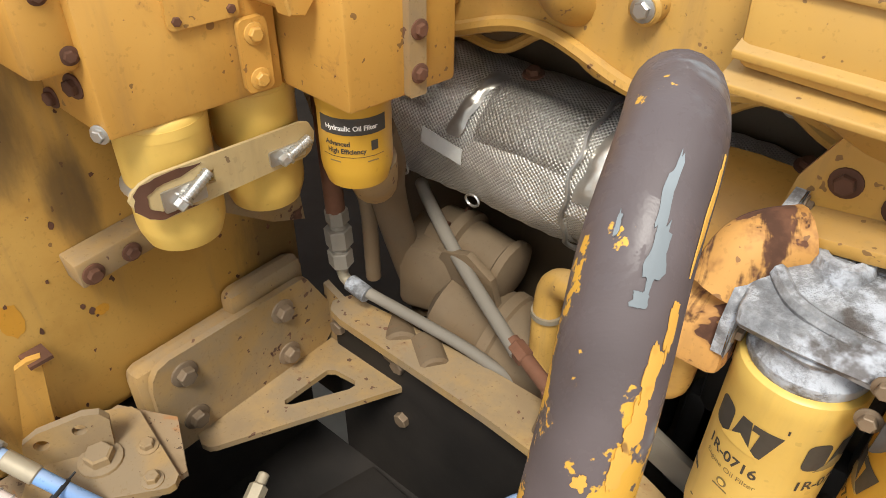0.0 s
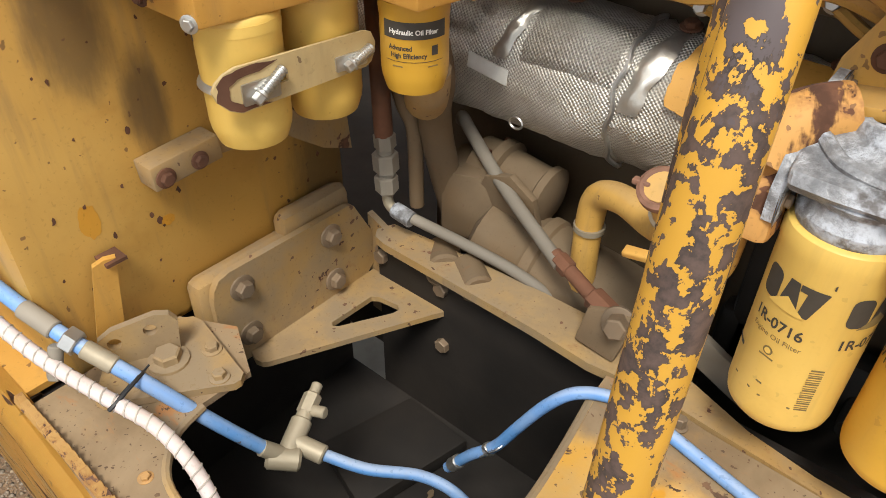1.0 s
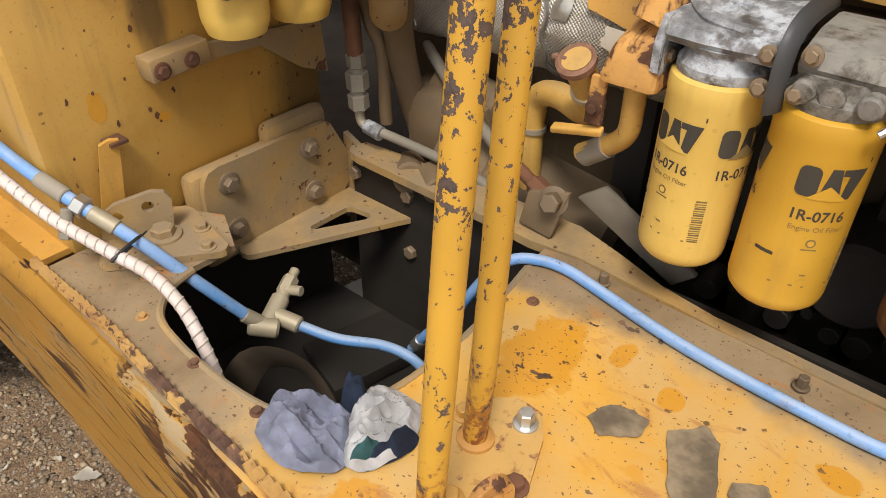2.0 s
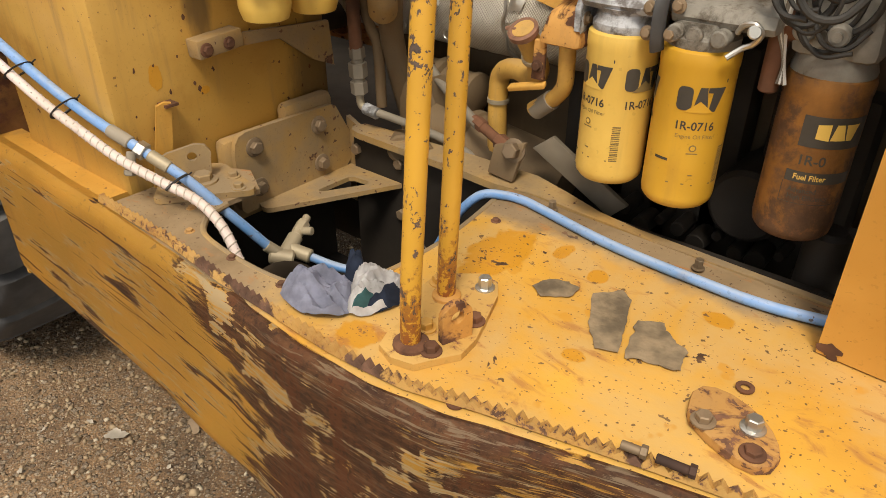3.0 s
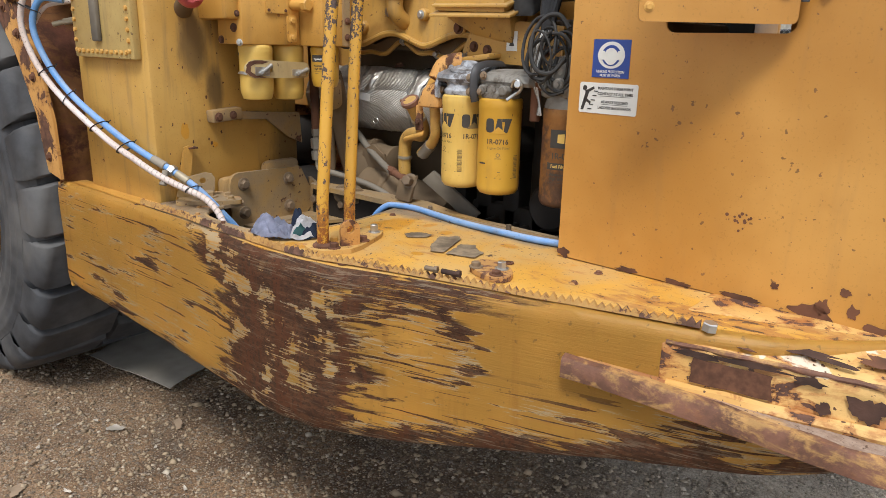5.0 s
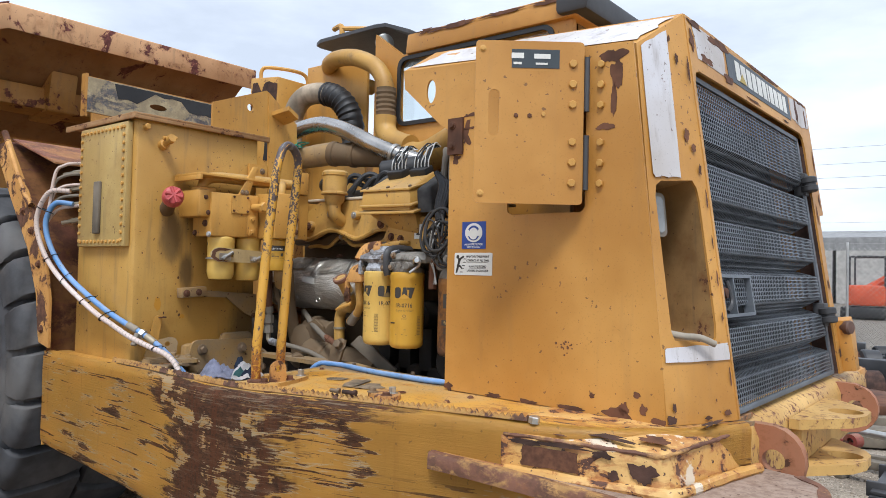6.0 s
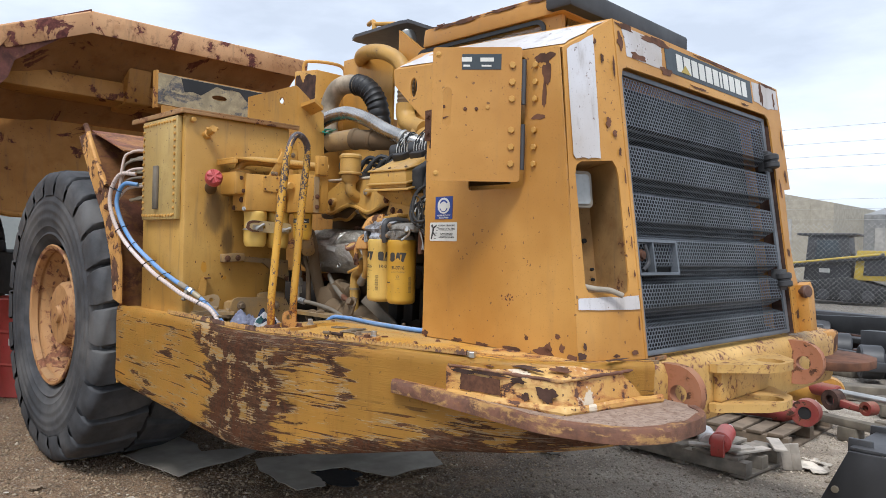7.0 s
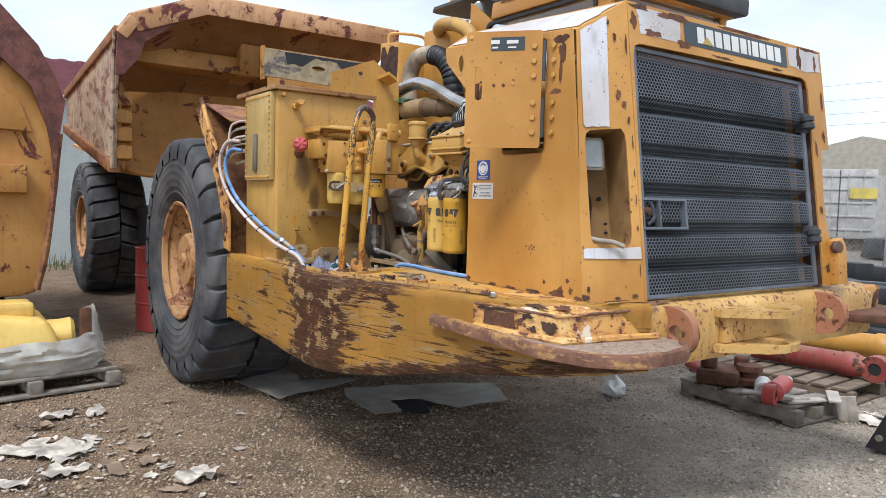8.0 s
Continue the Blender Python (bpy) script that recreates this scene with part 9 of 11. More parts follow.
tube(bm, [V(-0.44, 0.712, 1.163), V(-0.33, 0.675, 1.140)], 0.0130, 12, False)
cyl(bm, (-0.345, 0.68, 1.144), (-0.30, 0.668, 1.135), 0.020, seg=6, bev=0.003)
cyl(bm, (-0.43, 0.708, 1.161), (-0.40, 0.698, 1.155), 0.0165, seg=6, bev=0.002)
part("hose_end", bm, M["rust"], rod)
bm = B()
hexa(bm, [V(-0.345, 0.640, 1.075), V(-0.27, 0.635, 1.072), V(-0.27, 0.65, 1.072), V(-0.345, 0.655, 1.075), V(-0.335, 0.650, 1.145), V(-0.25, 0.650, 1.17), V(-0.25, 0.665, 1.17), V(-0.335, 0.665, 1.145)], 0.004)
hb = part("hose_bracket", bm, M["grimy"], engine)
bolt(hb, (-0.278, 0.650, 1.146), (0.2, -1, 0.3), 0.019, M["bolt"], True, 1.4)
bm = B()
hexa(bm, [V(-0.25, 0.68, 1.15), V(-0.20, 0.68, 1.19), V(-0.20, 0.695, 1.19), V(-0.25, 0.695, 1.15), V(-0.06, 0.72, 1.02), V(-0.02, 0.72, 1.06), V(-0.02, 0.735, 1.06), V(-0.06, 0.735, 1.02)], 0.003)
part("slant_plate", bm, M["grey_dust"], engine)

# rusty standpipe with unions, steel-sleeved hose
bm = B()
cyl(bm, (-0.795, 0.655, 1.66), (-0.797, 0.668, 1.28), 0.0175, seg=14)
sp2 = part("standpipe", bm, M["rust"], engine, "rust-brown standpipe with pale unions")
bm = B()
for z0, z1, r in ((1.285, 1.255, 0.021), (1.245, 1.205, 0.025), (1.195, 1.160, 0.023), (1.16, 1.255, 0.016)):
    cyl(bm, (-0.797, 0.669, z0), (-0.797, 0.671, z1), r, seg=6 if r > 0.02 else 12, bev=0.002)
part("union_nut", bm, M["grey_hose"], sp2)
bm = B()
tube(bm, [V(-0.797, 0.671, 1.165), V(-0.797, 0.672, 1.135), V(-0.785, 0.673, 1.122), V(-0.75, 0.674, 1.118)], 0.011, 10)
part("bent_end", bm, M["brass"], sp2)
bm = B()
tube(bm, [V(-0.775, 0.674, 1.120), V(-0.70, 0.682, 1.114), V(-0.60, 0.697, 1.100), V(-0.52, 0.712, 1.082), V(-0.45, 0.728, 1.05), V(-0.40, 0.745, 1.0)], 0.0110, 12)
part("sleeved_hose", bm, M["grey_hose"], sp2)
bm = B()
cyl(bm, (-0.782, 0.674, 1.121), (-0.735, 0.673, 1.116), 0.0165, seg=14, bev=0.002)
part("ferrule", bm, M["alu"], sp2)
bm = B()
tube(bm, [V(-0.80, 0.70, 1.40), V(-0.785, 0.71, 1.33), V(-0.765, 0.715, 1.28), V(-0.76, 0.715, 1.12)], 0.0145, 10)
part("thin_pipe", bm, M["grimy"], engine)
bm = B()
tube(bm, [V(-0.66, 0.64, 1.50), V(-0.68, 0.68, 1.42), V(-0.72, 0.72, 1.34), V(-0.735, 0.75, 1.25), V(-0.735, 0.79, 1.12), V(-0.72, 0.82, 1.0)], 0.031, 16)
part("large_hose", bm, M["grimy"], engine, "fat dusty hose dropping from the manifold")
bm = B()
tube(bm, [V(-0.640, 0.612, 1.475), V(-0.652, 0.625, 1.435), V(-0.682, 0.655, 1.395)], 0.036, 16)
part("hose_elbow", bm, M["dusty"], engine)

# breather cap, control box and big pipes on top
bm = B()
lathe(bm, (-0.455, 0.755, 1.742), (0, 0, 1), [(0, 0.026), (0.02, 0.030), (0.035, 0.044), (0.062, 0.048)], 24)
tube(bm, [V(-0.455, 0.755, 1.765), V(-0.455, 0.757, 1.735), V(-0.452, 0.768, 1.710), V(-0.448, 0.80, 1.690), V(-0.445, 0.84, 1.685)], 0.030, 14)
br = part("breather_stem", bm, M["engine"], engine)
bm = B()
lathe(bm, (-0.455, 0.755, 1.805), (0, 0, 1), [(0, 0.046), (0.004, 0.062), (0.012, 0.062), (0.016, 0.056), (0.085, 0.056), (0.090, 0.060), (0.102, 0.060), (0.112, 0.050), (0.115, 0.02)], 32)
part("breather_cap", bm, M["engine"], br, "round yellow crankcase breather cap")
bm = B()
tube(bm, [V(-0.49, 0.76, 1.86), V(-0.53, 0.77, 1.865), V(-0.57, 0.80, 1.86)], 0.03, 12)
part("breather_hose", bm, M["black"], br)
bm = B()
hexa(bm, [V(-0.197, 0.668, 1.718), V(0.085, 0.668, 1.708), V(0.095, 0.86, 1.775), V(-0.21, 0.86, 1.79), V(-0.205, 0.682, 1.800), V(0.066, 0.682, 1.804), V(0.046, 0.86, 1.900), V(-0.235, 0.86, 1.882)], 0.010)
ecm = part("control_box", bm, M["engine"], engine, "yellow engine control box with a ribbed lid")
for z0, y0, x0, x1 in ((1.700, 0.652, -0.205, 0.118), (1.730, 0.660, -0.200, 0.100), (1.798, 0.674, -0.210, 0.072)):
    bm = B()
    hexa(bm, [V(x0, y0, z0), V(x1, y0, z0 - 0.004), V(x1, y0 + 0.10, z0 + 0.028), V(x0, y0 + 0.10, z0 + 0.032), V(x0, y0, z0 + 0.009), V(x1, y0, z0 + 0.005), V(x1, y0 + 0.10, z0 + 0.037), V(x0, y0 + 0.10, z0 + 0.041)], 0.002)
    part("box_lip", bm, M["engine"], ecm)
for x in (-0.18, -0.06, 0.06):
    bolt(ecm, (x, 0.690, 1.812), (0, -0.5, 0.9), 0.008, M["bolt"], False, 0.6)
bm = B()
hexa(bm, [V(-0.07, 0.735, 1.64), V(0.08, 0.725, 1.62), V(0.08, 0.80, 1.62), V(-0.07, 0.80, 1.64), V(-0.185, 0.70, 1.705), V(0.085, 0.70, 1.70), V(0.085, 0.82, 1.74), V(-0.185, 0.82, 1.74)], 0.01)
part("box_bracket", bm, M["engine"], ecm)
bm = B()
hexa(bm, [V(0.10, 0.69, 1.70), V(0.17, 0.70, 1.70), V(0.17, 0.88, 1.78), V(0.10, 0.88, 1.77), V(0.085, 0.70, 1.80), V(0.14, 0.72, 1.81), V(0.13, 0.87, 1.90), V(0.07, 0.87, 1.895)], 0.01)
part("box_end", bm, M["loom"], ecm)
for x in (-0.13, 0.0):
    bm = B()
    box(bm, (x - 0.045, 0.80, 1.875), (x + 0.045, 0.86, 1.91), 0.006, tilt=(25, 0, 0))
    part("connector", bm, M["black"], ecm)
    for k in range(13):
        bm = B()
        a = V(x - 0.040 + 0.0065 * k, 0.83, 1.905)
        pts = [a, a + V(0.006, -0.006, 0.030), a + V(0.018 + random.uniform(-0.012, 0.012), random.uniform(-0.012, 0.012), 0.066 + random.uniform(-0.012, 0.012)), a + V(0.040 + random.uniform(-0.015, 0.015) - 0.002 * k, 0.02, 0.098 + random.uniform(-0.012, 0.012)), a + V(0.060 - 0.003 * k, 0.05, 0.095)]
        tube(bm, pts, 0.0028, 6, True, 3)
        part("wire", bm, M[("wire", "black", "slate")[k % 3]], ecm)
bm = B()
for k in range(5):
    tube(bm, [V(0.19 + 0.012 * k, 0.70, 1.86 - 0.01 * k), V(0.23 + 0.012 * k, 0.68, 1.80), V(0.23 + 0.010 * k, 0.66, 1.72), V(0.25, 0.65, 1.62)], 0.011, 8)
part("loom", bm, M["black"], engine, "black corrugated wiring loom")
bm = B()
for k in range(2):
    tube(bm, [V(0.17 + 0.035 * k, 0.80, 1.88), V(0.18 + 0.035 * k, 0.77, 1.95), V(0.205 + 0.035 * k, 0.74, 1.94), V(0.215 + 0.035 * k, 0.72, 1.86), V(0.22 + 0.035 * k, 0.72, 1.78)], 0.014, 10)
part("grey_loom", bm, M["grey_hose"], engine)
# silver charge pipe and its neighbours
bm = B()
tube(bm, [V(-1.16, 1.0, 2.165), V(-1.01, 1.0, 2.207), V(-0.86, 1.0, 2.218), V(-0.74, 1.0, 2.195), V(-0.60, 1.0, 2.143), V(-0.465, 1.01, 2.078), V(-0.33, 1.04, 2.022), V(-0.24, 1.10, 1.99)], 0.041, 20)
charge = part("charge_pipe", bm, M["silver_pipe"], engine, "shiny silver charge air pipe")
bm = B()
lathe(bm, (-0.36, 1.033, 2.034), (0.9, 0.2, -0.4), [(0, 0.043), (0.003, 0.047), (0.022, 0.047), (0.025, 0.043)], 20)
part("pipe_clamp", bm, M["zinc"], charge)
bm = B()
tube(bm, [V(-0.66, 1.42, 2.10), V(-0.50, 1.44, 2.08), V(-0.25, 1.36, 2.12), V(-0.05, 1.25, 2.13), V(0.15, 1.2, 2.10), V(0.5, 1.2, 2.10)], 0.085, 18)
part("intake_pipe", bm, M["engine"], engine)
bm = B()
tube(bm, [V(-1.585, 1.42, 2.22), V(-1.588, 1.42, 2.36), V(-1.565, 1.42, 2.455), V(-1.49, 1.42, 2.525), V(-1.37, 1.42, 2.540), V(-1.24, 1.43, 2.515)], 0.064, 20)
part("exhaust_elbow", bm, M["bleached"], engine, "heat-bleached exhaust elbow")
bm = B()
tube(bm, [V(-1.29, 1.43, 2.528), V(-1.21, 1.44, 2.50), V(-1.15, 1.46, 2.44), V(-1.12, 1.48, 2.36), V(-1.11, 1.50, 2.22)], 0.072, 18, True, 8, lambda t: 0.99 + 0.06 * math.sin(t * 70))
part("rubber_elbow", bm, M["black"], engine)
bm = B()
lathe(bm, (-0.925, 0.93, 2.035), (0.93, 0.30, 0.10), [(0.0, 0.046), (0.02, 0.054), (0.12, 0.058), (0.20, 0.057)], 24)
part("turbo_pipe", bm, M["dusty"], engine)
bm = B()
lathe(bm, (-0.745, 0.988, 2.054), (0.93, 0.30, -0.10), [(0.0, 0.058), (0.01, 0.064), (0.03, 0.064), (0.036, 0.058), (0.12, 0.056), (0.125, 0.061), (0.145, 0.061), (0.15, 0.055), (0.32, 0.048)], 24)
part("hump_hose", bm, M["grimy"], engine)
bm = B()
tube(bm, [V(-1.03, 0.87, 1.96), V(-1.00, 0.89, 2.00), V(-0.95, 0.92, 2.03), V(-0.90, 0.938, 2.038)], 0.053, 16)
part("rubber_joint", bm, M["black"], engine)
bm = B()
for k in range(14):
    a = random.uniform(0, 6.3)
    p = V(-0.93, 0.92, 2.095) + V(random.uniform(-0.06, 0.06), random.uniform(-0.04, 0.05), random.uniform(-0.008, 0.02))
    prism(bm, [p, p + V(0.05 * math.cos(a), 0.05 * math.sin(a), random.uniform(-0.02, 0.02)), p + V(0.05 * math.cos(a + 1.2), 0.05 * math.sin(a + 1.2), random.uniform(-0.02, 0.02))], (0, 0, 0.003))
single("plastic_sheet", bm, M["teal"], "crumpled green plastic sheet stuffed over an open pipe", "plastic sheet", (-0.93, 0.92, 2.075))
for k in range(9):
    bm = B()
    tube(bm, [V(-0.62 + 0.05 * k, 0.86 + 0.03 * (k % 3), 1.83), V(-0.55 + 0.05 * k, 0.92, 1.90 + 0.02 * (k % 2)), V(-0.45 + 0.05 * k, 1.0, 1.86), V(-0.38 + 0.04 * k, 1.1, 1.90)], 0.012, 8)
    part("top_hose", bm, M["black"], engine)
bm = B()
box(bm, (-0.70, 0.98, 1.79), (0.05, 1.45, 1.86), 0.02)
part("hose_tray", bm, M["black"], engine)
bm = B()
cyl(bm, (-0.35, 0.95, 1.93), (-0.15, 1.05, 1.96), 0.05, seg=16, bev=0.01)
part("dark_canister", bm, M["black"], engine)

# ---- handrail ----
rail = thing("handrail", "yellow tubular grab rail with chipped paint and a dark worn top", "handrail", (-0.05, 0.10, DECK))
P1 = [V(-0.046, 0.043, DECK + 0.012), V(-0.045, 0.041, 1.10), V(-0.035, 0.034, 1.20), V(-0.034, 0.042, 1.30), V(-0.035, 0.065, 1.55), V(-0.037, 0.090, 1.76)]
P2 = [V(-0.088, 0.182, DECK + 0.012), V(-0.086, 0.178, 1.10), V(-0.075, 0.170, 1.20), V(-0.075, 0.179, 1.32), V(-0.0790, 0.1985, 1.55), V(-0.0840, 0.2230, 1.76)]
loop = [P1[-1], V(-0.0372, 0.098, 1.810), V(-0.0395, 0.111, 1.853), V(-0.0455, 0.128, 1.888), V(-0.0525, 0.153, 1.906), V(-0.0620, 0.177, 1.906), V(-0.0715, 0.2005, 1.897), V(-0.0800, 0.2235, 1.873), V(-0.0838, 0.2305, 1.835), P2[-1]]


def bend_width(t):
    return 1.04 - 0.13 * max(0.0, 1.0 - ((t - 0.5) / 0.24) ** 2) ** 0.5


part("bent_tube", tube(B(), P1 + loop[1:-1] + P2[::-1], 0.0157, 22, radius=bend_width), M["pole"], rail, "chipped yellow tube, worn dark at the top bend")
# patches of older paint on the worn bend; v runs along the tube from its shoulder
RAIL_LINE = P1 + loop[1:-1] + P2[::-1]
bend = glide(RAIL_LINE, 16)
shoulder = 8 * 16


def on_bend(u, v, lift):
    k, left = shoulder, abs(v)
    step = 1 if v >= 0 else -1
    while left > (bend[k + step] - bend[k]).length:
        left -= (bend[k + step] - bend[k]).length
        k += step
    t = (bend[k + 1] - bend[k - 1]).normalized()
    c = bend[k] + (bend[k + step] - bend[k]).normalized() * left
    n = V(0.30, -0.80, 0.52)
    n = (n - t * n.dot(t)).normalized()
    side = V(0.77, 0.64, 0)
    side = (side - t * side.dot(t) - n * side.dot(n)).normalized()
    r = 0.0157 * bend_width(k / (len(bend) - 1)) + lift
    return c + (n * math.cos(u / 0.015) + side * math.sin(u / 0.015)) * r


for k, (u, v, ru, rv, m) in enumerate(((0.0030, 0.013, 0.0019, 0.010, "blue_paint"), (0.0046, 0.002, 0.0028, 0.007, "blue_paint"), (0.0030, -0.007, 0.0024, 0.0025, "blue_paint"), (-0.0062, 0.006, 0.0008, 0.003, "blue_paint"), (0.0135, -0.012, 0.0016, 0.008, "pole_chip"), (0.0105, -0.022, 0.0026, 0.009, "pole_chip"), (0.0095, -0.035, 0.0032, 0.008, "pole_chip"), (0.0080, -0.046, 0.0030, 0.007, "pole_chip"), (0.0165, 0.016, 0.0010, 0.014, "pole_chip"), (0.0, -0.052, 0.0022, 0.0025, "pole_chip"))):
    bm = B()
    plate(bm, blotch(u, v, ru, rv, 60 + k, 34, 0.5), [], lambda a, b, w: V(a, b, w), 0.0003)
    for n in range(1, 9):
        bmesh.ops.bisect_plane(bm, geom=list(bm.verts) + list(bm.edges) + list(bm.faces), plane_co=(0, v + rv * 1.3 * (n - 4.5) / 4.5, 0), plane_no=(0, 1, 0))
    for n in (-0.5, 0, 0.5):
        bmesh.ops.bisect_plane(bm, geom=list(bm.verts) + list(bm.edges) + list(bm.faces), plane_co=(u + ru * n, 0, 0), plane_no=(1, 0, 0))
    for p in bm.verts:
        p.co = on_bend(p.co.x, p.co.y, 0.0001 + p.co.z)
    part("old_paint", bm, M[m], rail)
bm = B()
base_line = [(-0.098, 0.045), (-0.085, 0.010), (-0.050, -0.002), (-0.010, 0.008), (0.005, 0.035), (0.030, 0.075), (0.025, 0.12), (-0.02, 0.24), (-0.045, 0.275), (-0.085, 0.278), (-0.12, 0.25), (-0.145, 0.20), (-0.14, 0.16), (-0.10, 0.10)]
plate(bm, base_line, [], lambda u, v, w: V(u, v, DECK + w), 0.013)
part("base_plate", bm, M["bumper"], rail)
for p, r in ((P1[0], 0.030), (P2[0], 0.026)):
    bm = B()
    lathe(bm, (p.x, p.y, DECK + 0.012), (0, 0, 1), [(0, r), (0.006, r * 0.98), (0.012, r * 0.72)], 20)
    part("weld_collar", bm, M["rusty"], rail)
bm = B()
pe = flat_on((-0.012, 0.075, DECK + 0.012), (0.35, 0.94, 0), (0, 0, 1))
plate(bm, [(0, 0), (0.055, 0)] + [(0.0275 + 0.0275 * math.cos(a), 0.045 + 0.0275 * math.sin(a)) for a in [math.pi * i / 10 for i in range(11)]], [circle2(0.0275, 0.045, 0.012, 14)], lambda u, v, w: pe(u, v, w - 0.007), 0.014)
part("pad_eye", bm, M["rusty"], rail)
for x, y, m in ((-0.055, 0.09, "bolt_yellow"), (-0.005, 0.155, "rust"), (-0.125, 0.205, "bolt_yellow"), (-0.052, 0.245, "zinc"), (-0.01, 0.05, "rust")):
    bolt(rail, (x, y, DECK + 0.013), (0, 0, 1), 0.012, M[m], True, 0.9 if m != "zinc" else 1.6)

# ---- hoses ----
def hose(name, label, pts, r, material, group="", seg=12, ferrules=(), base=None):
    ob = thing(name, label, "hose", tuple(base or pts[0]), group)
    part("hose_body", tube(B(), pts, r, seg, True, 8), material, ob)
    line = glide(pts, 8)
    for f, length, k, m in ferrules:
        i = int(f * (len(line) - 2))
        d = (line[i + 1] - line[i]).normalized()
        bm = B()
        cyl(bm, line[i] - d * length / 2, line[i] + d * length / 2, r * k, seg=16 if k < 1.5 else 6, bev=0.002)
        part("ferrule", bm, M[m], ob)
    return ob, line


blue_pts = [V(-1.41, 0.02, 1.74), V(-1.47, -0.035, 1.74), V(-1.50, -0.06, 1.65), V(-1.45, -0.05, 1.53), V(-1.33, -0.025, 1.41), V(-1.107, 0.010, 1.292), V(-0.96, 0.034, 1.232), V(-0.851, 0.060, 1.190), V(-0.76, 0.105, 1.128), V(-0.69, 0.165, 1.030), V(-0.65, 0.215, 0.950), V(-0.634, 0.236, 0.924)]
hose_a, line_a = hose("blue_hose", "faded blue hose draped from the tank into the deck hole", blue_pts, 0.0118, M["blue_hose"], "", 12, ((0.62, 0.06, 1.25, "grey_hose"), (0.66, 0.022, 1.7, "zinc"), (0.70, 0.05, 1.2, "brass"), (0.96, 0.045, 1.2, "brass")))
white_pts = [V(-1.42, 0.01, 1.80), V(-1.49, -0.055, 1.79), V(-1.535, -0.085, 1.67), V(-1.48, -0.078, 1.53), V(-1.35, -0.055, 1.405), V(-1.12, -0.020, 1.275), V(-0.97, 0.002, 1.215), V(-0.86, 0.022, 1.172), V(-0.76, 0.052, 1.138), V(-0.68, 0.078, 1.112), V(-0.615, 0.085, 1.075), V(-0.565, 0.080, 1.02), V(-0.53, 0.075, 0.95), V(-0.51, 0.075, 0.86)]
hose_b, line_b = hose("wrapped_hose", "hose wrapped in grubby white spiral guard, tied to the blue one", white_pts, 0.0108, M["white_wrap"])
# the guard's spiral edge
bm = B()
dense_b = glide(white_pts, 40)
turns = []
u = (dense_b[1] - dense_b[0]).orthogonal().normalized()
dist = 0.0
for i in range(len(dense_b) - 1):
    t = (dense_b[i + 1] - dense_b[i])
    dist += t.length
    t = t.normalized()
    u = (u - t * u.dot(t)).normalized()
    v = t.cross(u)
    a = dist / 0.019 * 2 * math.pi
    turns.append(dense_b[i] + (u * math.cos(a) + v * math.sin(a)) * 0.0109)
tube(bm, turns, 0.0017, 5, False)
part("spiral_gap", bm, M["pallet_pale"], hose_b)
for f in (0.14, 0.30, 0.37, 0.44, 0.505, 0.735):
    i = int(f * (len(line_a) - 1))
    p = line_a[i]
    q = min(line_b, key=lambda s: (s - p).length)
    d = (line_a[i + 1] - line_a[i]).normalized()
    mid = (p + q) / 2
    side = (p - q).normalized()
    over = d.cross(side).normalized()
    half = (p - q).length / 2 + 0.0145
    bm = B()
    tube(bm, [mid + side * math.cos(a) * half + over * math.sin(a) * 0.0150 for a in [2 * math.pi * k / 18 for k in range(19)]], 0.0032, 6, False, flat=0.5)
    tube(bm, [mid + side * half, mid + side * (half + 0.012) + over * 0.004], 0.0018, 6, False)
    single("cable_tie", bm, M["black"], "black cable tie binding the two hoses", "cable tie", tuple(mid), "hose ties")

tee_ob = thing("tee_fitting", "dusty white plastic tee fitting at the end of the blue hose", "pipe fitting", (-0.634, 0.236, 0.92))
bm = B()
a, b = V(-0.630, 0.240, 0.915), V(-0.672, 0.337, 0.944)
ax = (b - a).normalized()
cyl(bm, a, a + ax * 0.07, 0.0185, seg=16, bev=0.003)
cyl(bm, a + ax * 0.065, b, 0.014, seg=16, bev=0.002)
cyl(bm, b - ax * 0.03, b + ax * 0.01, 0.0165, seg=6, bev=0.003)
cyl(bm, b + ax * 0.008, b + ax * 0.03, 0.010, seg=14, bev=0.002)
part("tee_body", bm, M["brass"], tee_ob)
bm = B()
cyl(bm, b - ax * 0.02, b - ax * 0.02 + V(0.035, 0.012, 0.006), 0.0105, seg=14, bev=0.002)
part("tee_branch", bm, M["brass"], tee_ob)
bm = B()
cyl(bm, a - V(0.02, 0.025, -0.01), a + V(0.02, 0.015, -0.004), 0.020, seg=14, bev=0.005)
cyl(bm, a + ax * 0.03, a + ax * 0.03 + V(0.055, 0.02, -0.012), 0.017, seg=14, bev=0.003)
part("elbow", bm, M["brass"], tee_ob)
hose("blue_hose", "dusty blue hose running from the tee fitting into the pit", [a + ax * 0.03 + V(0.04, 0.015, -0.01), V(-0.53, 0.325, 0.885), V(-0.46, 0.385, 0.865), V(-0.40, 0.41, 0.84), V(-0.36, 0.42, 0.78), V(-0.34, 0.42, 0.66)], 0.0105, M["blue_hose"])
deck_pts = [V(-0.47, 0.47, 0.79), V(-0.425, 0.475, 0.86), V(-0.381, 0.486, 0.913), V(-0.345, 0.497, 0.985), V(-0.312, 0.515, 1.045), V(-0.280, 0.538, 1.077), V(-0.240, 0.566, 1.077), V(-0.190, 0.572, 1.077), V(-0.125, 0.560, 1.077), V(0.006, 0.532, 1.077), V(0.115, 0.519, 1.077), V(0.232, 0.514, 1.077), V(0.330, 0.514, 1.077), V(0.43, 0.532, 1.077), V(0.60, 0.585, 1.077), V(0.80, 0.66, 1.077)]
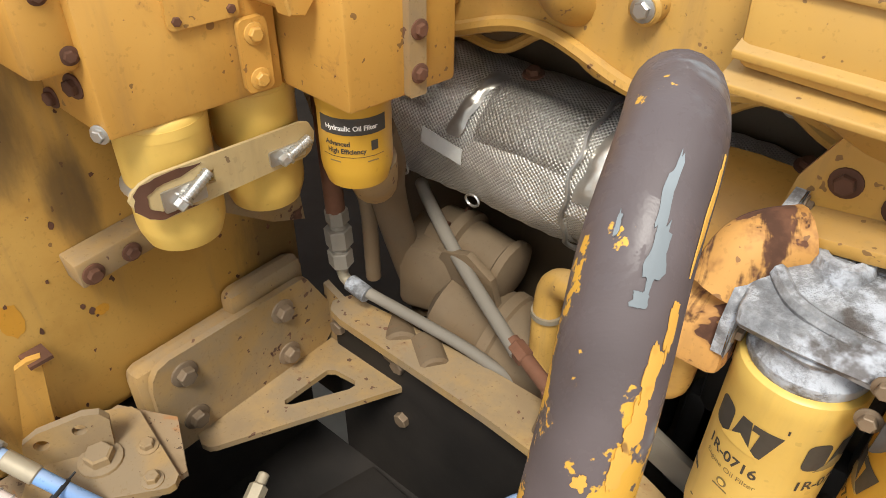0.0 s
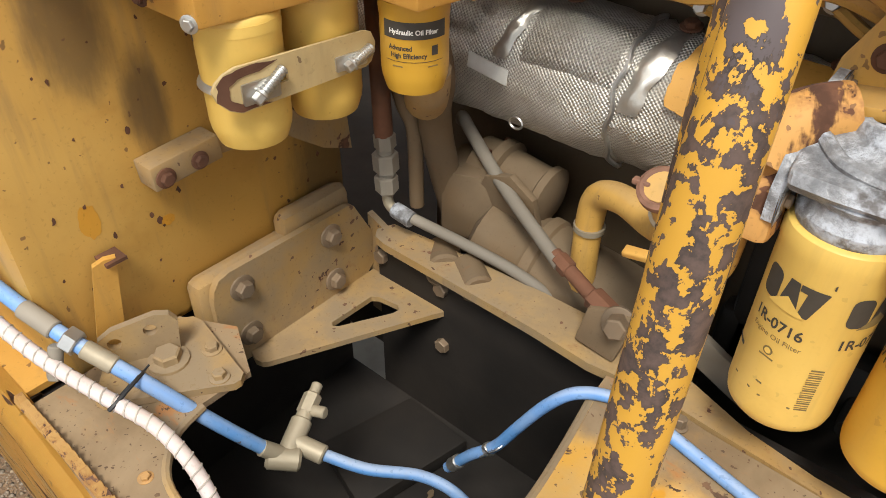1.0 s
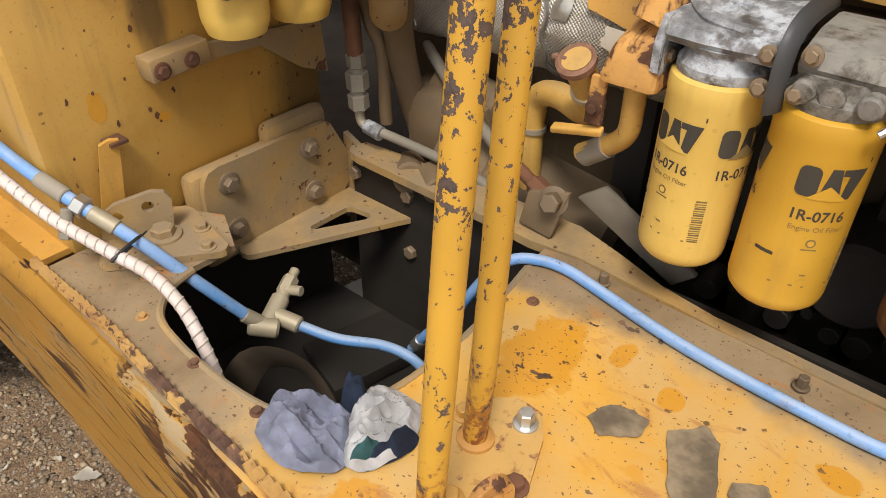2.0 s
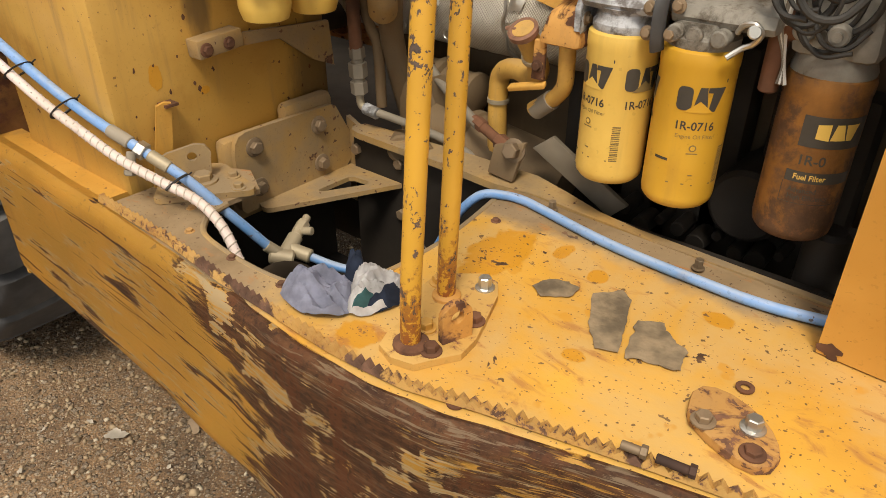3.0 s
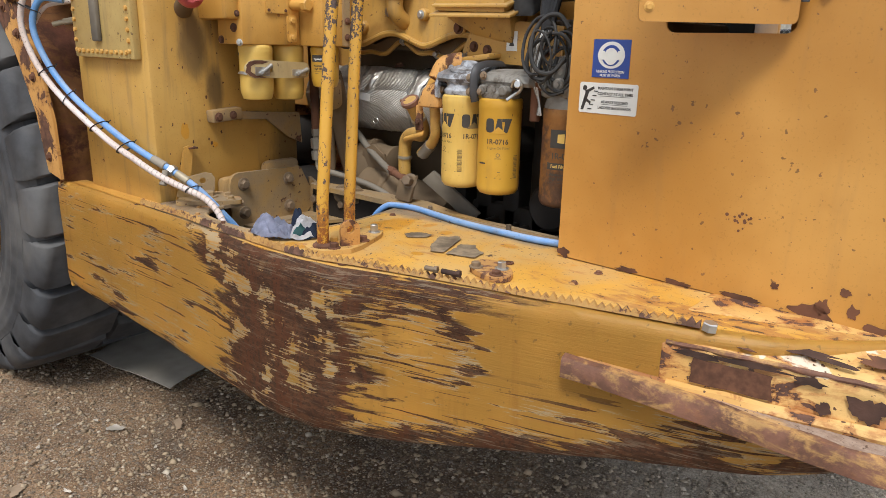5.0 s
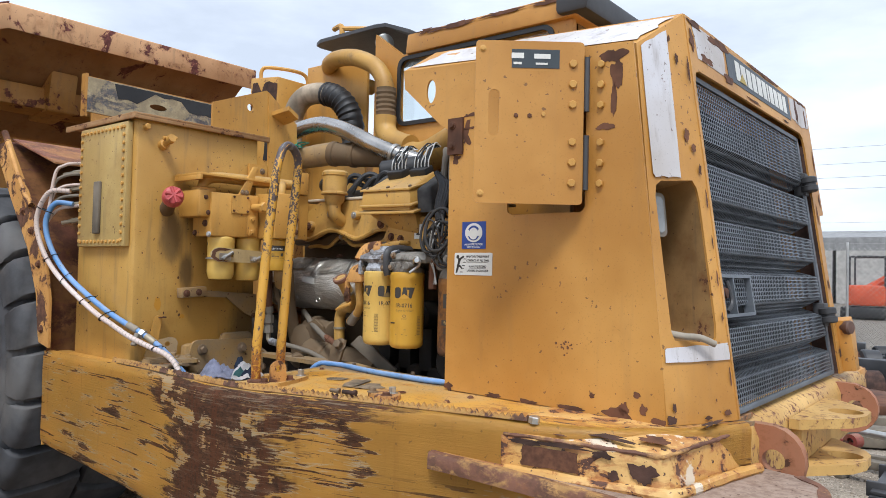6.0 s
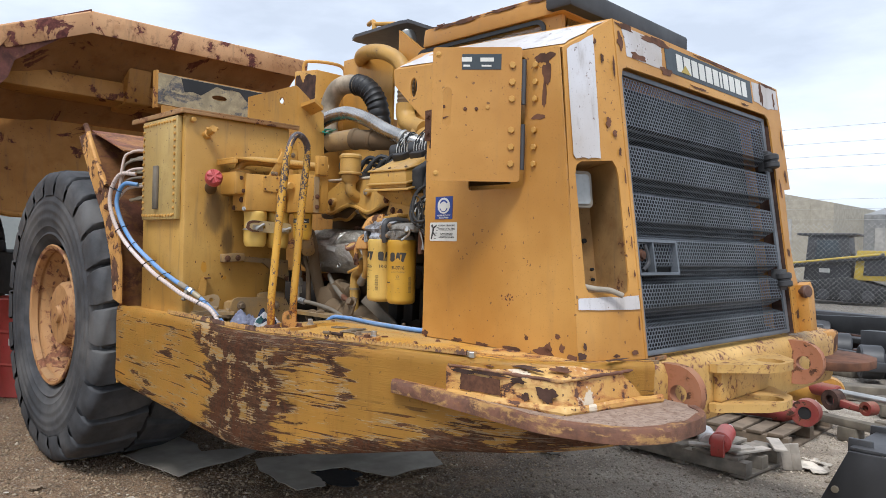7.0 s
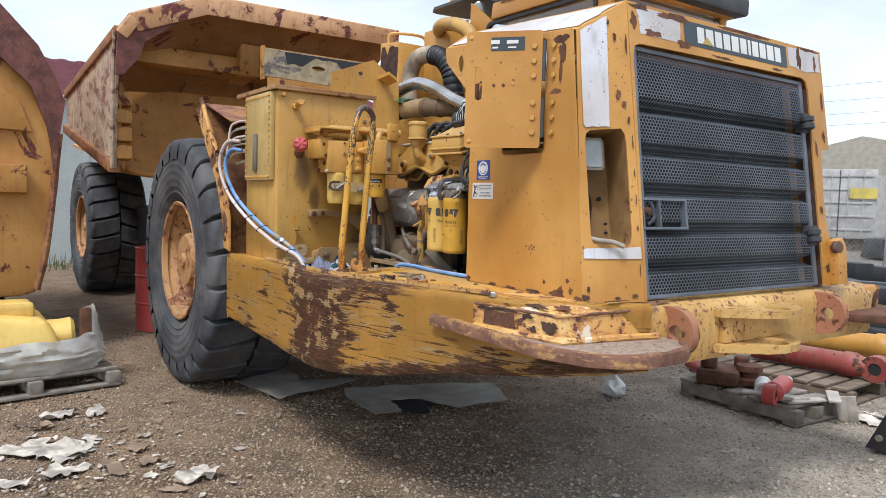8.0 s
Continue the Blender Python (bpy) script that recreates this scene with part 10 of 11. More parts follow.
hose("blue_hose", "bright blue hose lying along the deck and under the hood", deck_pts, 0.0102, M["blue_hose"], "", 12, ((0.03, 0.03, 1.3, "zinc"), (0.12, 0.012, 1.25, "zinc")))
bm = B()
for k in range(7):
    c = V(-0.385, 0.486, 0.905) + V(0.004 * k - 0.012, 0, 0.006 * k - 0.018)
    tube(bm, [c + V(0.012 * math.cos(t) * 0.8, 0.017 * math.sin(t), 0.012 * math.cos(t)) for t in [2 * math.pi * i / 12 for i in range(13)]], 0.0016, 5, False)
tube(bm, [V(-0.38, 0.47, 0.91), V(-0.372, 0.45, 0.94), V(-0.38, 0.445, 0.955)], 0.0016, 5)
single("wire_binding", bm, M["zinc"], "twisted wire binding round the hose end", "wire", (-0.385, 0.486, 0.905))
# spray nozzle and tank hoses
bm = B()
cyl(bm, (-0.846, 0.045, 1.185), (-0.839, 0.030, 1.150), 0.0105, seg=14, bev=0.002)
cyl(bm, (-0.839, 0.030, 1.150), (-0.837, 0.026, 1.138), 0.013, seg=6, bev=0.002)
single("grease_nozzle", bm, M["grey_hose"], "small grey nozzle hanging under the hose joint", "nozzle", (-0.84, 0.035, 1.16))
for k in range(5):
    bm = B()
    z = 1.92 - 0.05 * k
    pts = [V(-1.40, 0.20 - 0.03 * k, z + 0.02), V(-1.45, 0.05, z + 0.015), V(-1.472 - 0.008 * k, 0.0, z), V(-1.49 - 0.008 * k, -0.03, z - 0.04), V(-1.50, -0.05, 1.70 - 0.01 * k)]
    tube(bm, pts, 0.0075, 8, True, 5)
    single("thin_hose", bm, M["grey_hose"] if k % 2 else M["white_wrap"], "thin grey service hose beside the tank door", "hose", tuple(pts[1]), "service hoses")
for k in range(4):
    bm = B()
    z = 1.90 - 0.075 * k
    cyl(bm, (-1.43, 0.08, z), (-1.475, 0.04, z - 0.01), 0.012, seg=6, bev=0.002)
    cyl(bm, (-1.475, 0.04, z - 0.01), (-1.50, 0.01, z - 0.02), 0.009, seg=12, bev=0.002)
    single("hose_coupling", bm, M["brass"], "dusty brass hose coupling on the tank", "coupling", (-1.45, 0.06, z), "hose couplings")

# ---- rag on the deck ----
def cloth(outline, seed, h, fold, turn):
    """A flung-down cloth: its outline on the deck, humped in the middle, with long soft folds and a turned hem."""
    cx, cy = sum(p[0] for p in outline) / len(outline), sum(p[1] for p in outline) / len(outline)
    ring = glide([V(x, y, 0) for x, y in outline + outline[:1]], 8)[:-1]
    bm, rows, n = B(), [], 26
    c, s = math.cos(radians(turn)), math.sin(radians(turn))
    for j in range(n + 1):
        k, row = j / n, []
        for p in ring:
            x, y = cx + (p.x - cx) * k, cy + (p.y - cy) * k
            along, across = (x - cx) * c + (y - cy) * s, (y - cy) * c - (x - cx) * s
            wave = noise.noise(V(along * 12, across * fold, seed)) + 0.85 * (0.55 - 2 * abs(noise.noise(V(along * 22, across * fold * 1.6, seed + 5)))) + 0.40 * (0.5 - 2 * abs(noise.noise(V(along * 55, across * 70, seed + 9))))
            hump = max(0.0, 1 - k ** 2.6)
            z = h * (0.42 * hump + (0.20 + 0.55 * hump) * (0.5 + wave)) + 0.004 * math.sin(k * 3.1)
            row.append(bm.verts.new(V(x, y, DECK + 0.003 + max(0.0, z))))
            if j == 0:
                break
        rows.append(row)
    m = len(ring)
    for i in range(m):
        bm.faces.new((rows[0][0], rows[1][i], rows[1][(i + 1) % m]))
    for a, b in zip(rows[1:], rows[2:]):
        for i in range(m):
            bm.faces.new((a[i], b[i], b[(i + 1) % m], a[(i + 1) % m]))
    bmesh.ops.solidify(bm, geom=list(bm.faces), thickness=-0.0015)
    return bm


rag = thing("rag", "crumpled blue-grey and white striped cotton rag", "rag", (-0.26, 0.07, DECK))
part("blue_cloth", cloth([(-0.318, 0.000), (-0.345, 0.040), (-0.325, 0.078), (-0.262, 0.108), (-0.224, 0.094), (-0.190, 0.040), (-0.212, 0.004), (-0.265, -0.012)], 2.0, 0.044, 30.0, 30), M["rag_blue"], rag)
part("white_cloth", cloth([(-0.238, 0.094), (-0.262, 0.140), (-0.236, 0.176), (-0.182, 0.182), (-0.152, 0.134), (-0.148, 0.090), (-0.176, 0.046), (-0.204, 0.052)], 7.0, 0.040, 34.0, 55), M["rag_white"], rag)
part("navy_stripe", cloth([(-0.262, 0.104), (-0.270, 0.128), (-0.244, 0.140), (-0.214, 0.124), (-0.222, 0.104)], 9.0, 0.056, 40.0, 20), M["rag_dark"], rag)
part("navy_stripe", cloth([(-0.166, 0.066), (-0.146, 0.096), (-0.145, 0.134), (-0.154, 0.132), (-0.160, 0.100), (-0.176, 0.070)], 11.0, 0.034, 40.0, 60), M["rag_dark"], rag)
part("green_stripe", cloth([(-0.186, 0.046), (-0.168, 0.072), (-0.160, 0.098), (-0.168, 0.096), (-0.178, 0.072), (-0.194, 0.050)], 12.0, 0.036, 40.0, 60), M["rag_green"], rag)

# ---- yard: things standing about ----
def pallet(cx, cy, sx, sy, turn, label, material, gaps=0.35, boards=7, z=0.0):
    ob = thing("pallet", label, "pallet", (cx, cy, z), "pallets")
    rot = Matrix.Rotation(radians(turn), 3, "Z")

    def slab(name, lo, hi, m):
        mid = V((lo[0] + hi[0]) / 2, (lo[1] + hi[1]) / 2, (lo[2] + hi[2]) / 2)
        half = V(hi[0] - lo[0], hi[1] - lo[1], hi[2] - lo[2]) / 2
        wob = Matrix.Rotation(random.uniform(-0.02, 0.02), 3, "Z")
        pts = []
        for dz in (-1, 1):
            for dx, dy in ((-1, -1), (1, -1), (1, 1), (-1, 1)):
                p = rot @ (mid + wob @ V(dx * half.x, dy * half.y, dz * half.z))
                pts.append(V(cx + p.x, cy + p.y, z + p.z))
        part(name, hexa(B(), pts, 0.003), m, ob)

    step = sx / boards
    for k in range(3):
        y = -sy / 2 + 0.05 + k * (sy - 0.1) / 2
        slab("bearer", (-sx / 2, y - 0.045, 0.022), (sx / 2, y + 0.045, 0.105), material)
    for k in range(boards):
        x = -sx / 2 + k * step
        slab("board", (x, -sy / 2, 0.106), (x + step * (1 - gaps), sy / 2, 0.128), material)
    for k in range(3):
        x = -sx / 2 + k * (sx - 0.1) / 2
        slab("foot_board", (x, -sy / 2, 0.0), (x + 0.1, sy / 2, 0.021), material)
    return ob


random.seed(5)
pallet(-2.95, -1.12, 0.95, 1.15, 8, "weathered grey wooden pallet on the gravel", M["pallet"])
pallet(0.30, 3.32, 0.95, 0.55, -3, "broken grey wooden pallet with loose boards", M["pallet"], 0.30, 5)
pallet(0.02, 4.42, 1.35, 1.15, 2, "long weathered pallet carrying cylinders", M["pallet_brown"], 0.25, 9)
for k, (x, y, a) in enumerate(((0.70, 3.22, 70), (0.62, 3.12, 64), (0.80, 3.42, 120), (0.55, 3.02, 30))):
    bm = B()
    box(bm, (x - 0.16, y - 0.04, 0.135 + 0.012 * k), (x + 0.16, y + 0.04, 0.150 + 0.012 * k), 0.003, a)
    single("loose_board", bm, M["pallet_pale"], "pale split board lying on the broken pallet", "board", (x, y, 0.13), "loose boards")
for k, (x, y, a) in enumerate(((0.84, 3.44, 20), (0.88, 3.50, 28))):
    bm = B()
    hexa(bm, [V(x, y, 0), V(x + 0.05, y + 0.03, 0), V(x + 0.04, y + 0.05, 0), V(x - 0.01, y + 0.02, 0), V(x - 0.03, y - 0.03, 0.17), V(x + 0.03, y + 0.0, 0.18), V(x + 0.02, y + 0.02, 0.18), V(x - 0.04, y - 0.01, 0.17)], 0.003)
    single("loose_board", bm, M["pallet_pale"], "pale board leaning against the pallet", "board", (x, y, 0), "loose boards")


def ram(name, label, p, q, r, material, eye=True, rod=None):
    """A hydraulic cylinder from p to q with an eye at its end."""
    p, q = Vector(p), Vector(q)
    ob = thing(name, label, "cylinder", tuple(p))
    d = (q - p).normalized()
    bm = B()
    L = (q - p).length
    lathe(bm, p, d, [(0, r * 0.8), (0.01, r), (L * 0.8, r), (L * 0.82, r * 1.12), (L * 0.9, r * 1.12), (L * 0.92, r), (L, r * 0.7)], 24)
    part("barrel", bm, material, ob)
    if eye:
        side = d.cross(V(0, 0, 1)).normalized()
        bm = B()
        c = q + d * r * 0.7
        lathe(bm, c - side * r * 0.6, side, [(0, r * 0.55), (0, r * 1.15), (r * 1.2, r * 1.15), (r * 1.2, r * 0.55), (0, r * 0.55)], 20, False)
        part("eye", bm, material, ob)
        bm = B()
        cyl(bm, c - side * r * 0.5, c + side * r * 0.5, r * 0.54, seg=18)
        part("bearing", bm, M["black"], ob)
    if rod:
        bm = B()
        cyl(bm, p - d * rod, p, r * 0.55, seg=18)
        part("rod", bm, M["zinc"], ob)
    return ob


ram("hydraulic_cylinder", "large red hydraulic cylinder lying on a pallet", (-0.30, 4.26, 0.230), (0.62, 4.33, 0.230), 0.090, M["red_worn"])
ram("hydraulic_cylinder", "yellow hydraulic cylinder lying behind the red one", (-0.55, 5.05, 0.24), (0.46, 5.34, 0.24), 0.11, M["yellow"])
ram("hydraulic_cylinder", "small red hydraulic cylinder on the broken pallet", (0.50, 3.32, 0.205), (0.60, 2.98, 0.205), 0.062, M["red"], True, 0.12)
bm = B()
cyl(bm, (0.38, 3.25, 0.19), (0.50, 3.05, 0.19), 0.055, seg=18, bev=0.012)
dent(bm, 0.006, 20)
single("wrapped_part", bm, M["plastic"], "small pale wrapped part beside the red cylinder", "machine part", (0.44, 3.15, 0.15))
cast = thing("steel_casting", "rust-brown hinge casting on a pallet", "casting", (0.08, 3.2, 0.13))
bm = B()
box(bm, (-0.10, 3.05, 0.135), (0.20, 3.40, 0.25), 0.03, 25)
cyl(bm, (0.02, 3.12, 0.25), (0.02, 3.12, 0.34), 0.06, seg=20, bev=0.01)
cyl(bm, (0.14, 3.36, 0.25), (0.14, 3.36, 0.33), 0.055, seg=20, bev=0.01)
part("casting_body", bm, M["rust"], cast)
bm = B()
lathe(bm, (0.24, 3.30, 0.15), (0, 0, 1), [(0, 0.09), (0.04, 0.095), (0.05, 0.07), (0.09, 0.07), (0.10, 0.095), (0.14, 0.09)], 22)
part("casting_fork", bm, M["rust"], cast)
bm = B()
cyl(bm, (-0.30, 3.35, 0.20), (0.0, 3.15, 0.21), 0.055, seg=18, bev=0.01)
part("casting_pin", bm, M["red"], cast)
# loader bucket at the edge
bk = thing("loader_bucket", "dark grey steel loader bucket lying on the ground", "bucket", (1.7, 3.2, 0.0))
bm = B()
prism(bm, [V(1.22, 2.95, 0.02), V(1.36, 2.95, 0.33), V(2.2, 2.95, 0.33), V(2.2, 2.95, 0.02)], (0.0, 0.03, 0), 0.006)
part("side_plate", bm, M["dark_steel"], bk)
bm = B()
prism(bm, [V(1.36, 2.98, 0.33), V(1.36, 4.1, 0.33), V(2.2, 4.1, 0.33), V(2.2, 2.98, 0.33)], (0, 0, 0.02), 0.004)
prism(bm, [V(1.22, 2.98, 0.02), V(1.36, 2.98, 0.32), V(1.36, 4.1, 0.32), V(1.22, 4.1, 0.02)], (0.02, 0, 0))
part("bucket_shell", bm, M["dark_steel"], bk)
for y in (3.05, 3.5):
    bm = B()
    box(bm, (1.33, y, 0.30), (1.46, y + 0.03, 0.385), 0.008)
    part("bucket_lug", bm, M["dark_steel"], bk)
bm = B()
cyl(bm, (1.30, 2.955, 0.10), (1.30, 2.93, 0.10), 0.02, seg=12, bev=0.003)
part("pin_head", bm, M["brass"], bk)

# sheets lying under the truck
for k, pts in enumerate(([(-2.15, 0.26), (-2.37, 0.74), (-2.12, 0.75), (-1.93, 0.69), (-1.76, 1.12), (-1.64, 0.82), (-1.53, 0.35)], [(-1.50, 0.84), (-1.45, 1.16), (-1.30, 1.60), (-1.10, 1.95), (-0.68, 1.74), (-0.70, 1.32), (-0.88, 1.26), (-1.05, 1.22), (-1.11, 0.99), (-0.95, 0.97), (-0.83, 0.92), (-0.85, 0.74), (-1.29, 0.76)])):
    bm = B()
    plate(bm, ragged(pts, 0.012, 3.0 + k), [], lambda u, v, w: V(u, v, 0.018 + w + 0.030 * abs(noise.noise(V(u * 3, v * 3, k)))), 0.004)
    single("drip_sheet", bm, M["cardboard"], "oil-stained cardboard sheet on the ground under the truck", "cardboard", (pts[0][0], pts[0][1], 0.0), "drip sheets")
bm = B()
plate(bm, blotch(-0.97, 1.08, 0.20, 0.17, 4.0, 30, 0.5), [], lambda u, v, w: V(u, v, 0.010 + w), 0.004)
single("oil_puddle", bm, M["black"], "black oil puddle soaked into the dirt beside the cardboard", "oil puddle", (-0.97, 1.08, 0.01))

# red drum
drum = thing("oil_drum", "red steel oil drum with white lettering behind the tyre", "drum", (-4.80, 0.41, 0.0))
bm = B()
lathe(bm, (-4.80, 0.41, 0.0), (0, 0, 1), [(0, 0.27), (0.01, 0.288), (0.03, 0.285), (0.28, 0.285), (0.295, 0.297), (0.31, 0.285), (0.57, 0.285), (0.585, 0.297), (0.60, 0.285), (0.86, 0.285), (0.875, 0.292), (0.885, 0.28), (0.87, 0.26), (0.868, 0.1)], 40)
part("drum_body", bm, M["red"], drum)
patch_on("print_bar", rect2(-0.12, 0.47, 0.10, 0.53), M["paper"], drum, round_on((-4.80, 0.41), 0.286, -25, 0.0), 0.001, 0.001, "", 8)

# second machine's dump body
other = thing("second_dump_body", "dull yellow dump body of another machine with rusted edge", "dump body", (-4.2, -1.6, 0.0))
bm = B()
ol = [V(-4.0, -0.88, 0.56), V(-4.0, -0.80, 0.956), V(-4.0, -0.735, 1.519), V(-4.0, -0.70, 1.954), V(-4.0, -0.66, 2.231), V(-4.0, -0.73, 2.411), V(-4.0, -0.865, 2.686), V(-4.0, -1.14, 2.98), V(-4.0, -1.9, 3.35), V(-4.0, -4.0, 3.4), V(-4.0, -4.0, 0.52), V(-4.0, -1.0, 0.52)]
prism(bm, ol, (-3.5, 0, 0), 0.03)
part("shell", bm, M["bed"], other)
bm = B()
plate(bm, [(-0.742, 1.519), (-0.692, 1.954), (-0.650, 2.231), (-0.72, 2.411), (-0.855, 2.686), (-1.13, 2.99), (-1.9, 3.36), (-1.9, 3.05), (-1.14, 2.56), (-0.914, 2.341), (-0.79, 1.987), (-0.76, 1.80)], [], lambda u, v, w: V(-3.97 + w + 0.02 * noise.noise(V(u * 6, v * 6, 0)), u, v), 0.05)
part("edge_flange", bm, M["bed_dark"], other, "rust-brown folded rim")
bm = B()
tube(bm, [V(-3.99, -0.88, 0.58), V(-3.99, -0.80, 0.956), V(-3.98, -0.735, 1.519), V(-3.97, -0.70, 1.95)], 0.030, 8, True, 3)
dent(bm, 0.008, 6)
part("edge_bead", bm, M["bed_rust"], other)
bm = B()
prism(bm, [V(-3.985, -0.95, 1.42), V(-3.985, -0.95, 1.66), V(-3.985, -3.9, 1.72), V(-3.985, -3.9, 1.42)], (0.10, 0, 0), 0.02)
part("stiffener", bm, M["bed"], other)
bm = B()
prism(bm, [V(-3.985, -0.90, 1.95), V(-3.985, -1.00, 2.22), V(-3.985, -1.4, 2.5), V(-3.985, -3.9, 2.75), V(-3.985, -3.9, 2.05)], (0.03, 0, 0), 0.01)
part("upper_panel", bm, M["bed"], other)
for y in (-1.2, -2.6, -3.6):
    bm = B()
    box(bm, (-5.6, y - 0.15, 0.0), (-4.9, y + 0.15, 0.53), 0.02)
    part("support_block", bm, M["pit"], other)
# yellow casting wrapped in plastic on the pallet
yc = thing("yellow_casting", "big yellow machine casting half wrapped in torn white plastic", "casting", (-2.95, -1.15, 0.13))
bm = B()
hexa(bm, [V(-3.35, -1.75, 0.13), V(-2.62, -1.75, 0.13), V(-2.62, -0.80, 0.14), V(-3.30, -0.80, 0.14), V(-3.35, -1.75, 0.62), V(-2.72, -1.75, 0.60), V(-2.72, -0.95, 0.50), V(-3.25, -0.95, 0.52)], 0.05, 3)
cyl(bm, (-2.95, -1.05, 0.33), (-2.92, -0.74, 0.34), 0.14, seg=24, bev=0.03)
box(bm, (-3.15, -1.35, 0.5), (-2.85, -1.02, 0.62), 0.03)
bmesh.ops.subdivide_edges(bm, edges=bm.edges, cuts=2, use_grid_fill=True)
dent(bm, 0.012, 7)
part("casting_body", bm, M["filter"], yc)
bm = B()
rows = []
for j in range(16):
    row = []
    for i in range(44):
        t = i / 43
        top = 0.26 + 0.10 * noise.noise(V(t * 6, 0, 3)) + (0.16 if t > 0.82 else 0.0)
        z = 0.132 + (top - 0.02) * j / 15
        path = [V(-2.56, -1.78, 0), V(-2.56, -1.3, 0), V(-2.57, -0.92, 0), V(-2.66, -0.66, 0), V(-2.86, -0.60, 0), V(-3.10, -0.66, 0)]
        q = glide(path, 10)[int(t * 49)]
        bulge = math.sin(j / 15 * math.pi) * 0.04 + noise.noise(V(t * 14, j * 0.5, 1)) * 0.035
        c = V(-2.95, -1.15, 0)
        row.append(bm.verts.new(q + (q - c).normalized() * bulge + V(0, 0, z)))
    rows.append(row)
for a, b in zip(rows, rows[1:]):
    for i in range(43):
        bm.faces.new((a[i], a[i + 1], b[i + 1], b[i]))
bmesh.ops.solidify(bm, geom=list(bm.faces), thickness=0.003)
part("plastic_wrap", bm, M["plastic"], yc, "torn milky plastic wrap")
bm = B()
box(bm, (-2.86, -0.72, 0.16), (-2.80, -0.64, 0.56), 0.01)
part("rusty_post", bm, M["rust"], yc)

# litter
random.seed(21)


def torn(x, y, r, k):
    """A flat torn scrap with a ragged outline and a lifted fold."""
    base = yard_height(x, y)
    n = 34
    a0 = random.uniform(0, 6.3)
    long = random.uniform(0.35, 0.75)
    ring = []
    for i in range(n):
        a = 6.283 * i / n
        q = 0.86 + 0.55 * noise.noise(V(math.cos(a) * 1.3, math.sin(a) * 1.3, x * 37 + y)) + random.uniform(-0.11, 0.11)
        px, py = r * math.cos(a) * q, r * long * math.sin(a) * q
        ring.append((x + px * math.cos(a0) - py * math.sin(a0), y + px * math.sin(a0) + py * math.cos(a0)))
    s = random.uniform(0, 50)
    bm = B()
    plate(bm, ring, [], lambda u, v, w: V(u, v, base + 0.010 + w + 0.075 * min(1.0, r * 9) * abs(noise.noise(V(u * 13, v * 13, s)))), 0.002)
    brown = random.random()
    single("paper_scrap", bm, M["scrap"] if brown < 0.55 else M["scrap_brown"] if brown < 0.85 else M["pallet_pale"], "torn pale scrap of plaster paper on the dirt" if brown < 0.55 else "torn dusty brown scrap on the dirt", "litter", (x, y, base), "litter scraps")


M["scrap_brown"] = plain("brown_litter", (0.29, 0.21, 0.14), 0.9, 0.0, 30.0, 0.35, 0.3, 6.0)
spots = [(-1.25, -1.08, 0.24), (-1.16, -1.02, 0.17), (-1.43, -1.15, 0.12), (-0.88, -1.10, 0.15), (-0.81, -0.88, 0.12), (-1.08, -0.71, 0.10), (-0.84, -0.70, 0.08), (-0.47, -0.56, 0.13), (-0.44, -0.62, 0.07), (-0.36, -0.69, 0.08), (-0.85, -1.35, 0.14), (-1.90, -0.77, 0.11), (-1.96, -0.98, 0.13), (-1.39, -0.89, 0.08), (-1.75, -1.10, 0.08), (0.8, 2.2, 0.06), (1.0, 3.6, 0.12), (0.95, 3.75, 0.10)]
for k, (x, y, r) in enumerate(spots):
    torn(x, y, r, k)
for k in range(170):
    x, y = -1.05 + random.gauss(0, 0.62), -0.92 + random.gauss(0, 0.40)
    torn(x, y, 0.010 + 0.042 * random.random() ** 2, k)
bm = B()
lathe(bm, (-0.45, 2.60, 0.0), (0, 0, 1), [(0, 0.05), (0.02, 0.09), (0.07, 0.085), (0.12, 0.05), (0.15, 0.03), (0.17, 0.045)], 18)
bmesh.ops.subdivide_edges(bm, edges=bm.edges, cuts=1, use_grid_fill=True)
dent(bm, 0.035, 17)
single("plastic_bag", bm, M["plastic"], "small crumpled white plastic bag on the ground", "plastic bag", (-0.45, 2.60, 0.0))

# pebbles
def scatter(name, count, seed, near):
    rnd = random.Random(seed)
    verts, faces = [], []
    unit = [(0, 0, 1), (1, 0, 0), (0, 1, 0), (-1, 0, 0), (0, -1, 0), (0, 0, -1)]
    tri = [(0, 1, 2), (0, 2, 3), (0, 3, 4), (0, 4, 1), (5, 2, 1), (5, 3, 2), (5, 4, 3), (5, 1, 4)]
    for _ in range(count):
        x, y = near(rnd)
        r = 0.0030 + 0.0100 * rnd.random() ** 3.2
        if rnd.random() < 0.02:
            r *= 2.0
        a = rnd.uniform(0, 6.3)
        sx, sy, sz = r * rnd.uniform(0.8, 1.5), r * rnd.uniform(0.7, 1.1), r * rnd.uniform(0.5, 0.9)
        k = len(verts)
        z = yard_height(x, y) + sz * 0.35
        for p in unit:
            px, py = p[0] * sx * rnd.uniform(0.8, 1.2), p[1] * sy * rnd.uniform(0.8, 1.2)
            verts.append((x + px * math.cos(a) - py * math.sin(a), y + px * math.sin(a) + py * math.cos(a), z + p[2] * sz))
        faces += [(k + a0, k + b0, k + c0) for a0, b0, c0 in tri]
    me = bpy.data.meshes.new(name)
    me.from_pydata(verts, [], faces)
    me.polygons.foreach_set("use_smooth", [True] * len(me.polygons))
    return me


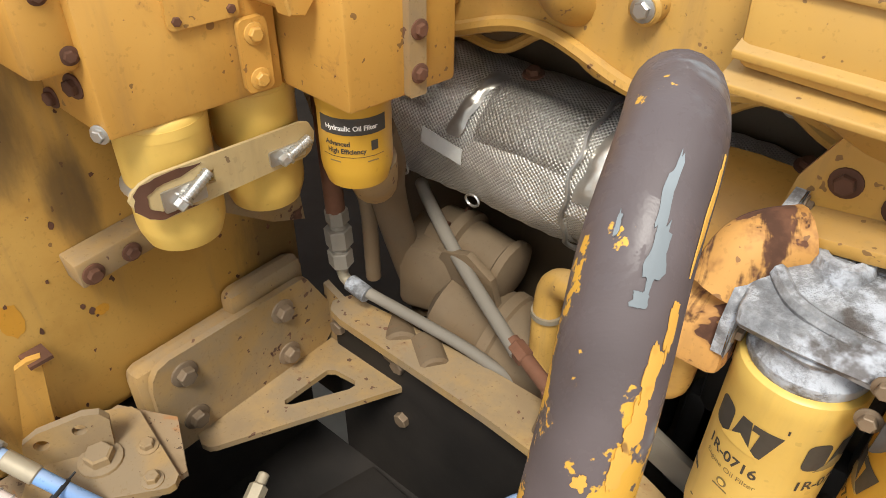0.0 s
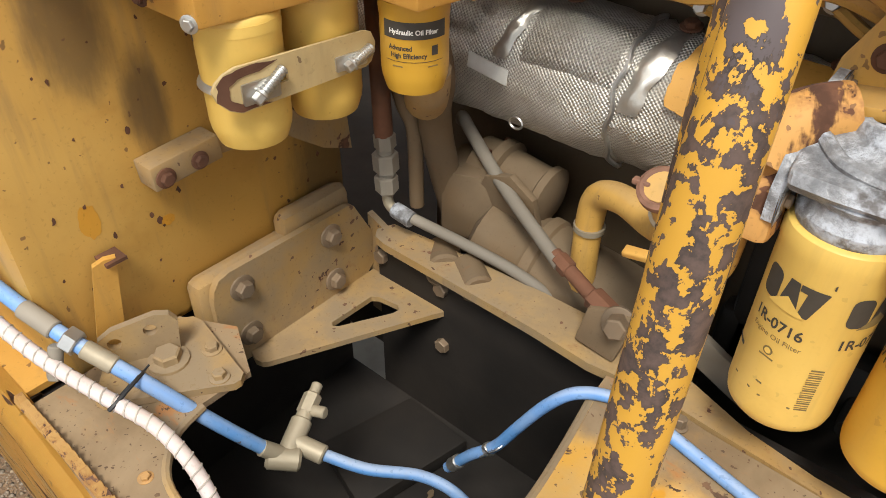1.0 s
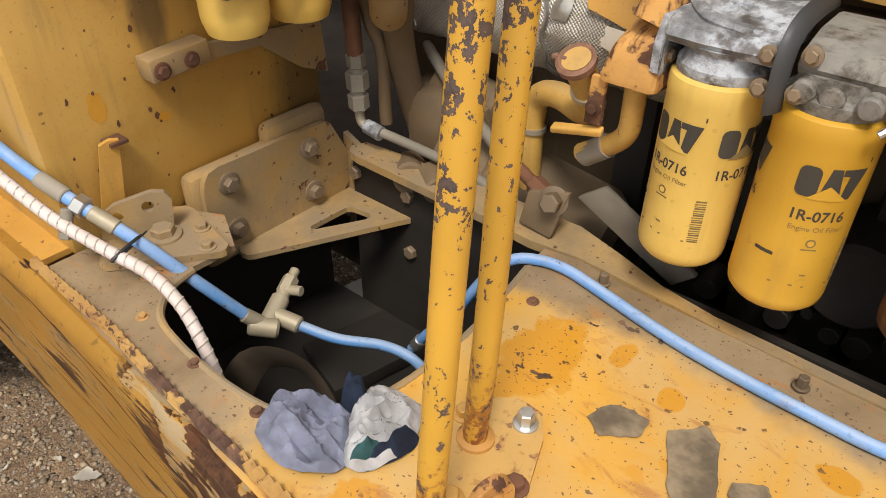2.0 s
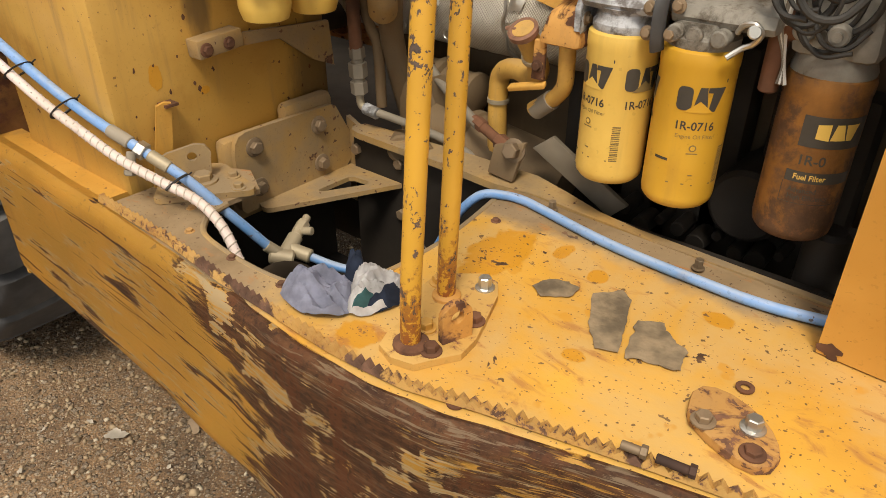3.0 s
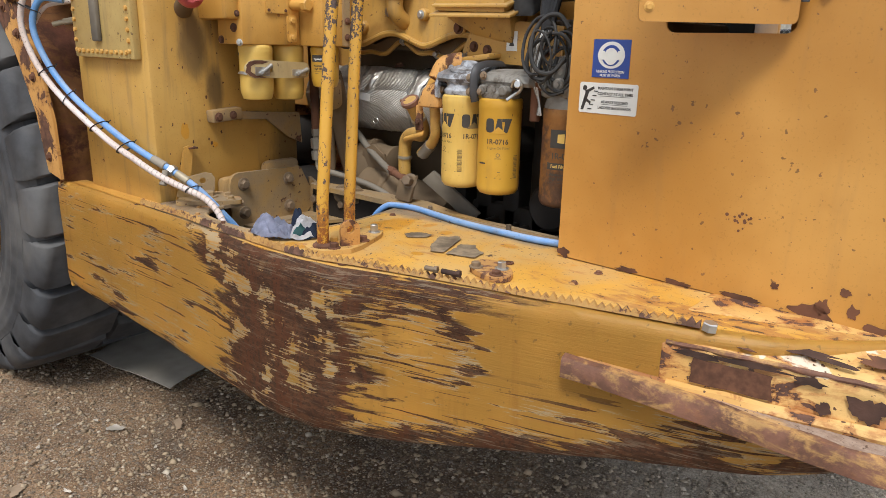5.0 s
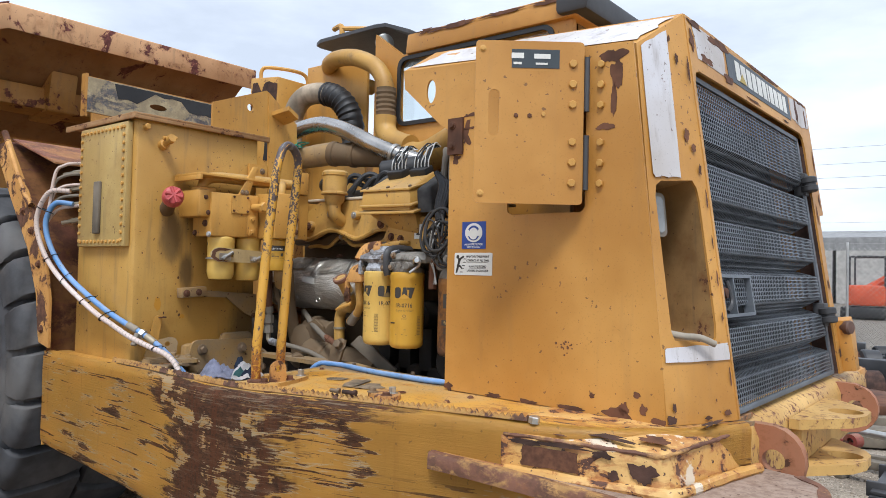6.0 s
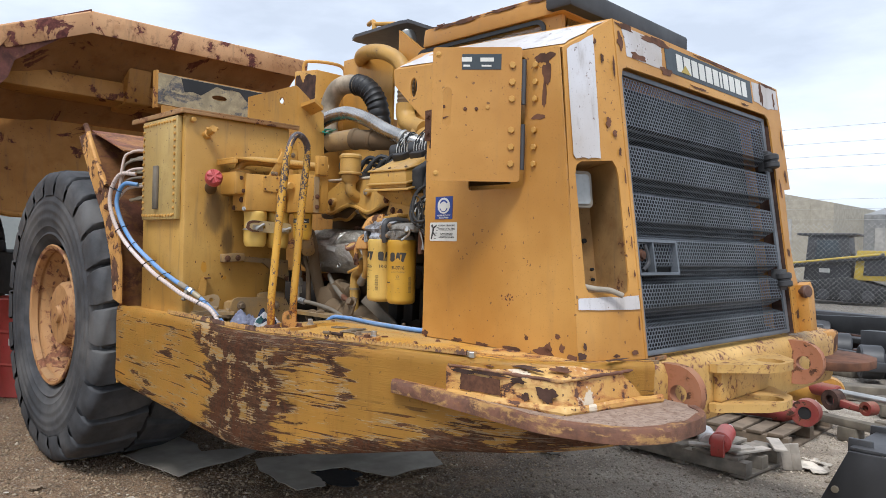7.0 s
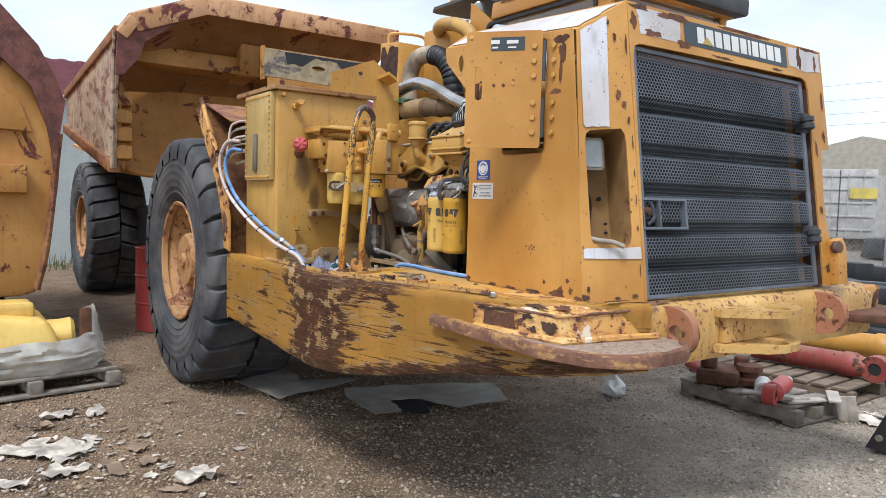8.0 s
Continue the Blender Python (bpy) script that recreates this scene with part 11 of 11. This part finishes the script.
def pebble_material():
    g = Graph("mixed_pebbles")
    r = g.geo.outputs["Random Per Island"]
    col = g.mix(g.ramp(r, 0.0, 0.55), (0.13, 0.090, 0.056), (0.37, 0.280, 0.180))
    col = g.mix(g.ramp(r, 0.84, 0.99), col, (0.50, 0.425, 0.325))
    way = g.ramp(g.math("ADD", g.math("MULTIPLY", g.axis("X"), 1.3), g.math("MULTIPLY", g.axis("Y"), 0.6)), 0.5, 1.8)
    col = g.mix(g.math("MULTIPLY", way, 0.7), col, g.mix(r, (0.30, 0.255, 0.195), (0.68, 0.60, 0.49)))
    return g.finish(col, 0.9, 0.0, g.noise(90.0), 0.2, 0.002)


M["pebbles"] = pebble_material()


def spread(rnd):
    while True:
        x, y = rnd.uniform(-5.5, 3.0), rnd.uniform(-2.6, 5.5)
        d = math.hypot(x - 1.6, y + 1.5)
        if d > 0.6 and rnd.random() < 1.0 / (0.6 + (d / 4.0) ** 2):
            return x, y


me = scatter("pebbles", 110000, 3, spread)
me.materials.append(M["pebbles"])
tagged(new("pebbles", me), "loose mixed gravel pebbles on the dirt", "gravel", kind="stuff")

# ---- boundary: wall with red roof, sheds, container, fence, machines ----
bm = B()
box(bm, (-13.6, -9.0, -0.1), (-13.3, 9.0, 3.35))
for k in range(9):
    box(bm, (-13.32, -9 + 2 * k, -0.1), (-13.27, -8.9 + 2 * k, 3.35))
tagged(single("wall_west", bm, M["concrete"], "pale grey-green concrete boundary wall", "wall", (-13.45, 0, 0)), kind="structure")
bm = B()
rows = []
for i in range(181):
    y = -9.2 + 18.4 * i / 180
    k = 0.03 * (1 if i % 4 < 2 else 0)
    rows.append([bm.verts.new(V(-13.15, y, 3.35 + k)), bm.verts.new(V(-16.5, y, 4.6 + k))])
for a, b in zip(rows, rows[1:]):
    bm.faces.new((a[0], b[0], b[1], a[1]))
bmesh.ops.solidify(bm, geom=list(bm.faces), thickness=0.02)
tagged(single("roof_west", bm, M["roof_red"], "dark red corrugated roof behind the wall", "roof", (-14, 0, 3.3)), kind="structure")
# weeds along the wall
random.seed(9)
bm = B()
for k in range(700):
    x, y = random.uniform(-13.2, -11.4), random.uniform(-2.5, 4.0)
    h = random.uniform(0.05, 0.28)
    a = random.uniform(0, 6.3)
    w = 0.012
    tip = V(x + random.uniform(-0.06, 0.06), y + random.uniform(-0.06, 0.06), h)
    p = [bm.verts.new(V(x + w * math.cos(a), y + w * math.sin(a), -0.02)), bm.verts.new(V(x - w * math.cos(a), y - w * math.sin(a), -0.02)), bm.verts.new(tip)]
    bm.faces.new(p)
single("weeds", bm, M["grass"], "thin green weeds along the foot of the wall", "weeds", (-12, 0, 0), "", "stuff")


def shed(x0, x1, y0, y1, h, ridge, label, material, axis="x"):
    ob = thing("shed", label, "building", ((x0 + x1) / 2, (y0 + y1) / 2, 0), "sheds")
    bm = B()
    if axis == "x":
        ym = (y0 + y1) / 2
        prism(bm, [V(x0, y0, -0.1), V(x0, y1, -0.1), V(x0, y1, h), V(x0, ym, ridge), V(x0, y0, h)], (x1 - x0, 0, 0))
    else:
        xm = (x0 + x1) / 2
        prism(bm, [V(x0, y0, -0.1), V(x1, y0, -0.1), V(x1, y0, h), V(xm, y0, ridge), V(x0, y0, h)], (0, y1 - y0, 0))
    part("wall_shell", bm, material, ob)
    n = int((x1 - x0) / 1.2)
    for k in range(1, n):
        bm = B()
        x = x0 + (x1 - x0) * k / n
        box(bm, (x - 0.03, y0 - 0.04, 0.0), (x + 0.03, y0 - 0.001, h - 0.05))
        part("wall_rib", bm, material, ob)
    for k in range(2):
        bm = B()
        x = x0 + (x1 - x0) * (0.3 + 0.4 * k)
        box(bm, (x - 1.6, y0 - 0.06, 0.0), (x + 1.6, y0 - 0.002, h * 0.8))
        part("roller_door", bm, M["container"], ob)
    return ob


shed(-24, -11, 44, 56, 4.6, 6.0, "beige steel shed across the yard", M["shed"], "y")
shed(-11, -3.5, 50, 60, 4.2, 4.9, "long grey steel shed across the yard", M["shed_grey"], "x")
shed(-30, -24.5, 30, 40, 5.0, 5.6, "pale shed behind the container", M["shed"], "x")

# container
ct = thing("shipping_container", "grey shipping container with locking bars on its doors", "container", (-9.9, 27.4, 0))
ang = radians(28)
cu, cv = V(math.cos(ang), math.sin(ang), 0), V(-math.sin(ang), math.cos(ang), 0)
co = V(-11.2, 25.6, 0.45)


def ctp(u, v, z):
    return co + cu * u + cv * v + V(0, 0, z)


hexc = lambda u0, u1, v0, v1, z0, z1, bev=0.0: hexa(B(), [ctp(u0, v0, z0), ctp(u1, v0, z0), ctp(u1, v1, z0), ctp(u0, v1, z0), ctp(u0, v0, z1), ctp(u1, v0, z1), ctp(u1, v1, z1), ctp(u0, v1, z1)], bev)
part("box", hexc(0, 2.44, 0, 6.05, 0, 2.59, 0.02), M["container"], ct)
for k in range(5):
    part("door_rib", hexc(0.12, 2.32, -0.04, -0.001, 0.30 + 0.50 * k, 0.38 + 0.50 * k, 0.01), M["container"], ct)
for u in (0.45, 0.95, 1.50, 2.0):
    bm = B()
    cyl(bm, ctp(u, -0.07, 0.05), ctp(u, -0.07, 2.52), 0.022, seg=10)
    part("locking_bar", bm, M["container"], ct)
part("door_gap", hexc(1.20, 1.24, -0.05, -0.002, 0.05, 2.54), M["dark_steel"], ct)
part("notice", hexc(0.15, 0.62, -0.075, -0.045, 1.25, 1.72), plain("green_notice", (0.05, 0.36, 0.27), 0.6), ct)
part("notice", hexc(1.55, 2.45, -0.105, -0.090, 1.50, 1.88), plain("yellow_notice", (0.60, 0.47, 0.08), 0.6), ct)
for k in range(40):
    part("side_corrugation", hexc(-0.03, -0.001, 0.1 + 0.147 * k, 0.17 + 0.147 * k, 0.1, 2.5), M["container"], ct)
for k in range(4):
    part("sleeper", hexc(-0.1, 2.5, 0.3 + 1.7 * k, 0.55 + 1.7 * k, -0.45, -0.002), M["pallet"], ct)


# chain-link fence
fence = thing("chain_fence", "galvanised chain-link fence across the yard", "fence", (0.0, 12.0, 0))
fy = lambda x: 13.0 + 0.10 * x
for k in range(9):
    x = -7.6 + 2.4 * k
    bm = B()
    cyl(bm, (x, fy(x), 0.0), (x, fy(x), 2.15), 0.022, seg=10)
    part("post", bm, M["zinc"], fence)
verts, faces = [], []
for s in (-1, 1):
    for k in range(-28, 210):
        x0 = -9 + 0.09 * k
        pts = []
        for z in (0.05, 2.05):
            x = x0 + s * (z - 1.0)
            pts.append((x, fy(x), z))
        if pts[0][0] < -9.2 or pts[0][0] > 10.3 or pts[1][0] < -9.2 or pts[1][0] > 10.3:
            continue
        n = len(verts)
        w = 0.0028
        for p in pts:
            verts += [(p[0] - w, p[1], p[2]), (p[0] + w, p[1], p[2]), (p[0], p[1] + w * 2, p[2])]
        faces += [(n, n + 1, n + 4, n + 3), (n + 1, n + 2, n + 5, n + 4), (n + 2, n, n + 3, n + 5)]
me = bpy.data.meshes.new("wire_mesh")
me.from_pydata(verts, [], faces)
bm = B()
bm.from_mesh(me)
tagged(part("wire_mesh", bm, M["zinc"], fence), kind="stuff")
for z in (2.12, 2.32, 2.5):
    bm = B()
    cyl(bm, (-9, fy(-9), z), (10.2, fy(10.2), z), 0.0022, seg=6)
    part("strand", bm, M["zinc"], fence)


def track_loader(cx, cy, turn, label, body, dark):
    ob = thing("track_loader", label, "loader", (cx, cy, 0), "parked machines")
    rot = Matrix.Rotation(radians(turn), 3, "Z")
    P = lambda x, y, z: V(cx, cy, 0) + rot @ V(x, y, z)
    hx = lambda x0, x1, y0, y1, z0, z1, slope=0.0, bev=0.02: hexa(B(), [P(x0, y0, z0), P(x1, y0, z0), P(x1, y1, z0), P(x0, y1, z0), P(x0 + slope, y0, z1), P(x1 - slope, y0, z1), P(x1 - slope, y1, z1), P(x0 + slope, y1, z1)], bev)
    for s in (-0.8, 0.45):
        bm = B()
        ring = [P(x, s, z) for x, z in ((-1.3, 0.15), (1.2, 0.05), (1.5, 0.25), (1.4, 0.55), (0.3, 0.85), (-1.2, 0.6), (-1.45, 0.35))]
        prism(bm, ring, rot @ V(0, 0.38, 0), 0.05)
        part("track", bm, M["black"], ob)
        for x in (-0.9, -0.3, 0.3, 0.9):
            bm = B()
            cyl(bm, P(x, s - 0.02, 0.28), P(x, s + 0.40, 0.28), 0.17, seg=16, bev=0.02)
            part("roller", bm, M["dark_steel"], ob)
    part("engine_cover", hx(0.5, 1.7, -0.7, 0.7, 0.75, 1.65, 0.08), body, ob)
    part("vent", hx(0.75, 1.45, -0.72, -0.702, 0.9, 1.5, 0.05, 0.005), dark, ob)
    part("cabin", hx(-0.9, 0.45, -0.6, 0.6, 0.7, 2.1, 0.12), dark, ob)
    part("cabin_window", hx(-0.6, 0.15, -0.615, -0.602, 1.3, 1.95, 0.08, 0.005), M["slate"], ob)
    part("side_panel", hx(-0.75, 0.42, -0.635, -0.616, 0.75, 1.2, 0.0, 0.005), dark, ob)
    part("white_panel", hx(-0.45, -0.15, -0.655, -0.640, 0.95, 1.08, 0.0, 0.003), M["paper"], ob)
    part("cabin_roof", hx(-1.1, 0.6, -0.68, 0.68, 2.1, 2.17), dark, ob)
    for s in (-0.78, 0.72):
        bm = B()
        tube(bm, [P(1.3, s, 1.50), P(-1.5, s, 1.12), P(-2.0, s, 0.85), P(-2.3, s, 0.45)], 0.085, 8, False)
        part("lift_arm", bm, dark, ob)
        bm = B()
        cyl(bm, P(1.2, s - 0.06, 1.545), P(-1.5, s - 0.06, 1.18), 0.035, seg=8)
        part("arm_stripe", bm, body, ob)
    part("bucket", hx(-2.9, -2.2, -0.9, 0.9, 0.05, 0.65, 0.12), dark, ob)
    return ob


track_loader(-4.6, 23.2, 8, "parked black and yellow tracked loader behind the fence", M["lime"], M["dark_steel"])
# mini excavator
ex = thing("mini_excavator", "orange-red mini excavator with raised arm", "excavator", (-1.2, 31.5, 0), "parked machines")
bm = B()
tube(bm, [V(-2.6, 31, 1.2), V(-1.8, 31, 1.7), V(-0.9, 31, 2.3), V(0.2, 31, 2.55), V(1.2, 31, 2.5)], 0.16, 8)
part("boom", bm, M["orange"], ex)
bm = B()
box(bm, (-3.3, 30.3, 0.5), (-2.0, 31.7, 1.3), 0.08)
part("house", bm, M["orange"], ex)
bm = B()
for y in (30.4, 31.6):
    tube(bm, [V(-3.2, y, 1.2), V(-3.2, y, 2.3), V(-3.1, y, 2.4), V(-2.1, y, 2.4), V(-2.0, y, 2.3), V(-2.0, y, 1.2)], 0.04, 8)
part("roll_frame", bm, M["dark_steel"], ex)
bm = B()
box(bm, (-3.5, 30.2, 0.0), (-1.8, 31.8, 0.45), 0.08)
part("undercarriage", bm, M["black"], ex)
# haul truck far behind
ht = thing("haul_truck", "pale parked truck with a large black wheel", "truck", (1.5, 36, 0), "parked machines")
bm = B()
box(bm, (-0.6, 35, 1.1), (5.5, 37.5, 2.6), 0.06)
part("tray", bm, M["container"], ht)
for x in (0.2, 3.6):
    bm = B()
    cyl(bm, (x, 34.8, 0.72), (x, 35.3, 0.72), 0.72, seg=28, bev=0.06)
    part("tyre", bm, M["black"], ht)
    bm = B()
    cyl(bm, (x, 34.76, 0.72), (x, 34.81, 0.72), 0.36, seg=24, bev=0.02)
    part("rim", bm, M["container"], ht)
# scrap heap of frames and steel between fence and truck
random.seed(31)
for k in range(96):
    x, y = random.uniform(-3.0, 4.0), random.uniform(7.4, 12.4)
    bm = B()
    L, w, h = random.uniform(0.6, 2.2), random.uniform(0.06, 0.35), random.uniform(0.06, 0.30)
    z = random.uniform(0.0, 0.45) * (k % 3 == 0)
    kind = k % 4
    if kind == 3:
        cyl(bm, (x, y, 0.24), (x + 0.22, y + 0.1, 0.24), random.uniform(0.16, 0.24), seg=22, bev=0.02)
        name, lab = "scrap_wheel", "dark rusty wheel lying in the scrap heap"
    else:
        box(bm, (x - L / 2, y - w / 2, z), (x + L / 2, y + w / 2, z + h), 0.01, tilt=(0, random.uniform(-4, 4), random.uniform(-35, 35)))
        name, lab = "scrap_beam", "dark steel beam lying in the scrap heap"
    single(name, bm, M[random.choice(["dark_steel", "rust_dark", "black", "grey_dust", "dark_steel", "black", "rust", "black"])], lab, "scrap metal", (x, y, 0), "scrap heap")
for k, (x, y, a, h) in enumerate(((1.6, 6.3, 25, 0.16), (2.3, 7.1, 20, 0.16), (1.0, 6.9, 30, 0.14), (3.0, 5.8, 15, 0.5))):
    bm = B()
    box(bm, (x - 0.9, y - 0.12, 0.0), (x + 0.9, y + 0.12, h), 0.01, a)
    single("steel_beam", bm, M["grey_dust"] if k < 3 else M["dark_steel"], "grey steel channel beam on the ground", "steel beam", (x, y, 0), "steel beams")
ram("hydraulic_cylinder", "red hydraulic cylinder with a long chrome rod beside the beams", (0.66, 5.20, 0.27), (0.20, 5.35, 0.27), 0.060, M["red_worn"], False, 0.62)
link = thing("hinge_link", "short red forged link with two dark eyes", "machine part", (0.70, 4.93, 0.18))
bm = B()
hexa(bm, [V(0.70, 4.90, 0.205), V(1.00, 4.755, 0.205), V(1.02, 4.815, 0.205), V(0.72, 4.97, 0.205), V(0.70, 4.90, 0.275), V(1.00, 4.755, 0.245), V(1.02, 4.815, 0.245), V(0.72, 4.97, 0.275)], 0.012)
part("link_bar", bm, M["red_worn"], link)
for x, y, r in ((0.70, 4.935, 0.085), (1.0, 4.79, 0.055)):
    bm = B()
    lathe(bm, (x - 0.02, y - 0.045, 0.25), (0.4, 0.9, 0), [(0, r * 0.5), (0, r), (0.09, r), (0.09, r * 0.5), (0, r * 0.5)], 22, False)
    part("link_eye", bm, M["rust_dark"] if r > 0.06 else M["red_worn"], link)
for lo, hi, a in (((0.55, 4.60, 0.11), (1.25, 4.70, 0.17), -14), ((1.00, 4.90, 0.06), (1.75, 4.98, 0.13), -5)):
    bm = B()
    box(bm, lo, hi, 0.006, a)
    single("steel_beam", bm, M["grey_dust"], "grey steel channel beam on the ground", "steel beam", ((lo[0] + hi[0]) / 2, (lo[1] + hi[1]) / 2, 0), "steel beams")
for lo, hi, a in (((0.84, 4.58, 0.0), (0.98, 4.72, 0.11), -14), ((1.32, 4.90, 0.0), (1.42, 4.98, 0.06), -5)):
    bm = B()
    box(bm, lo, hi, 0.006, a)
    single("support_block", bm, M["grey_dust"], "grey steel block under a channel beam", "block", ((lo[0] + hi[0]) / 2, (lo[1] + hi[1]) / 2, 0), "beam supports")

# overhead wires and poles in the distance
for z in (9.2, 10.2, 11.4, 12.8):
    bm = B()
    cyl(bm, (-60, 62, z), (60, 78, z + 0.5), 0.011, seg=6)
    single("overhead_wire", bm, M["dark_steel"], "thin overhead power wire in the distance", "wire", (0, 70, z), "power wires")
bm = B()
cyl(bm, (-58, 62.3, 0), (-58, 62.3, 13.5), 0.16, seg=10)
single("power_pole", bm, M["grey_dust"], "distant timber power pole", "pole", (-58, 62.3, 0))
# low far ridge closes the horizon
bm = B()
rows = []
for i in range(97):
    a = 2 * math.pi * i / 96
    r = 330
    h = 5 + 4 * noise.noise(V(math.cos(a) * 4, math.sin(a) * 4, 0)) + 2 * noise.noise(V(math.cos(a) * 14, math.sin(a) * 14, 5))
    rows.append([bm.verts.new(V(r * math.cos(a), r * math.sin(a), -2)), bm.verts.new(V((r + 20) * math.cos(a), (r + 20) * math.sin(a), max(1.5, h)))])
for a, b in zip(rows, rows[1:]):
    bm.faces.new((a[0], b[0], b[1], a[1]))
tagged(single("backdrop", bm, plain("far_hills", (0.16, 0.19, 0.20), 0.9, 0.0, 0.05, 0.3, 0.0, 0.02), "low hazy grey-green hills on the horizon", "hills", (0, 0, 0)), kind="structure")
